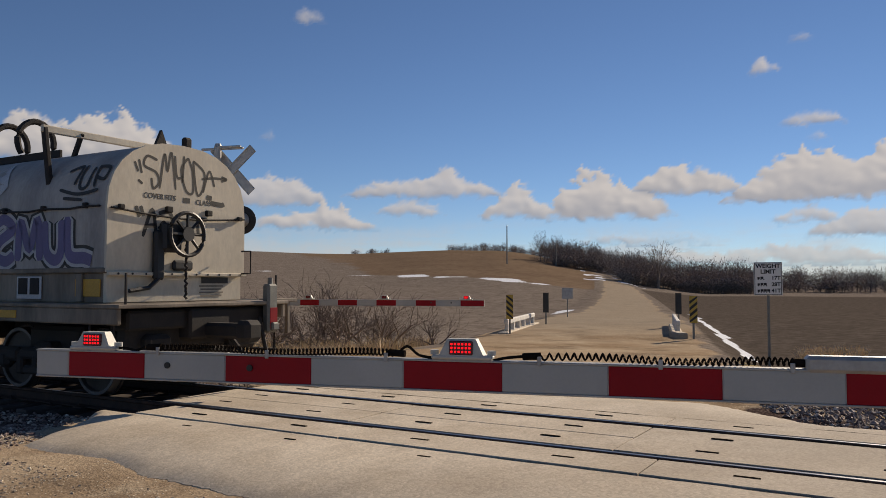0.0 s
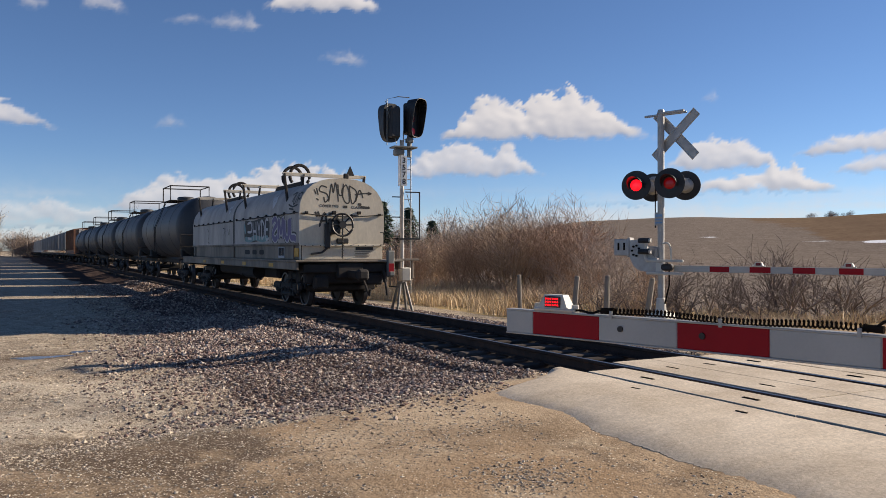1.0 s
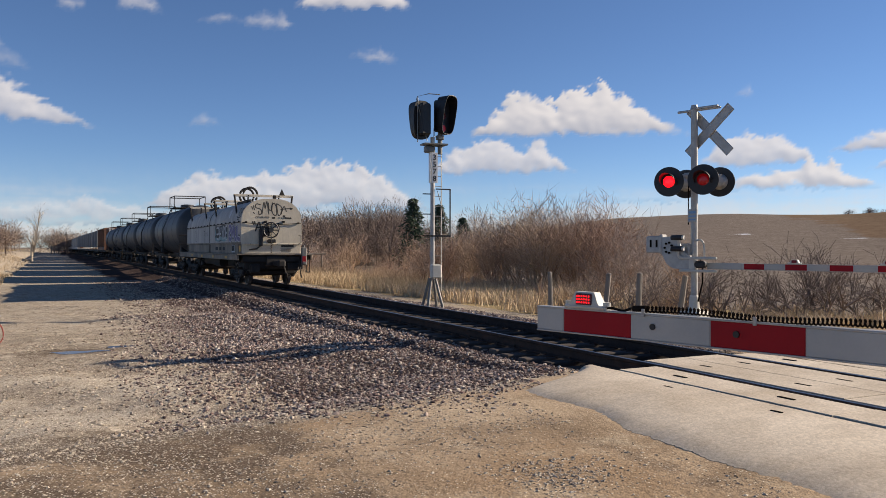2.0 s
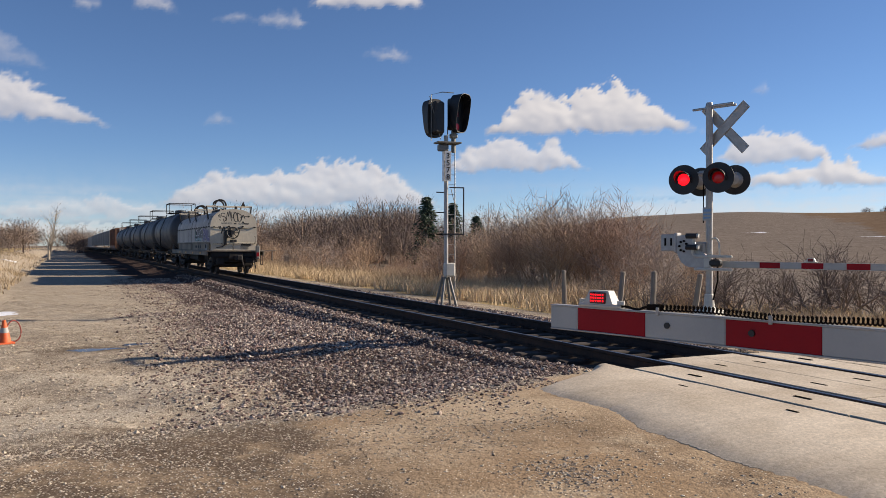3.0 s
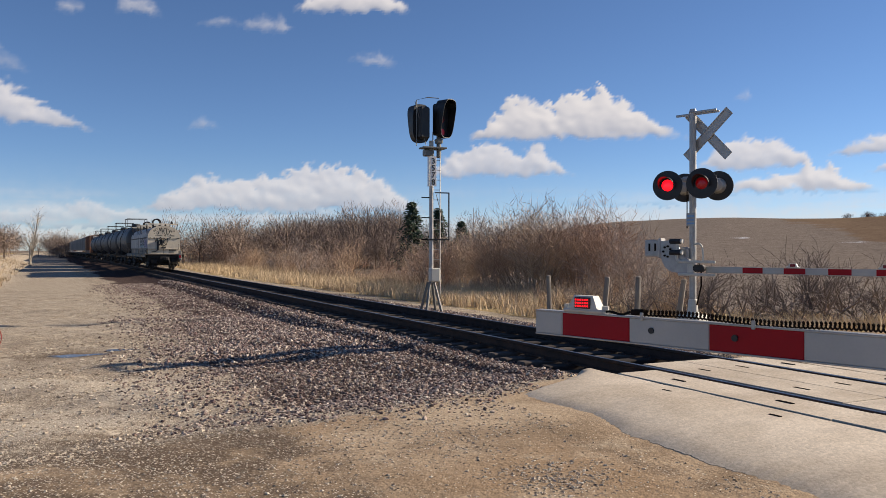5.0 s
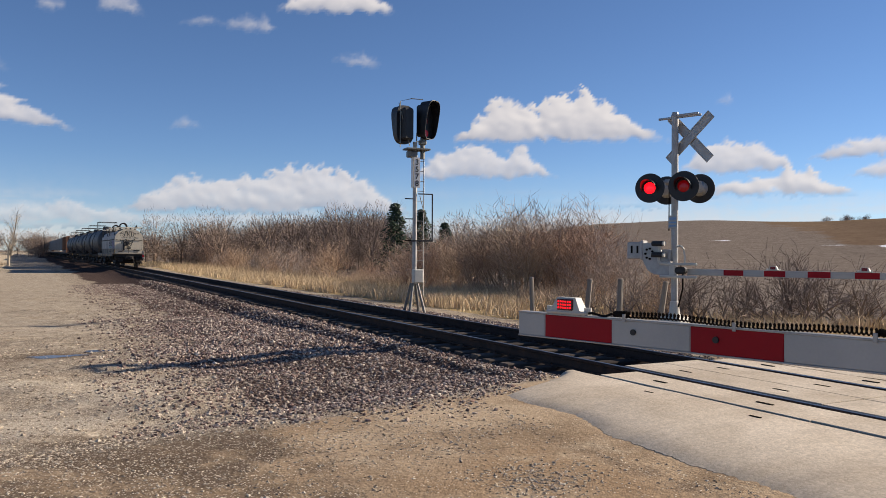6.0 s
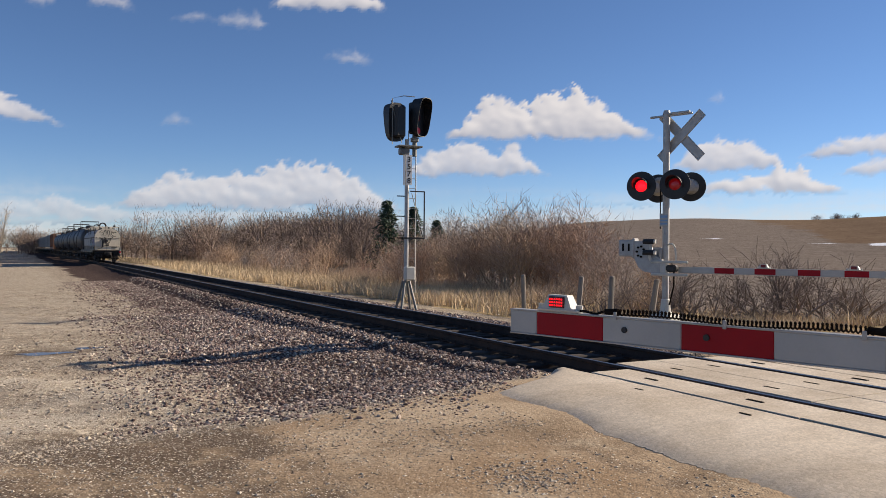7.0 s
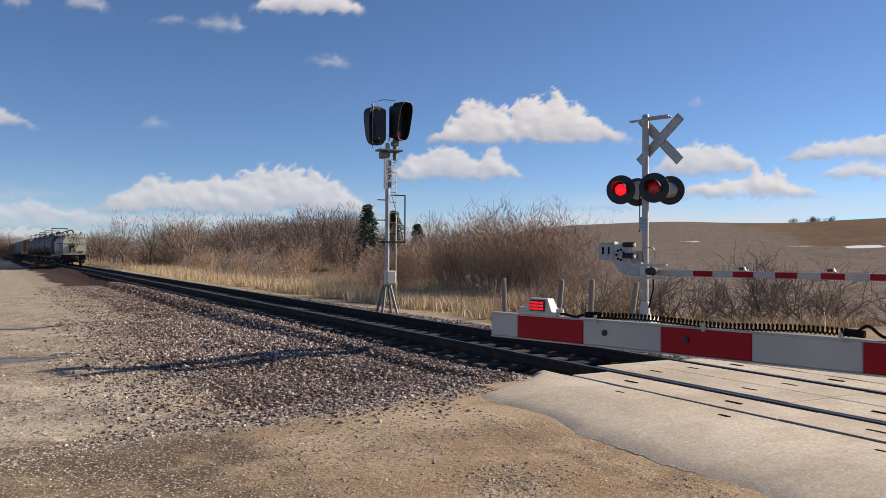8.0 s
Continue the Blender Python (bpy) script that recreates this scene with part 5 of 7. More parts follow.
# ---- road bridge, signs, poles ----
M_STRIPEY = surf("yellow_marker", (0.42, 0.28, 0.035), (0.48, 0.33, 0.05), 3, 50, 0.5, 0.05)
M_WOOD = surf("grey_post_wood", (0.17, 0.15, 0.13), (0.26, 0.235, 0.2), 3, 30, 0.9, 0.5, streak=(1, 1, 0.15))
M_RAILWHITE = surf("white_guard_rail", (0.5, 0.48, 0.44), (0.62, 0.6, 0.56), 2, 30, 0.8, 0.2)
M_SIGN = surf("sign_white", (0.66, 0.66, 0.64), (0.72, 0.72, 0.7), 2, 50, 0.5, 0.03, grain=0.1)


def ground_at(p):
    return float(height(p.x, p.y))


def object_marker(along, across, striped, slope):
    p = on_road(along, across)
    z = ground_at(p)
    mk = thing("object_marker", pose(p.x, p.y, z, 0, 0, ROAD_TURN), "yellow and black striped hazard marker on a post" if striped else "black back of a hazard marker on a post", "hazard marker", "bridge markers")
    part("post", G().box((0.02, 0, 0.6), (0.04, 0.07, 1.4), 0.006), M_POST, mk)
    part("plate", G().box((-0.012, 0, 1.0), (0.006, 0.26, 0.91), 0.002), M_STRIPEY if striped else M_BLACK, mk)
    if striped:
        for k in range(4):
            g = G()
            z0 = 0.62 + 0.22 * k
            d = 0.22 * slope
            lo, hi = 0.548, 1.452
            quad = [(-0.0165, -0.128, z0 - d / 2), (-0.0165, 0.128, z0 + d / 2), (-0.0165, 0.128, z0 + d / 2 + 0.11), (-0.0165, -0.128, z0 - d / 2 + 0.11)]
            g.add([(a, b, min(max(c, lo), hi)) for a, b, c in quad], [(0, 1, 2, 3)])
            part("black_stripe", g, M_BLACK, mk)


def guard_rail(side):
    a, b = on_road(30.0, road_centre(30.0) + side * 3.15), on_road(37.0, road_centre(37.0) + side * 3.15)
    gr = thing("bridge_guard_rail", pose(0, 0, 0), "white weathered low guard rail on the road bridge", "guard rail", "bridge guard rails")
    d = b - a
    turn = math.degrees(math.atan2(d.y, d.x))
    m = Matrix.Translation((a + b) / 2) @ pose(0, 0, 0, 0, 0, turn)
    z = ground_at((a + b) / 2)
    part("beam", G().box((0, 0, z + 0.42), (d.length, 0.16, 0.2), 0.03, m), M_RAILWHITE, gr)
    for k in range(6):
        part("post", G().box((-d.length / 2 + 0.25 + k * (d.length - 0.5) / 5, 0.0, z + 0.1), (0.2, 0.14, 0.5), 0.02, m), M_RAILWHITE, gr)
    part("kerb", G().box((0, 0.0, z - 0.05), (d.length + 1.2, 0.4, 0.2), 0.03, m), M_CONC, gr, "grey concrete bridge kerb")


object_marker(29.5, -4.18, True, 1)
object_marker(36.8, -3.54, False, 1)
object_marker(28.0, 2.28, True, -1)
object_marker(36.0, 2.3, False, 1)
guard_rail(-1)
guard_rail(1)


def block_on_bridge():
    p = on_road(28.6, 1.85)
    b = thing("concrete_block", pose(p.x, p.y, ground_at(p) - 0.02, 0, 0, ROAD_TURN + 8), "weathered grey concrete kerb block beside the bridge", "concrete block")
    part("block", G().box((0.1, 0, 0.08), (1.3, 0.4, 0.26), 0.05), M_CONC, b)


block_on_bridge()


def weight_sign():
    p = on_road(19.4, 3.24)
    z = ground_at(p)
    sg = thing("weight_limit_sign", pose(p.x, p.y, 0, 0, 0, -90 + 8), "white weight limit road sign with truck outlines on a steel post", "road sign")
    part("post", G().box((0, 0.03, (2.0 + z) / 2 - 0.1), (0.06, 0.04, 2.0 - z + 0.2), 0.006), M_POST, sg)
    pl = part("plate", G().box((0, 0, 1.62), (0.61, 0.008, 0.76), 0.003), M_SIGN, sg, "white sign plate")
    g = G()
    for x, zz, w, h in ((0, 1.985, 0.575, 0.012), (0, 1.255, 0.575, 0.012), (-0.2815, 1.62, 0.012, 0.73), (0.2815, 1.62, 0.012, 0.73)):
        g.box((x, -0.0055, zz), (w, 0.003, h))
    part("border", g, M_BLACK, pl)
    for word, size, x, zz in (("WEIGHT", 0.135, 0, 1.91), ("LIMIT", 0.135, 0, 1.78), ("17T", 0.12, 0.17, 1.635), ("28T", 0.12, 0.17, 1.49), ("41T", 0.12, 0.17, 1.345)):
        lettering(word, size, pose(x, -0.0065, zz, 90, 0, 0), M_BLACK, pl).data.offset = 0.004
    for zz, boxes in ((1.635, 1), (1.49, 2), (1.345, 3)):
        g = G().box((-0.2, -0.0055, zz), (0.05, 0.003, 0.05))
        for k in range(boxes):
            g.box((-0.13 + 0.07 * k, -0.0055, zz + 0.008), (0.062, 0.003, 0.055))
        for k in range(boxes + 2):
            g.tube((-0.21 + 0.06 * k, -0.004, zz - 0.032), (-0.21 + 0.06 * k, -0.0075, zz - 0.032), 0.014, n=8)
        part("truck_outline", g, M_BLACK, pl)


weight_sign()


def small_sign():
    p = on_road(46, -3.2)
    z = ground_at(p)
    sg = thing("small_road_sign", pose(p.x, p.y, z, 0, 0, ROAD_TURN), "pale back of a small road sign on a post", "road sign")
    part("post", G().box((0, 0, 0.75), (0.05, 0.05, 1.7), 0.006), M_POST, sg)
    part("plate", G().box((-0.03, 0.0, 1.36), (0.008, 0.62, 0.62), 0.003), M_ALU, sg)


small_sign()


def utility_pole(az, dist, tall, arm):
    x, y = dist * math.sin(radians(az)), dist * math.cos(radians(az))
    po = thing("utility_pole", pose(x, y, float(height(x, y)), 0, 0, -az), "tall dark wooden utility pole in the field", "utility pole", "utility poles")
    part("pole", G().tube((0, 0, -0.5), (0, 0, tall), 0.2, 0.13, n=8), M_WOOD, po)
    part("cap", G().tube((0, 0, tall), (0, 0, tall + 0.12), 0.14, 0.05, n=8), M_ALU, po)
    if arm:
        part("crossarm", G().box((0, 0, tall - 0.5), (1.2, 0.12, 0.14), 0.01), M_WOOD, po)


utility_pole(64.7, 225, 10.8, False)
utility_pole(68.2, 260, 7.5, False)


def fence_post(az, dist, tall, lean, roll):
    x, y = dist * math.sin(radians(az)), dist * math.cos(radians(az))
    fp = thing("fence_post", pose(x, y, float(height(x, y)), lean, roll, az * 7), "weathered grey leaning wooden fence post in dry grass", "fence post", "old fence posts")
    part("post", G().tube((0, 0, -0.3), (0, 0, tall * 0.55), 0.07, 0.065, n=9).tube((0, 0, tall * 0.55), (0.015, 0, tall), 0.065, 0.06, n=9).tube((0.015, 0, tall), (0.015, 0, tall + 0.02), 0.06, 0.035, n=9), M_WOOD, fp)


for row in ((34.35, 22.5, 1.22, 2, 4), (38.1, 19.5, 1.25, -4, 2), (40.45, 18.6, 1.3, 3, 3), (43.1, 18.2, 1.28, -3, 6)):
    fence_post(*row)

# ---- traffic cone and hose, lot ----
M_ORANGE = surf("orange_rubber", (0.6, 0.09, 0.02), (0.7, 0.13, 0.03), 5, 60, 0.6, 0.1)


def traffic_cone():
    x, y = -1.05, 17.6
    c = thing("traffic_cone", pose(x, y, float(height(x, y)), 3, -2, 20), "orange traffic cone with a white band on the gravel", "traffic cone")
    part("base", G().box((0, 0, 0.015), (0.3, 0.3, 0.035), 0.012), M_ORANGE, c)
    part("cone", G().lathe([(0.12, 0.03), (0.11, 0.06), (0.03, 0.46), (0.022, 0.46)], (0, 0, 0), "Z", 20), M_ORANGE, c, smooth=True)
    part("band", G().lathe([(0.081, 0.22), (0.061, 0.32), (0.058, 0.32), (0.078, 0.22)], (0, 0, 0), "Z", 20), M_WHITE, c, "white reflective band", smooth=True)
    h = thing("hose_loop", pose(x + 0.14, y + 0.2, float(height(x, y)), 0, 0, 30), "loop of red hose standing beside the cone", "hose")
    part("loop", G().pipe([(0.15 * math.cos(a), 0.02 * math.sin(2 * a), 0.22 + 0.21 * math.sin(a)) for a in np.linspace(0, 2 * math.pi, 25)], 0.012, 7), surf("red_hose_rubber", (0.22, 0.03, 0.02), (0.3, 0.05, 0.03), 5, 60, 0.6, 0.1), h)


traffic_cone()

M_PUDDLE, pt, pb = nodes_of("muddy_water")
pn = noise_tex(pt, pt.nodes.new("ShaderNodeTexCoord").outputs["Object"], 6, 3)
pt.links.new(mixc(pt, pn, (0.09, 0.075, 0.06), (0.13, 0.11, 0.09)), pb.inputs["Base Color"])
pb.inputs["Roughness"].default_value = 0.22
bumped(pt, pb, noise_tex(pt, pt.nodes["Texture Coordinate"].outputs["Object"], 18, 2), 0.06, 0.01)


def puddle(x, y, a, b, seed):
    z = float(max(height(x + dx, y + dy) for dx in (-a, 0, a) for dy in (-b, 0, b))) + 0.004
    vs = [(0, 0, 0)]
    for k in range(40):
        q = 2 * math.pi * k / 40
        r = 1 + 0.22 * math.sin(3 * q + seed) + 0.12 * math.sin(7 * q + 2 * seed)
        vs.append((a * r * math.cos(q), b * r * math.sin(q), 0))
    g = G().add(vs, [(0, 1 + k, 1 + (k + 1) % 40) for k in range(40)])
    pu = part("puddle", g, M_PUDDLE)
    pu.matrix_world = pose(x, y, z)
    tagged(pu, "shallow muddy puddle on the gravel lot", "puddle", kind="structure")


puddle(0.5, 15.9, 0.45, 0.2, 1.0)
puddle(1.3, 16.5, 0.3, 0.14, 2.0)

# ---- shrubs and trees ----
BARKS = [island("shrub_twigs", [(0.19, 0.124, 0.09), (0.43, 0.285, 0.2), (0.28, 0.19, 0.142), (0.56, 0.4, 0.285)], 0.9),
         island("dark_twigs", [(0.11, 0.084, 0.068), (0.26, 0.2, 0.162), (0.16, 0.122, 0.098)], 0.9),
         island("far_wood_twigs", [(0.15, 0.112, 0.088), (0.3, 0.225, 0.175), (0.21, 0.16, 0.13)], 0.95),
         island("pale_bark", [(0.3, 0.25, 0.19), (0.4, 0.34, 0.26), (0.33, 0.28, 0.22)], 0.9),
         island("tan_twigs", [(0.24, 0.165, 0.11), (0.5, 0.36, 0.24), (0.34, 0.24, 0.165), (0.6, 0.45, 0.31)], 0.9),
         island("grey_twigs", [(0.19, 0.152, 0.128), (0.43, 0.355, 0.305), (0.29, 0.235, 0.198)], 0.9),
         island("valley_wood_twigs", [(0.15, 0.118, 0.1), (0.29, 0.225, 0.19), (0.2, 0.158, 0.135)], 0.95)]


SLIVER = [0.0]


def twig(vs, fs, p, q, r0, r1):
    """A three-sided tapered twig."""
    d = (q - p)
    if d.length < 1e-6:
        return
    d.normalize()
    if r0 <= SLIVER[0]:
        e = d.cross((math.sin(len(vs)), math.cos(len(vs) * 1.7), 0.3)).normalized() * SLIVER[0]
        vs += [p - e, p + e, q]
        fs.append((len(vs) - 3, len(vs) - 2, len(vs) - 1))
        return
    a = d.cross((0.3, 0.2, 0.93) if abs(d.z) < 0.9 else (1, 0, 0)).normalized()
    b = d.cross(a)
    k = len(vs)
    for c, r in ((p, r0), (q, r1)):
        for u in (0.0, 2.094, 4.189):
            vs.append(c + (a * math.cos(u) + b * math.sin(u)) * r)
    fs.extend([(k, k + 1, k + 4, k + 3), (k + 1, k + 2, k + 5, k + 4), (k + 2, k, k + 3, k + 5)])


def grow(rnd, vs, fs, p, d, length, r, level, kids, droop, rmin):
    segs = 3 if level > 1 else (2 if level else 1)
    for i in range(segs):
        d = (d + Vector((rnd.gauss(0, 0.11), rnd.gauss(0, 0.11), rnd.gauss(0.03, 0.08) - droop))).normalized()
        q = p + d * (length / segs)
        r1 = max(rmin, r * (0.78 if i < segs - 1 else 0.6))
        twig(vs, fs, p, q, r, r1)
        if level > 0:
            for _ in range(kids[level] if i > 0 or level < 3 else max(1, kids[level] - 1)):
                side = Vector((rnd.gauss(0, 1), rnd.gauss(0, 1), rnd.gauss(0.25, 0.6))).normalized()
                grow(rnd, vs, fs, p.lerp(q, rnd.uniform(0.4, 1.0)), (d * 0.85 + side * 0.75).normalized(), length * rnd.uniform(0.45, 0.72), max(rmin, r1 * 0.6), level - 1, kids, droop, rmin)
        p, r = q, r1


def shrub_mesh(seed, tall, stems, spread, kids, rmin, mat, level=3, r0=0.03, droop=0.0, haze=0):
    rnd = random.Random(seed)
    vs, fs = [], []
    for _ in range(stems):
        a = rnd.uniform(0, 2 * math.pi)
        lean = rnd.uniform(0.1, 1.0) * spread
        d = Vector((math.cos(a) * lean, math.sin(a) * lean, 1)).normalized()
        p = Vector((math.cos(a) * 0.3 * rnd.random(), math.sin(a) * 0.3 * rnd.random(), -0.1))
        grow(rnd, vs, fs, p, d, tall * rnd.uniform(0.45, 0.66), r0 * rnd.uniform(0.7, 1.2), level, kids, droop, rmin)
    for _ in range(haze):
        a, e = rnd.uniform(0, 2 * math.pi), rnd.uniform(0.05, 1.0)
        o = Vector((math.cos(a) * math.sqrt(1 - e * e * 0.9), math.sin(a) * math.sqrt(1 - e * e * 0.9), e))
        p = Vector((o.x * tall * 0.5 * spread, o.y * tall * 0.5 * spread, 0.15 * tall + o.z * tall * 0.62)) * rnd.uniform(0.6, 1.0)
        w = (o * 0.7 + Vector((rnd.gauss(0, 0.4), rnd.gauss(0, 0.4), 0.5 + rnd.gauss(0, 0.3)))).normalized()
        twig(vs, fs, p, p + w * tall * rnd.uniform(0.07, 0.16), rmin * 0.5, 0.001)
    return mesh_of("crown", G().add(vs, fs), mat)


def place_shrub(name, meshes, x, y, size, label, group, rnd, trunk=None):
    ob = thing(name, Matrix.Translation((x, y, float(height(x, y)))) @ pose(0, 0, 0, 0, 0, rnd.uniform(0, 360)), label, "tree" if "tree" in name else "shrub", group)
    c = new("crown", meshes[rnd.randrange(len(meshes))])
    c.parent = ob
    c.matrix_basis = Matrix.Diagonal((size, size, size * rnd.uniform(0.9, 1.1), 1))
    return ob


def plant_shrubs():
    rnd = random.Random(12)
    SLIVER[0] = 0.006
    tall = [shrub_mesh(s, 3.0, 9, 0.75, (0, 2, 3, 2), 0.005, BARKS[q], r0=0.034, haze=h) for s, q, h in ((1, 0, 120), (2, 5, 60), (3, 0, 150), (10, 4, 100))]
    SLIVER[0] = 0.007
    light = [shrub_mesh(s, 3.0, 9, 0.85, (0, 2, 2, 2), 0.006, BARKS[q], r0=0.036, haze=h) for s, q, h in ((4, 0, 300), (5, 4, 250), (6, 5, 150), (11, 4, 300), (12, 0, 150))]
    SLIVER[0] = 0.003
    dark = [shrub_mesh(s, 2.0, 5, 1.7, (0, 1, 2, 2), 0.0042, BARKS[1], r0=0.055, droop=0.06) for s in (7, 8, 9)]
    # the near end of the hedge
    for az, d, k in ((35.8, 29.5, 1.3), (37.4, 28.5, 1.22), (33.0, 30.0, 1.2), (38.6, 28.0, 1.1), (33.5, 27.5, 1.12), (35.0, 28.5, 1.18), (36.6, 27.0, 1.05), (32.0, 29.5, 1.05), (30.6, 29.5, 0.85), (37.8, 29.0, 1.0), (29.4, 31.5, 0.9), (38.9, 26.0, 0.75), (41.0, 25.0, 0.72), (34.2, 31.5, 1.3), (36.2, 32.0, 1.2), (28.0, 33.0, 0.85), (26.6, 33.5, 0.8), (25.4, 35.5, 0.85), (42.8, 24.0, 0.62), (30.0, 35.0, 1.1), (27.2, 37.0, 1.05)):
        d, k = d * 1.2, k * 1.18
        place_shrub("hedge_shrub", tall, d * math.sin(radians(az)), d * math.cos(radians(az)), k, "leafless reddish-brown shrub of dense twigs in dry grass", "hedge shrubs along the track", rnd)
    # the hedge going away along the track
    for k in range(64):
        y = 36 + 1.55 * k + rnd.uniform(-0.8, 0.8)
        x = 19.2 + rnd.uniform(-0.8, 4.5) + 0.01 * k
        place_shrub("hedge_shrub", light, x, y, rnd.choice((0.4, 0.55, 0.7, 0.85, 1.1)) * rnd.uniform(0.85, 1.1) * (1 + 0.003 * k), "leafless brown shrub in the hedge along the track", "hedge shrubs along the track", rnd)
    # low tangles before the field
    for az, d, k in ((48.0, 23.5, 0.8), (50.5, 24.5, 1.1), (52.5, 24.0, 1.15), (54.0, 25.0, 1.1), (56.5, 24.5, 0.95), (59.5, 25.0, 0.7), (45.5, 22.5, 0.9), (47.0, 21.8, 0.85), (51.5, 22.5, 1.2), (55.3, 23.6, 1.2), (44.2, 24.5, 1.05), (42.6, 22.5, 0.8), (40.0, 22.5, 0.85), (38.0, 23.0, 0.75)):
        place_shrub("tangled_shrub", dark, d * math.sin(radians(az)), d * math.cos(radians(az)), k, "low dark leafless shrub with arching branches", "low tangled shrubs", rnd)


plant_shrubs()
SLIVER[0] = 0.0


def tree_mesh(seed, tall, kids, rmin, mat, r0, spread=0.5):
    """A bare tree: a tapered trunk with limbs all the way up."""
    rnd = random.Random(seed)
    vs, fs = [], []
    p, d, r = Vector((0, 0, -0.3)), Vector((0, 0, 1)), r0
    n = 7
    for i in range(n):
        d = (d + Vector((rnd.gauss(0, 0.05), rnd.gauss(0, 0.05), 0.05))).normalized()
        q = p + d * (tall * 0.8 / n)
        r1 = r * 0.83
        twig(vs, fs, p, q, r, r1)
        if i > 0:
            for _ in range(3):
                a = rnd.uniform(0, 2 * math.pi)
                side = Vector((math.cos(a) * spread * 1.6, math.sin(a) * spread * 1.6, rnd.uniform(0.5, 1.1))).normalized()
                grow(rnd, vs, fs, p.lerp(q, rnd.random()), side, tall * rnd.uniform(0.24, 0.4) * (1.1 - 0.08 * i), r1 * 0.55, 2, kids, 0.0, rmin)
        p, r = q, r1
    grow(rnd, vs, fs, p, d, tall * 0.25, r, 2, kids, 0.0, rmin)
    return vs, fs


def lone_tree(az, dist, tall, seed, mat, label, rmin, spread=0.5, kids=(0, 3, 3)):
    x, y = dist * math.sin(radians(az)), dist * math.cos(radians(az))
    tr = thing("bare_tree", pose(x, y, float(height(x, y))), label, "tree", "single bare trees")
    SLIVER[0] = rmin
    vs, fs = tree_mesh(seed, tall, kids, rmin, mat, tall * 0.022, spread)
    SLIVER[0] = 0.0
    part("crown", G().add(vs, fs), mat, tr)
    part("trunk", G().tube((0, 0, -0.4), (0, 0, tall * 0.3), tall * 0.026, tall * 0.018, n=9), mat, tr)


lone_tree(-0.9, 105, 6.6, 22, BARKS[3], "slender pale bare tree at the edge of the lot", 0.012, 0.12, (0, 1, 2))


def conifer(az, dist, tall, seed):
    x, y = dist * math.sin(radians(az)), dist * math.cos(radians(az))
    rnd = random.Random(seed)
    c = thing("conifer", pose(x, y, float(height(x, y))), "dark green conifer standing among bare trees", "tree", "conifers")
    part("trunk", G().tube((0, 0, -0.3), (0, 0, tall), 0.18, 0.03, n=7), BARKS[1], c)
    vs, fs = [], []
    for k in range(1300):
        h = rnd.uniform(0.12, 1.0)
        a = rnd.uniform(0, 2 * math.pi)
        rr = tall * 0.3 * (1.03 - h) ** 0.6 * rnd.uniform(0.25, 1.0) * (0.8 + 0.35 * math.sin(a * 3 + h * 20))
        o = Vector((rr * math.cos(a), rr * math.sin(a), h * tall - rr * 0.25))
        t = Vector((math.cos(a), math.sin(a), rnd.uniform(-0.5, 0.1))) * rnd.uniform(0.25, 0.5)
        s = Vector((-math.sin(a), math.cos(a), rnd.uniform(-0.4, 0.4))) * rnd.uniform(0.1, 0.22)
        i = len(vs)
        vs += [o - s, o + s, o + t, o + Vector((0, 0, 0.12))]
        fs += [(i, i + 1, i + 2), (i, i + 3, i + 2), (i + 1, i + 3, i + 2)]
    part("crown", G().add(vs, fs), island("conifer_needles", [(0.02, 0.035, 0.02), (0.045, 0.07, 0.035), (0.03, 0.05, 0.028)], 0.9), c, "dark green needles")


conifer(24.4, 92, 8.3, 31)
conifer(26.3, 94, 7.7, 32)
conifer(28.0, 98, 6.2, 33)


def crown_tree(seed, rmin, twigs=700):
    """A bare tree of unit height for far woods: trunk, forking limbs and a round haze of fine twigs."""
    rg = np.random.default_rng(seed)
    rnd = random.Random(seed)
    vs, fs = [], []
    wide = rnd.uniform(0.34, 0.48)
    SLIVER[0] = 0.0
    twig(vs, fs, Vector((0, 0, -0.05)), Vector((0, 0, 0.4)), 0.014, 0.01)
    for k in range(9):
        a = rnd.uniform(0, 2 * math.pi)
        q = Vector((math.cos(a) * wide * rnd.uniform(0.4, 0.9), math.sin(a) * wide * rnd.uniform(0.4, 0.9), rnd.uniform(0.55, 0.9)))
        twig(vs, fs, Vector((0, 0, rnd.uniform(0.15, 0.4))), q, 0.008, 0.003)
    d = rg.normal(0, 1, (twigs, 3))
    d /= np.linalg.norm(d, axis=1)[:, None]
    r = rg.uniform(0.15, 1.0, twigs) ** 0.5
    lump = 0.8 + 0.2 * np.sin(3 * np.arctan2(d[:, 1], d[:, 0]) + seed) + 0.1 * np.sin(7 * d[:, 2] + seed)
    p = d * (r * lump)[:, None] * np.array([wide, wide, 0.47]) + np.array([0, 0, 0.47])
    way = d * 0.7 + np.array([0, 0, 0.25]) + rg.normal(0, 0.5, (twigs, 3))
    way /= np.linalg.norm(way, axis=1)[:, None]
    q = p + way * rg.uniform(0.035, 0.1, (twigs, 1))
    e = np.cross(way, rg.normal(0, 1, (twigs, 3)))
    e = e / np.linalg.norm(e, axis=1)[:, None] * rmin
    for k in range(twigs):
        i = len(vs)
        vs += [Vector(p[k] - e[k]), Vector(p[k] + e[k]), Vector(q[k])]
        fs.append((i, i + 1, i + 2))
    return vs, fs


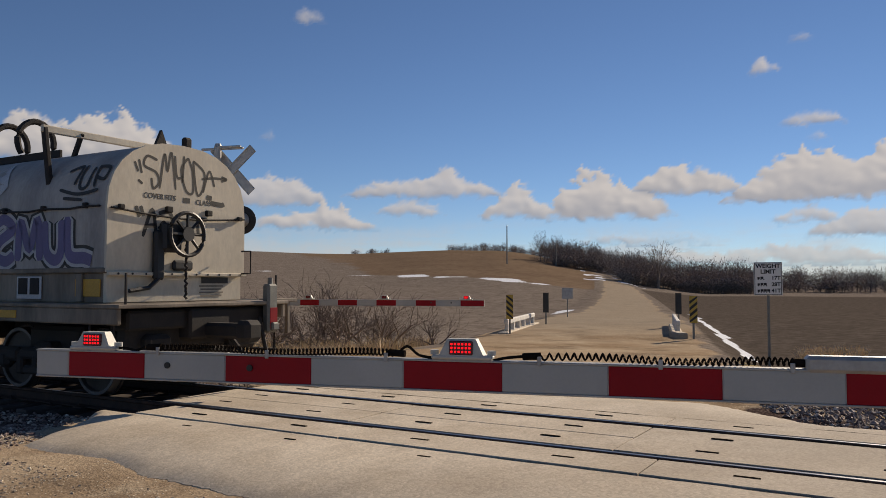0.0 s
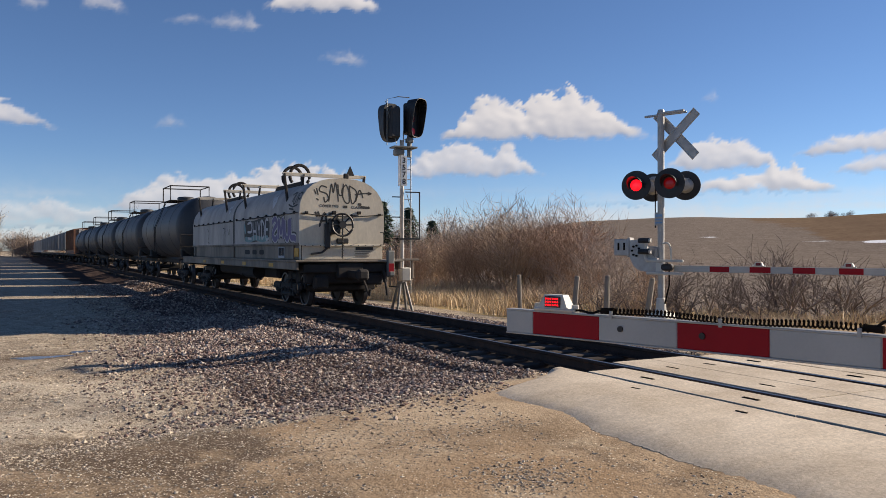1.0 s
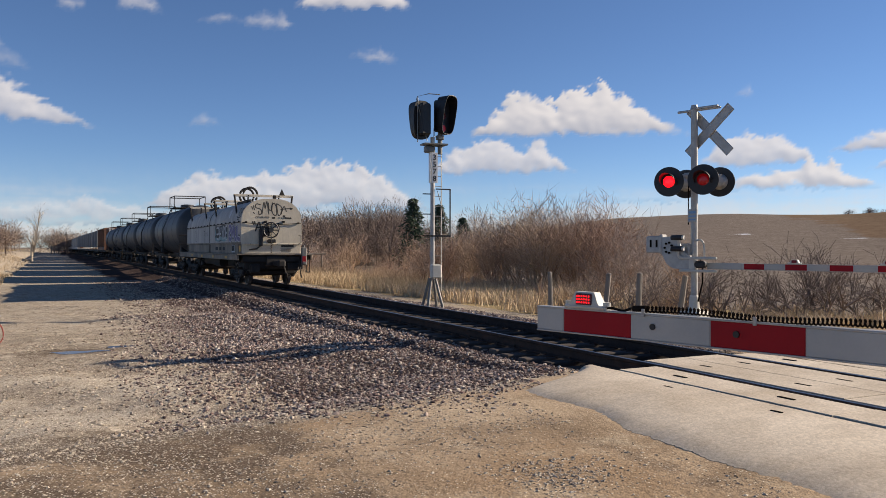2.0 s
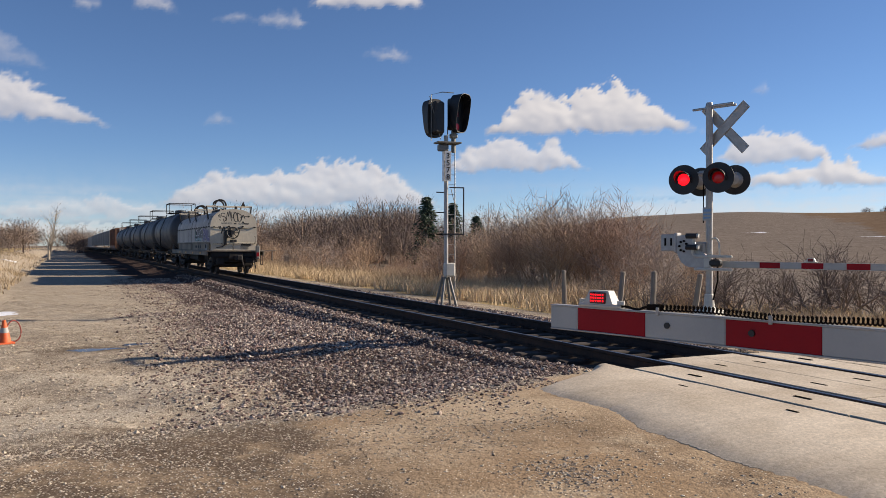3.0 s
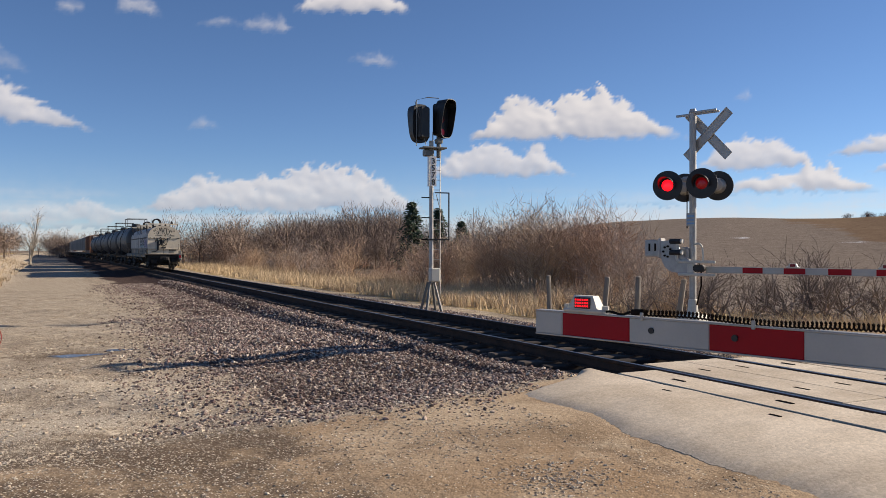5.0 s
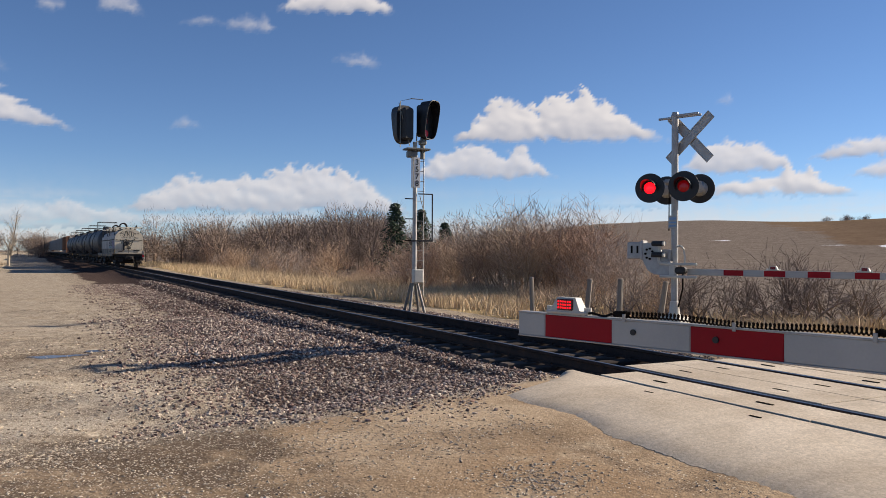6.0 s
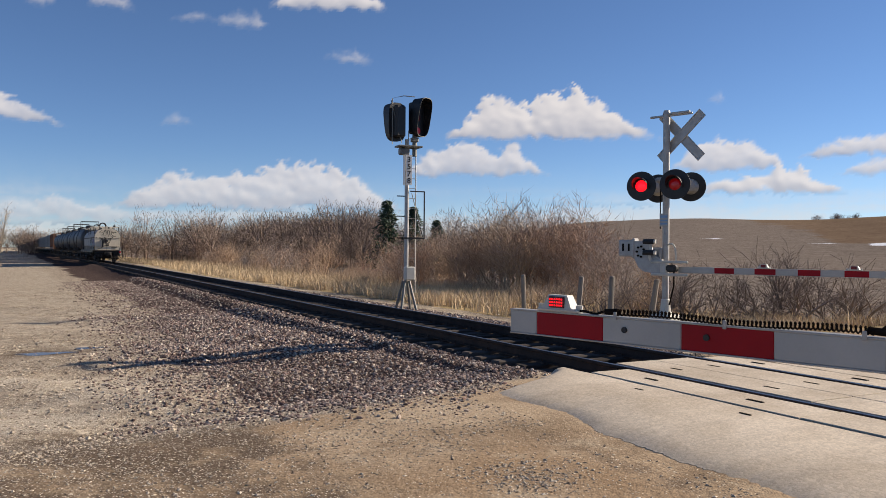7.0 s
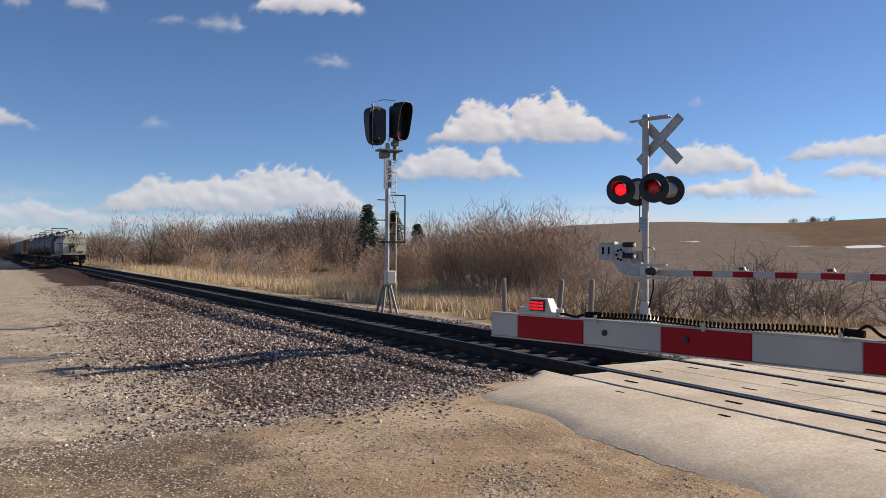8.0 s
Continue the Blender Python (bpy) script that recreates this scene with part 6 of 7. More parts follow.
def round_tree(az, dist, tall, seed, mat, label, rmin=0.0032, twigs=1500):
    x, y = dist * math.sin(radians(az)), dist * math.cos(radians(az))
    tr = thing("round_bare_tree", pose(x, y, float(height(x, y))), label, "tree", "single bare trees")
    vs, fs = crown_tree(seed, rmin, twigs)
    part("crown", G().add([v * tall for v in vs], fs), mat, tr)
    part("trunk", G().tube((0, 0, -0.4), (0, 0, tall * 0.42), tall * 0.024, tall * 0.014, n=9), mat, tr)


round_tree(75.3, 205, 13.2, 23, BARKS[1], "large bare tree with a round crown before the woods")
round_tree(7.85, 125, 8.8, 21, BARKS[2], "tall bare tree standing over the hedge", 0.0026, 1100)
round_tree(28.9, 140, 10.6, 24, BARKS[2], "bare tree with a round crown behind the hedge")
round_tree(80.6, 214, 9.8, 26, BARKS[1], "bare tree standing out of the valley woods")


def woods(name, label, spots, mat, rmin, seed, wide=1.0, twigs=700):
    rnd = random.Random(seed)
    kinds = [crown_tree(seed + k, rmin, twigs) for k in range(6)]
    arrays = [(np.array([tuple(v) for v in vs]), fs) for vs, fs in kinds]
    V, F, n = [], [], 0
    for x, y, tall in spots:
        vs, fs = arrays[rnd.randrange(6)]
        a = rnd.uniform(0, 2 * math.pi)
        ca, sa = math.cos(a), math.sin(a)
        w = tall * wide * rnd.uniform(0.9, 1.25)
        v = np.stack([(vs[:, 0] * ca - vs[:, 1] * sa) * w + x, (vs[:, 0] * sa + vs[:, 1] * ca) * w + y, vs[:, 2] * tall + float(height(x, y)) - 0.1], -1)
        V.append(v)
        F += [tuple(q + n for q in f) for f in fs]
        n += len(vs)
    me = bpy.data.meshes.new(name)
    me.from_pydata(np.concatenate(V).tolist(), [], F)
    me.materials.append(mat)
    tagged(new(name, me), label, "woods", kind="stuff")


def spots_between(rnd, n, az0, az1, d0, d1, h0, h1):
    out = []
    for _ in range(n):
        a, d = radians(rnd.uniform(az0, az1)), rnd.uniform(d0, d1)
        out.append((d * math.sin(a), d * math.cos(a), rnd.uniform(h0, h1)))
    return out


WR = random.Random(77)
woods("hedge_woods", "brown leafless woods behind the hedge", spots_between(WR, 90, 11, 26, 95, 150, 5.5, 8.0) + spots_between(WR, 22, 14.5, 17.5, 105, 135, 7.5, 9.0) + spots_between(WR, 26, 16.5, 20.0, 115, 140, 8.5, 9.8) + spots_between(WR, 30, 20, 24.2, 105, 140, 8.8, 10.6) + spots_between(WR, 8, 9, 12.5, 100, 120, 6.5, 8.2) + spots_between(WR, 50, 25, 37, 95, 150, 5.0, 7.2) + spots_between(WR, 50, 5.0, 12, 120, 210, 4.5, 7.0), BARKS[2], 0.0028, 101, 1.0, 950)
woods("far_woods", "distant brown woods at the end of the track", spots_between(WR, 60, -6, 5, 250, 330, 6.5, 9.0) + spots_between(WR, 14, -6, -2, 130, 160, 4.0, 6.0), BARKS[2], 0.005, 102, 1.0, 900)
woods("valley_woods", "dark leafless woods beyond the road", spots_between(WR, 70, 67.0, 75, 270, 320, 6.5, 11.5) + spots_between(WR, 110, 72.6, 82, 215, 280, 5.0, 11.0) + spots_between(WR, 90, 81, 98, 240, 300, 6.0, 8.6), BARKS[6], 0.0052, 103, 1.0, 750)
woods("valley_thicket", "dark undergrowth along the edge of the valley woods", spots_between(WR, 60, 67.8, 75, 262, 280, 4.0, 5.5) + spots_between(WR, 90, 72.8, 82, 206, 222, 3.4, 5.0) + spots_between(WR, 90, 81, 98, 232, 245, 3.4, 4.6), BARKS[6], 0.012, 113, 1.7, 400)
woods("crest_woods", "tree line on the crest of the hill", spots_between(WR, 70, 60.5, 70, 435, 470, 4.5, 7.5) + spots_between(WR, 16, 53.0, 56.2, 425, 435, 3.0, 4.4), BARKS[6], 0.0065, 104)

# ---- dry grass ----
M_GRASS = island("dry_grass_blades", [(0.56, 0.42, 0.25), (0.7, 0.55, 0.36), (0.44, 0.32, 0.18), (0.76, 0.62, 0.42)], 0.9, 0.0)


def grass(name, label, spots, tall, width, seed, mat=None):
    """Blades, each one a bent pair of narrow faces."""
    rg = np.random.default_rng(seed)
    p = np.array(spots)
    n = len(p)
    z = height(p[:, 0], p[:, 1])
    a, lean = rg.uniform(0, 2 * np.pi, n), rg.normal(0, 0.35, (n, 2))
    h = tall * rg.uniform(0.45, 1.15, n)
    wx, wy = np.cos(a) * width / 2, np.sin(a) * width / 2
    base = np.stack([p[:, 0], p[:, 1], z - 0.03], -1)
    mid = base + np.stack([lean[:, 0] * h * 0.35, lean[:, 1] * h * 0.35, h * 0.6], -1)
    tip = base + np.stack([lean[:, 0] * h, lean[:, 1] * h, h], -1)
    s = np.stack([wx, wy, 0 * wx], -1)
    V = np.stack([base - s, base + s, mid + s * 0.7, mid - s * 0.7, tip], 1).reshape(-1, 3)
    k = np.arange(n) * 5
    F = np.stack([k, k + 1, k + 2, k + 3], -1).tolist() + np.stack([k + 3, k + 2, k + 4], -1).tolist()
    me = bpy.data.meshes.new(name)
    me.from_pydata(V.tolist(), [], F)
    me.materials.append(mat or M_GRASS)
    tagged(new(name, me), label, "grass", kind="stuff")


def grass_spots(seed, n, x0, x1, y0, y1, clump=0.5):
    rg = np.random.default_rng(seed)
    x, y = rg.uniform(x0, x1, n * 3), rg.uniform(y0, y1, n * 3)
    keep = wavy(x, y, 0.9, 3) + 0.8 * wavy(x, y, 3.1, 5) + rg.normal(0, 0.25, n * 3) > 0.12
    off = np.abs(x * C.x + y * C.y - road_centre(x * R.x + y * R.y))
    keep &= (off > 4.6)
    return np.stack([x, y], -1)[keep][:n]


grass("track_grass", "tall dry yellow grass strip along the track", np.concatenate([grass_spots(1, 13000, 12.4, 17.2, 19, 48), grass_spots(2, 12000, 12.4, 18.0, 48, 130), grass_spots(7, 500, 13.5, 19, 9, 20)]), 0.56, 0.022, 5)
grass("field_weeds", "short brown weeds and litter under the low shrubs", np.concatenate([grass_spots(8, 1700, 13, 24, 7, 20), grass_spots(9, 900, 20, 27, 6, 18)]), 0.3, 0.02, 8, island("weed_litter", [(0.34, 0.25, 0.165), (0.46, 0.35, 0.235), (0.24, 0.175, 0.12), (0.56, 0.44, 0.3)], 0.9, 0.0))
grass("field_grass", "dry grass fringe at the edge of the field", np.concatenate([grass_spots(3, 2600, 18, 22.5, 6, 16), grass_spots(6, 1600, 27, 33, 1, 3), grass_spots(10, 2600, 14.5, 19.5, 8, 17)]), 0.42, 0.02, 6)
grass("hedge_undergrowth", "pale dry stalks and brush under the hedge", np.concatenate([grass_spots(12, 6000, 16.4, 20.5, 19, 48), grass_spots(13, 3500, 17.5, 21.5, 48, 110), grass_spots(14, 1500, 15, 19, 17, 24)]), 0.85, 0.02, 9, island("brush_stalks", [(0.42, 0.3, 0.19), (0.56, 0.43, 0.29), (0.3, 0.21, 0.14), (0.62, 0.48, 0.33)], 0.9, 0.0))
grass("bank_grass", "dry yellow grass on the low bank", np.concatenate([grass_spots(4, 4500, -9, -2.1, 22, 60), grass_spots(5, 2600, -9, -2.1, 60, 130)]), 0.3, 0.03, 7, island("brown_weeds", [(0.3, 0.22, 0.13), (0.42, 0.32, 0.19), (0.22, 0.16, 0.1), (0.5, 0.39, 0.24)], 0.9, 0.0))

# ---- loose stones ----
ICO = None


OCTA = (np.array([(1, 0, 0), (-1, 0, 0), (0, 1, 0), (0, -1, 0), (0, 0, 1), (0, 0, -1)], float), np.array([(0, 2, 4), (2, 1, 4), (1, 3, 4), (3, 0, 4), (2, 0, 5), (1, 2, 5), (3, 1, 5), (0, 3, 5)]))


def stones(name, label, xy, size, spread, cols, seed, flat=0.7, small=False):
    global ICO
    if ICO is None:
        bm = bmesh.new()
        bmesh.ops.create_icosphere(bm, subdivisions=1, radius=1.0)
        ICO = (np.array([tuple(v.co) for v in bm.verts]), np.array([[v.index for v in f.verts] for f in bm.faces]))
        bm.free()
    rg = np.random.default_rng(seed)
    n = len(xy)
    base, tri = OCTA if small else ICO
    r = size * np.exp(np.clip(rg.normal(0, spread, n), -1.0, 0.75))
    v = base[None] * (1 + rg.normal(0, 0.2, (n, len(base), 1))) * (rg.uniform(0.65, 1.25, (n, 1, 3)) * np.array([1, 1, flat])) * r[:, None, None]
    a = rg.uniform(0, 2 * np.pi, n)
    ca, sa = np.cos(a)[:, None], np.sin(a)[:, None]
    x, y = v[..., 0] * ca - v[..., 1] * sa, v[..., 0] * sa + v[..., 1] * ca
    z = v[..., 2] + (height(xy[:, 0], xy[:, 1]) + r * flat * 0.35)[:, None]
    V = np.stack([x + xy[:, :1], y + xy[:, 1:2], z], -1).reshape(-1, 3)
    F = (tri[None] + (np.arange(n) * len(base))[:, None, None]).reshape(-1, 3)
    me = bpy.data.meshes.new(name)
    me.from_pydata(V.tolist(), [], F.tolist())
    me.materials.append(island(name + "_stone", cols, 0.9, 0.3))
    tagged(new(name, me), label, "gravel", kind="stuff")


def scatter(seed, n, x0, x1, y0, y1, keep):
    rg = np.random.default_rng(seed)
    x, y = rg.uniform(x0, x1, n), rg.uniform(y0, y1, n)
    ok = keep(x, y, rg.uniform(0, 1, n))
    across = x * C.x + y * C.y
    ok &= ~((across > -6.4) & (x > 4.3 + 0.9 * smooth_step(7.2, 7.7, y)) & (x < 11.5 - 2.0 * smooth_step(2.0, 0.6, y)) & (y < 8.1)) & ~((np.abs(x - track_x(y)) < 0.95) & (np.abs(x - track_x(y)) > 0.6))
    return np.stack([x, y], -1)[ok]


def in_ballast(x, y, u):
    e = ballast_edge(x, y)
    return (smooth_step(e - 2.6, e + 0.9, x) > u) & (x < 11.0) & ((np.abs(x - track_x(y)) > 1.35) | (u < 0.25)) & ((x * C.x + y * C.y < -6.3 + 1.5 * u * u) | (x > 9.5))


BALLAST = [(0.055, 0.036, 0.032), (0.17, 0.115, 0.096), (0.32, 0.25, 0.21), (0.08, 0.053, 0.047), (0.24, 0.152, 0.125), (0.6, 0.52, 0.42), (0.12, 0.08, 0.069), (0.52, 0.435, 0.355)]
stones("ballast_stones", "crushed purple-grey ballast stones beside the track", scatter(1, 44000, 0.8, 11.0, 5.0, 13.5, in_ballast), 0.0145, 0.45, BALLAST, 41)
stones("far_ballast_stones", "crushed purple-grey ballast stones further along the track", np.concatenate([scatter(6, 42000, 0.8, 11.0, 13.5, 24, in_ballast), scatter(2, 30000, 1.8, 11.0, 24, 50, in_ballast)]), 0.023, 0.42, BALLAST, 44, 0.7, True)
stones("far_lot_gravel", "coarse pale gravel on the far part of the lot", scatter(7, 20000, -1.8, 3.8, 14, 42, lambda x, y, u: wavy(x, y, 1.7, 4) + 0.5 * wavy(x, y, 0.6, 1) + 0.3 > u * 1.3), 0.014, 0.45, [(0.36, 0.285, 0.2), (0.5, 0.42, 0.31), (0.2, 0.145, 0.1), (0.6, 0.52, 0.41), (0.16, 0.12, 0.09)], 45, 0.6, True)
stones("coarse_lot_gravel", "coarse pale gravel and clods on the lot", scatter(9, 16000, -4.5, 2.6, 7, 18, lambda x, y, u: 0.6 * wavy(x, y, 1.6, 2) + 0.4 * wavy(x, y, 0.6, 6) + 0.4 > u * 1.3), 0.0155, 0.45, [(0.46, 0.37, 0.265), (0.62, 0.53, 0.4), (0.2, 0.145, 0.1), (0.72, 0.63, 0.5), (0.11, 0.08, 0.06)], 46, 0.55, True)
stones("lot_gravel", "pale crushed limestone gravel scattered on the lot", np.concatenate([
    scatter(3, 100000, -3.5, 4.5, 3.6, 15, lambda x, y, u: (0.6 * wavy(x, y, 1.3, 4) + 0.35 * wavy(x, y, 0.5, 1) + 0.55 > u * 1.25) & ((x * C.x + y * C.y < -4.6 + 0.8 * wavy(x, y, 1.1, 7)) | (u < 0.05))),
    scatter(4, 16000, 0.5, 4.6, 1.8, 6.5, lambda x, y, u: (wavy(x, y, 0.9, 5) > 0.15 + u * 0.8) | (u < 0.02)), scatter(11, 3000, 3.2, 5.2, 13.4, 16.0, lambda x, y, u: 0.8 * np.exp(-((x - 4.2) / 0.45) ** 2 - ((y - 14.7) / 0.7) ** 2) > u), scatter(12, 5200, 3.0, 5.0, 6.3, 8.0, lambda x, y, u: 0.8 * np.exp(-((y - 7.2 - 0.12 * x) / 0.5) ** 2) + 0.3 * wavy(x, y, 0.4, 2) > u), scatter(8, 2600, 2.7, 3.7, 4.1, 5.1, lambda x, y, u: np.exp(-((x - 3.2) / 0.35) ** 2 - ((y - 4.6) / 0.35) ** 2) > u)]), 0.0078, 0.5, [(0.46, 0.37, 0.265), (0.62, 0.53, 0.4), (0.22, 0.16, 0.11), (0.72, 0.63, 0.5), (0.12, 0.085, 0.06), (0.52, 0.43, 0.31)], 42, 0.42, True)
stones("road_gravel", "dark gravel spilled beside the crossing", scatter(5, 9000, 9.2, 14, -7, 1.9, lambda x, y, u: (x * C.x + y * C.y > 0.9 + 0.8 * u)), 0.028, 0.35, BALLAST, 43, 0.7, True)

# ---- clouds on a far backdrop of sky ----
# azimuth from, to, base height (degrees), density, then heights of the top along the cloud
CLOUDS_TRACK = [
    (28.4, 43.2, 8.1, 1.0, 0.8, 2.9, 2.4, 3.0, 3.5, 2.0, 0.6), (26.0, 36.1, 5.5, 0.85, 1.4, 1.9, 2.6, 1.5, 2.3, 0.6), (5.8, 25.2, 2.9, 0.82, 0.9, 2.4, 2.0, 2.6, 3.2, 3.3, 2.8, 0.9),
    (-5.5, 2.8, 8.2, 0.85, 2.3, 2.6, 2.5, 1.6, 0.9, 0.3), (-9.0, -1.0, 11.6, 0.3, 3.0, 3.4, 2.2, 0.8), (8.4, 10.9, 8.5, 0.45, 0.4, 0.7, 0.4), (19.6, 23.6, 13.4, 0.45, 0.3, 0.7, 0.9, 0.3),
    (9.3, 15.9, 15.4, 0.5, 0.4, 0.6, 0.4, 0.8, 0.9), (16.3, 24.4, 16.8, 0.95, 1.0, 1.5, 1.7, 1.6, 0.8), (3.8, 7.0, 15.8, 0.5, 0.8, 1.2, 0.8), (0.6, 2.4, 15.4, 0.5, 0.7, 0.9, 0.6), (-4.5, 9.0, 1.7, 0.6, 1.0, 1.5, 1.8, 1.5, 0.7)]
CLOUDS_FIELD = [
    (44.4, 51.9, 5.7, 0.9, 0.7, 1.9, 2.1, 1.7, 1.9, 0.8), (45.8, 55.2, 4.0, 0.95, 0.4, 1.0, 1.3, 2.0, 1.8, 0.6), (53.0, 64.6, 6.4, 0.9, 0.5, 1.1, 1.1, 1.6, 2.0, 1.3, 0.5), (55.0, 60.5, 5.0, 0.85, 0.7, 1.3, 0.8),
    (62.2, 68.6, 4.8, 0.95, 0.5, 1.5, 2.7, 1.8, 0.8), (46.8, 48.2, 10.4, 0.35, 0.5, 0.7), (49.0, 51.6, 18.4, 0.6, 0.5, 0.9, 0.5), (33.5, 44.0, 3.4, 0.35, 0.5, 0.7, 0.4)]
CLOUDS_ROAD = [
    (67.8, 77.0, 4.7, 1.0, 2.0, 3.6, 3.1, 2.2, 1.7, 0.6), (73.2, 81.0, 6.3, 1.0, 0.9, 2.2, 2.2, 1.5, 1.0), (79.6, 94.0, 5.6, 1.0, 0.8, 2.3, 3.5, 3.3, 2.6, 3.6, 3.4, 1.5),
    (81.2, 83.5, 14.1, 0.8, 0.6, 1.2, 0.7), (83.7, 85.4, 16.0, 0.6, 0.4, 0.5), (83.4, 87.4, 10.6, 0.8, 0.5, 0.9, 0.6), (84.6, 86.4, 9.5, 0.7, 0.4, 0.6), (82.6, 87.0, 4.2, 0.85, 0.6, 1.2, 0.8), (84.6, 91.0, 3.2, 0.9, 0.8, 1.8, 1.6),
    (68.5, 78.8, 2.9, 0.7, 0.4, 0.8, 0.5, 0.7), (72.0, 90.0, 1.4, 0.8, 0.7, 1.2, 1.0, 1.4, 1.2, 1.0)]


def lattice(x, y, seed):
    """Smooth value noise between 0 and 1."""
    rg = np.random.default_rng(seed)
    tab = rg.random((256, 256))
    i, j = np.floor(x).astype(int), np.floor(y).astype(int)
    u, v = x - i, y - j
    u, v = u * u * (3 - 2 * u), v * v * (3 - 2 * v)
    a, b, c, d = tab[i % 256, j % 256], tab[(i + 1) % 256, j % 256], tab[i % 256, (j + 1) % 256], tab[(i + 1) % 256, (j + 1) % 256]
    return (a * (1 - u) + b * u) * (1 - v) + (c * (1 - u) + d * u) * v


def fbm(x, y, seed, octaves=5):
    out, amp, tot = 0.0, 1.0, 0.0
    for k in range(octaves):
        out = out + amp * lattice(x * 2.03 ** k, y * 2.03 ** k, seed + k)
        tot += amp
        amp *= 0.52
    return out / tot


def build_clouds():
    """Heaped clouds with billowing tops and level bases; the sheet keeps how thick they are and how far their billows face the sun."""
    rad, az, el = 4300.0, np.arange(-22, 106, 0.155), np.arange(-0.6, 23.5, 0.13)
    A, E = np.meshgrid(az, el)
    wa = A + 0.9 * (fbm(A * 0.7, E * 1.0, 11) - 0.5) + 0.25 * (fbm(A * 2.6, E * 3.4, 31, 4) - 0.5)
    we = E + 0.5 * (fbm(A * 0.8, E * 1.1, 21) - 0.5) + 0.2 * (fbm(A * 2.6, E * 3.4, 41, 4) - 0.5)
    puffs = 1 - np.abs(2 * fbm(wa * 0.75, we * 1.0, 71, 5) - 1) * 2.2
    small = 1 - np.abs(2 * fbm(wa * 2.1, we * 2.7, 81, 4) - 1) * 2.2
    thick, relief, low = np.zeros_like(A), np.zeros_like(A), np.ones_like(A)
    for a0, a1, base, dens, *tops in CLOUDS_TRACK + CLOUDS_FIELD + CLOUDS_ROAD:
        box = (A > a0 - 1.5) & (A < a1 + 1.5) & (E > base - 1.2) & (E < base + max(tops) * 1.5 + 0.8)
        u, v = (wa[box] - a0) / (a1 - a0), we[box] - base
        k = len(tops)
        top = np.interp(u, np.concatenate([[-0.06], (np.arange(k) + 0.5) / k, [1.06]]), [-0.3] + list(tops) + [-0.3])
        top = top * (0.8 + 0.3 * puffs[box]) + 0.12 * small[box] - 0.02
        depth = top - v
        soft = 0.32 + 0.9 * (1 - dens)
        cover = smooth_step(-0.05, soft, depth) * smooth_step(-0.25, 0.3, v + 0.35 * (puffs[box] - 0.5)) * dens
        better = cover > thick[box]
        round_up = np.sqrt(np.clip(depth, 0, 1.6)) * 0.9 + 0.5 * puffs[box] + 0.07 * small[box]
        relief[box] = np.where(better, round_up, relief[box])
        low[box] = np.where(better, np.clip(v / np.maximum(np.maximum(top, max(tops) * 0.55), 0.3), 0, 1), low[box])
        thick[box] = np.maximum(thick[box], cover)
    down, across = np.gradient(relief, 0.13, 0.155)
    for _ in range(3):
        down[1:-1, 1:-1] = (down[1:-1, 1:-1] * 2 + down[:-2, 1:-1] + down[2:, 1:-1] + down[1:-1, :-2] + down[1:-1, 2:]) / 6
        across[1:-1, 1:-1] = (across[1:-1, 1:-1] * 2 + across[:-2, 1:-1] + across[2:, 1:-1] + across[1:-1, :-2] + across[1:-1, 2:]) / 6
    lit = 0.8 - 0.14 * np.clip(across, -2, 2) - 0.14 * np.clip(down, -2, 2) - 0.42 * (1 - smooth_step(0.0, 0.65, low))
    veil = 0.5 * smooth_step(0.42, 0.72, fbm(A * 0.12, E * 0.9, 61, 5)) * smooth_step(5.0, 1.8, E) + 0.14 * smooth_step(7.0, 0.5, E)
    alpha = np.maximum(thick, veil)
    shade = np.where(thick > 0.04, np.clip(lit, 0, 1), 0.85)
    n, m = len(az), len(el)
    V = np.stack([rad * np.sin(np.radians(A)), rad * np.cos(np.radians(A)), rad * np.tan(np.radians(E)) + 1.5], -1).reshape(-1, 3)
    i, j = np.meshgrid(np.arange(m - 1), np.arange(n - 1), indexing="ij")
    F = np.stack([i * n + j, i * n + j + 1, (i + 1) * n + j + 1, (i + 1) * n + j], -1).reshape(-1, 4)
    me = bpy.data.meshes.new("cloud_backdrop")
    me.from_pydata(V.tolist(), [], F.tolist())
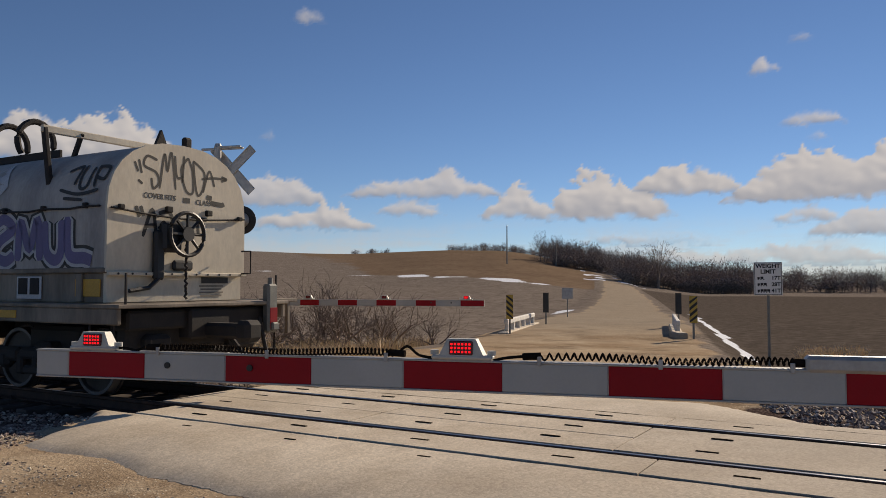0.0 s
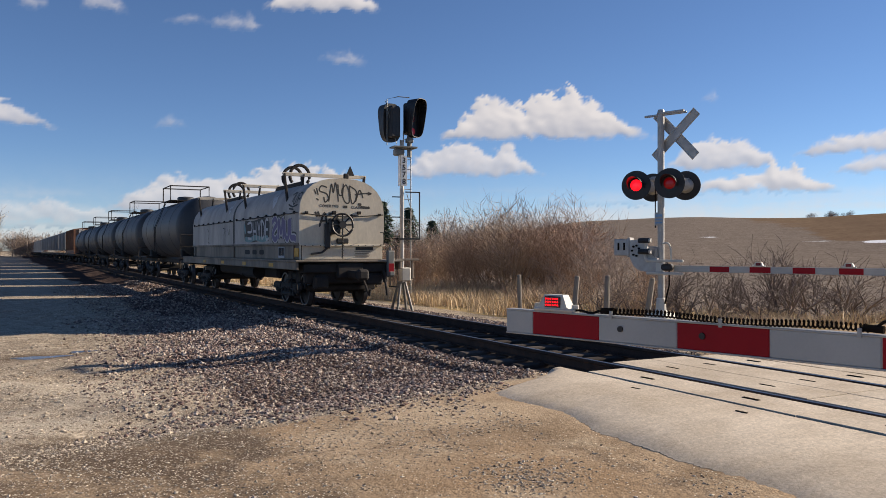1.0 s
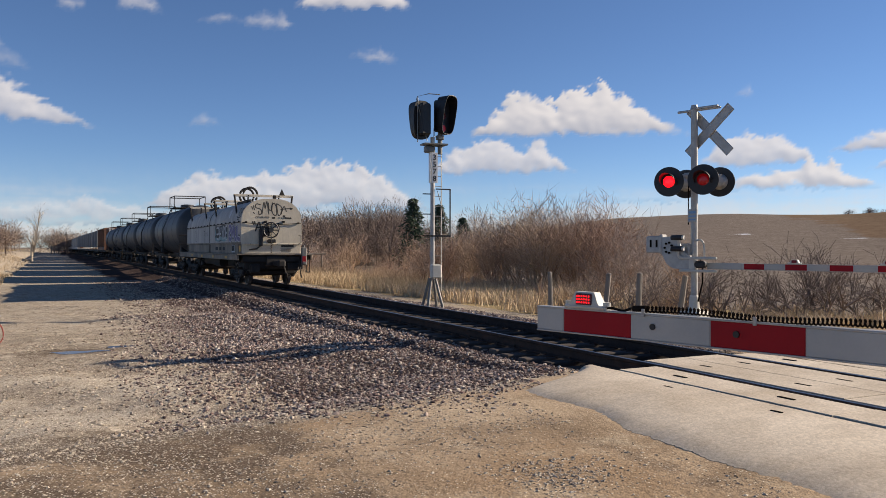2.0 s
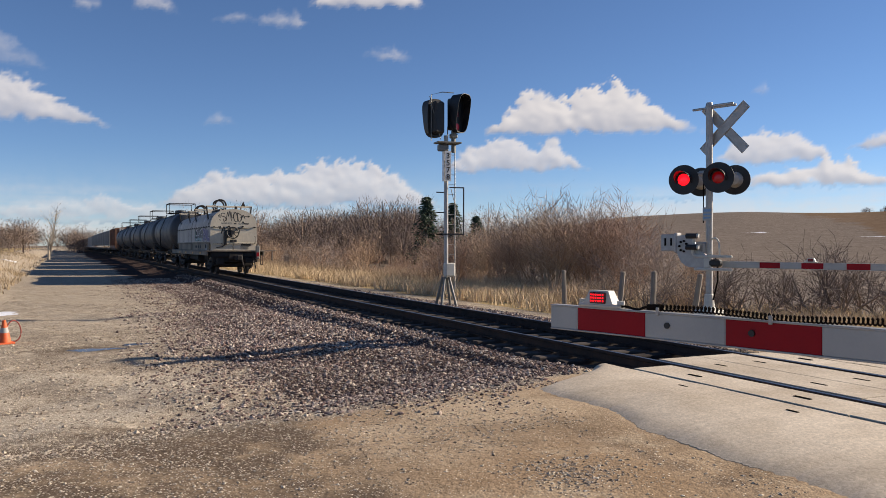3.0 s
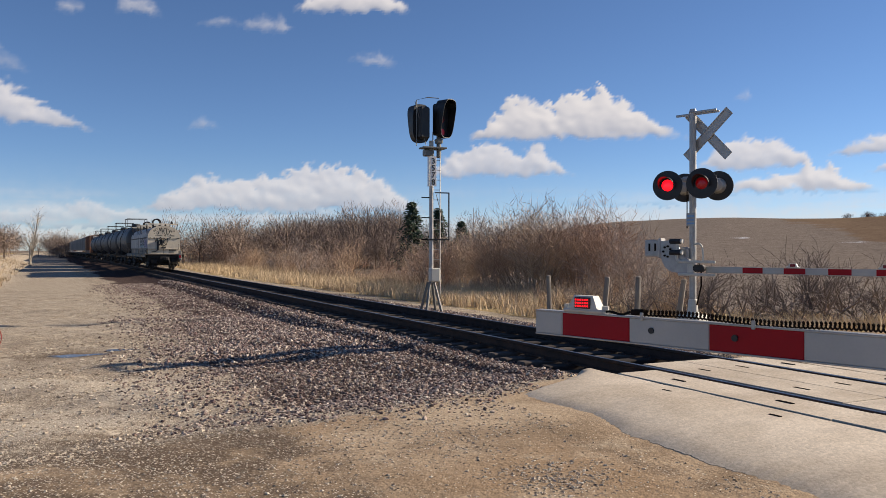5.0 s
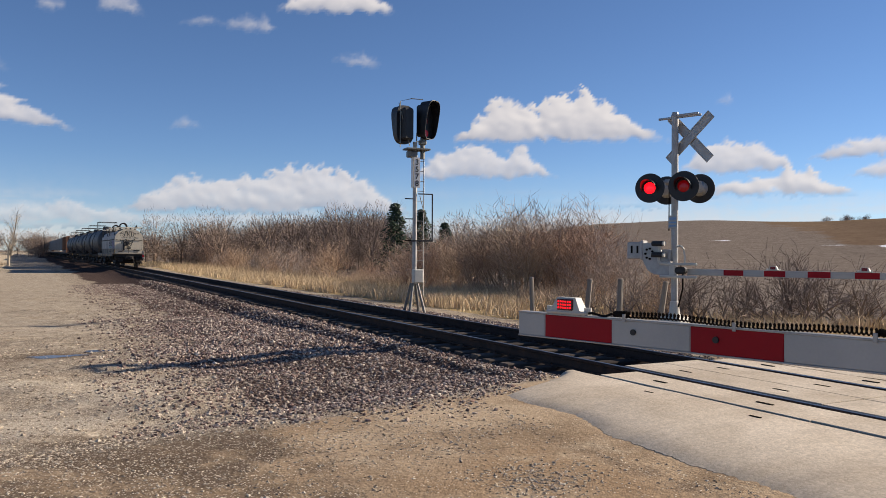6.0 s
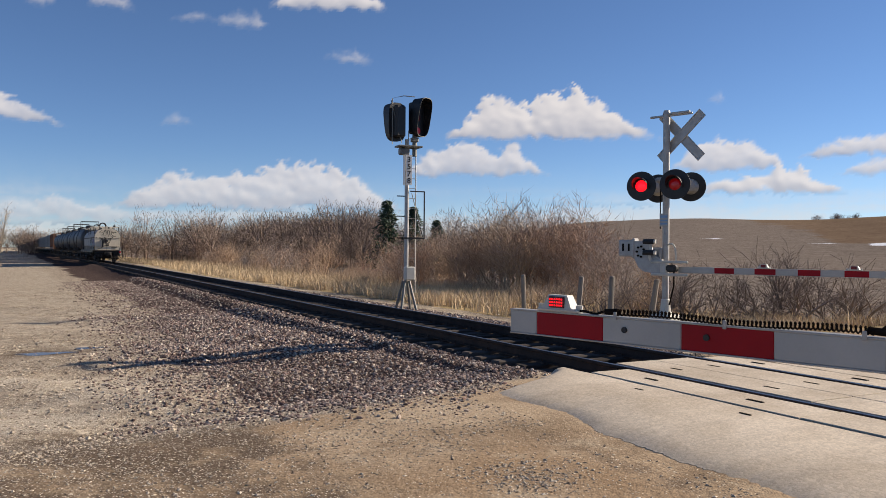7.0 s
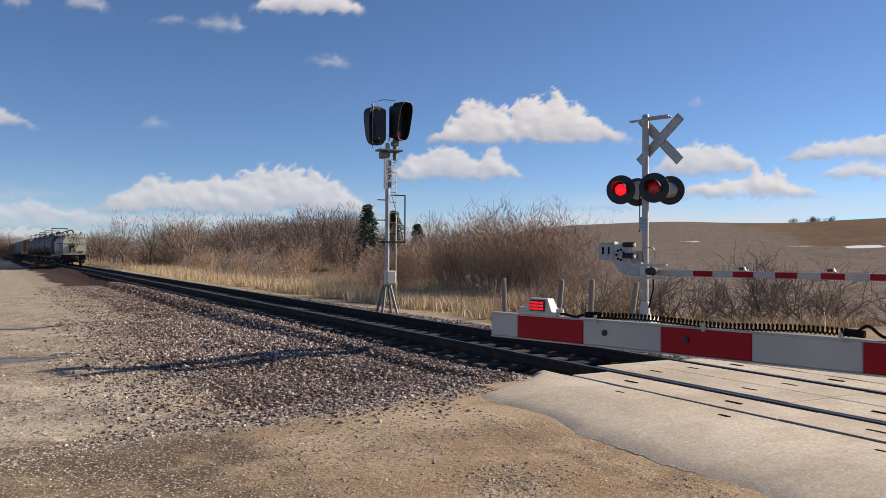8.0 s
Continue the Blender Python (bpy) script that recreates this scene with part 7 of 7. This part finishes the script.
    for name, val in (("thick", alpha), ("lit", shade)):
        at = me.attributes.new(name, "FLOAT", "POINT")
        at.data.foreach_set("value", val.astype(np.float32).ravel())
    mt, t, b = nodes_of("clouds")
    t.nodes.remove(b)

    def read(name):
        a = t.nodes.new("ShaderNodeAttribute")
        a.attribute_name = name
        return a.outputs["Fac"]

    em = t.nodes.new("ShaderNodeEmission")
    t.links.new(mixc(t, read("lit"), (0.36, 0.4, 0.49), (0.86, 0.83, 0.80)), em.inputs["Color"])
    em.inputs["Strength"].default_value = 0.6
    tr = t.nodes.new("ShaderNodeBsdfTransparent")
    mx = t.nodes.new("ShaderNodeMixShader")
    co = t.nodes.new("ShaderNodeTexCoord").outputs["Object"]
    wisps = math_node(t, "MULTIPLY", math_node(t, "SUBTRACT", noise_tex(t, co, 0.018, 4, 0.55), 0.5), 1.1)
    body = read("thick")
    frayed = math_node(t, "MULTIPLY", wisps, math_node(t, "MULTIPLY", body, math_node(t, "SUBTRACT", 1.0, body)))
    t.links.new(math_node(t, "MULTIPLY", math_node(t, "ADD", body, math_node(t, "MULTIPLY", frayed, 1.8), True), 0.96), mx.inputs[0])
    t.links.new(tr.outputs[0], mx.inputs[1])
    t.links.new(em.outputs[0], mx.inputs[2])
    t.links.new(mx.outputs[0], t.nodes["Material Output"].inputs["Surface"])
    me.materials.append(mt)
    tagged(new("cloud_backdrop", me), "white fair-weather clouds low over the horizon", "clouds", kind="structure")


build_clouds()


# ---- motion ----
PLACE = [(0.0, 8.5), (0.5, 14.04), (1.0, 19.56), (1.5, 25.05), (2.5, 36.1), (3.5, 47.25), (4.5, 58.4), (5.5, 69.5), (6.5, 80.45), (7.25, 88.6), (8.0, 96.6)]


def motions():
    for car, shift in TRAIN:
        walk(car, [(t, on_track(y + shift, ahead=13.0)) for t, y in PLACE])
    ts, ys = [p[0] for p in PLACE], [p[1] for p in PLACE]
    for ax, y, turning in WHEELSETS:
        if turning:
            walk(ax, [(k / 30, pose(0, y, 0.43, -math.degrees((np.interp(k / 30, ts, ys) - ys[0]) / 0.43) % 360, 0, 0)) for k in range(241)])


motions()
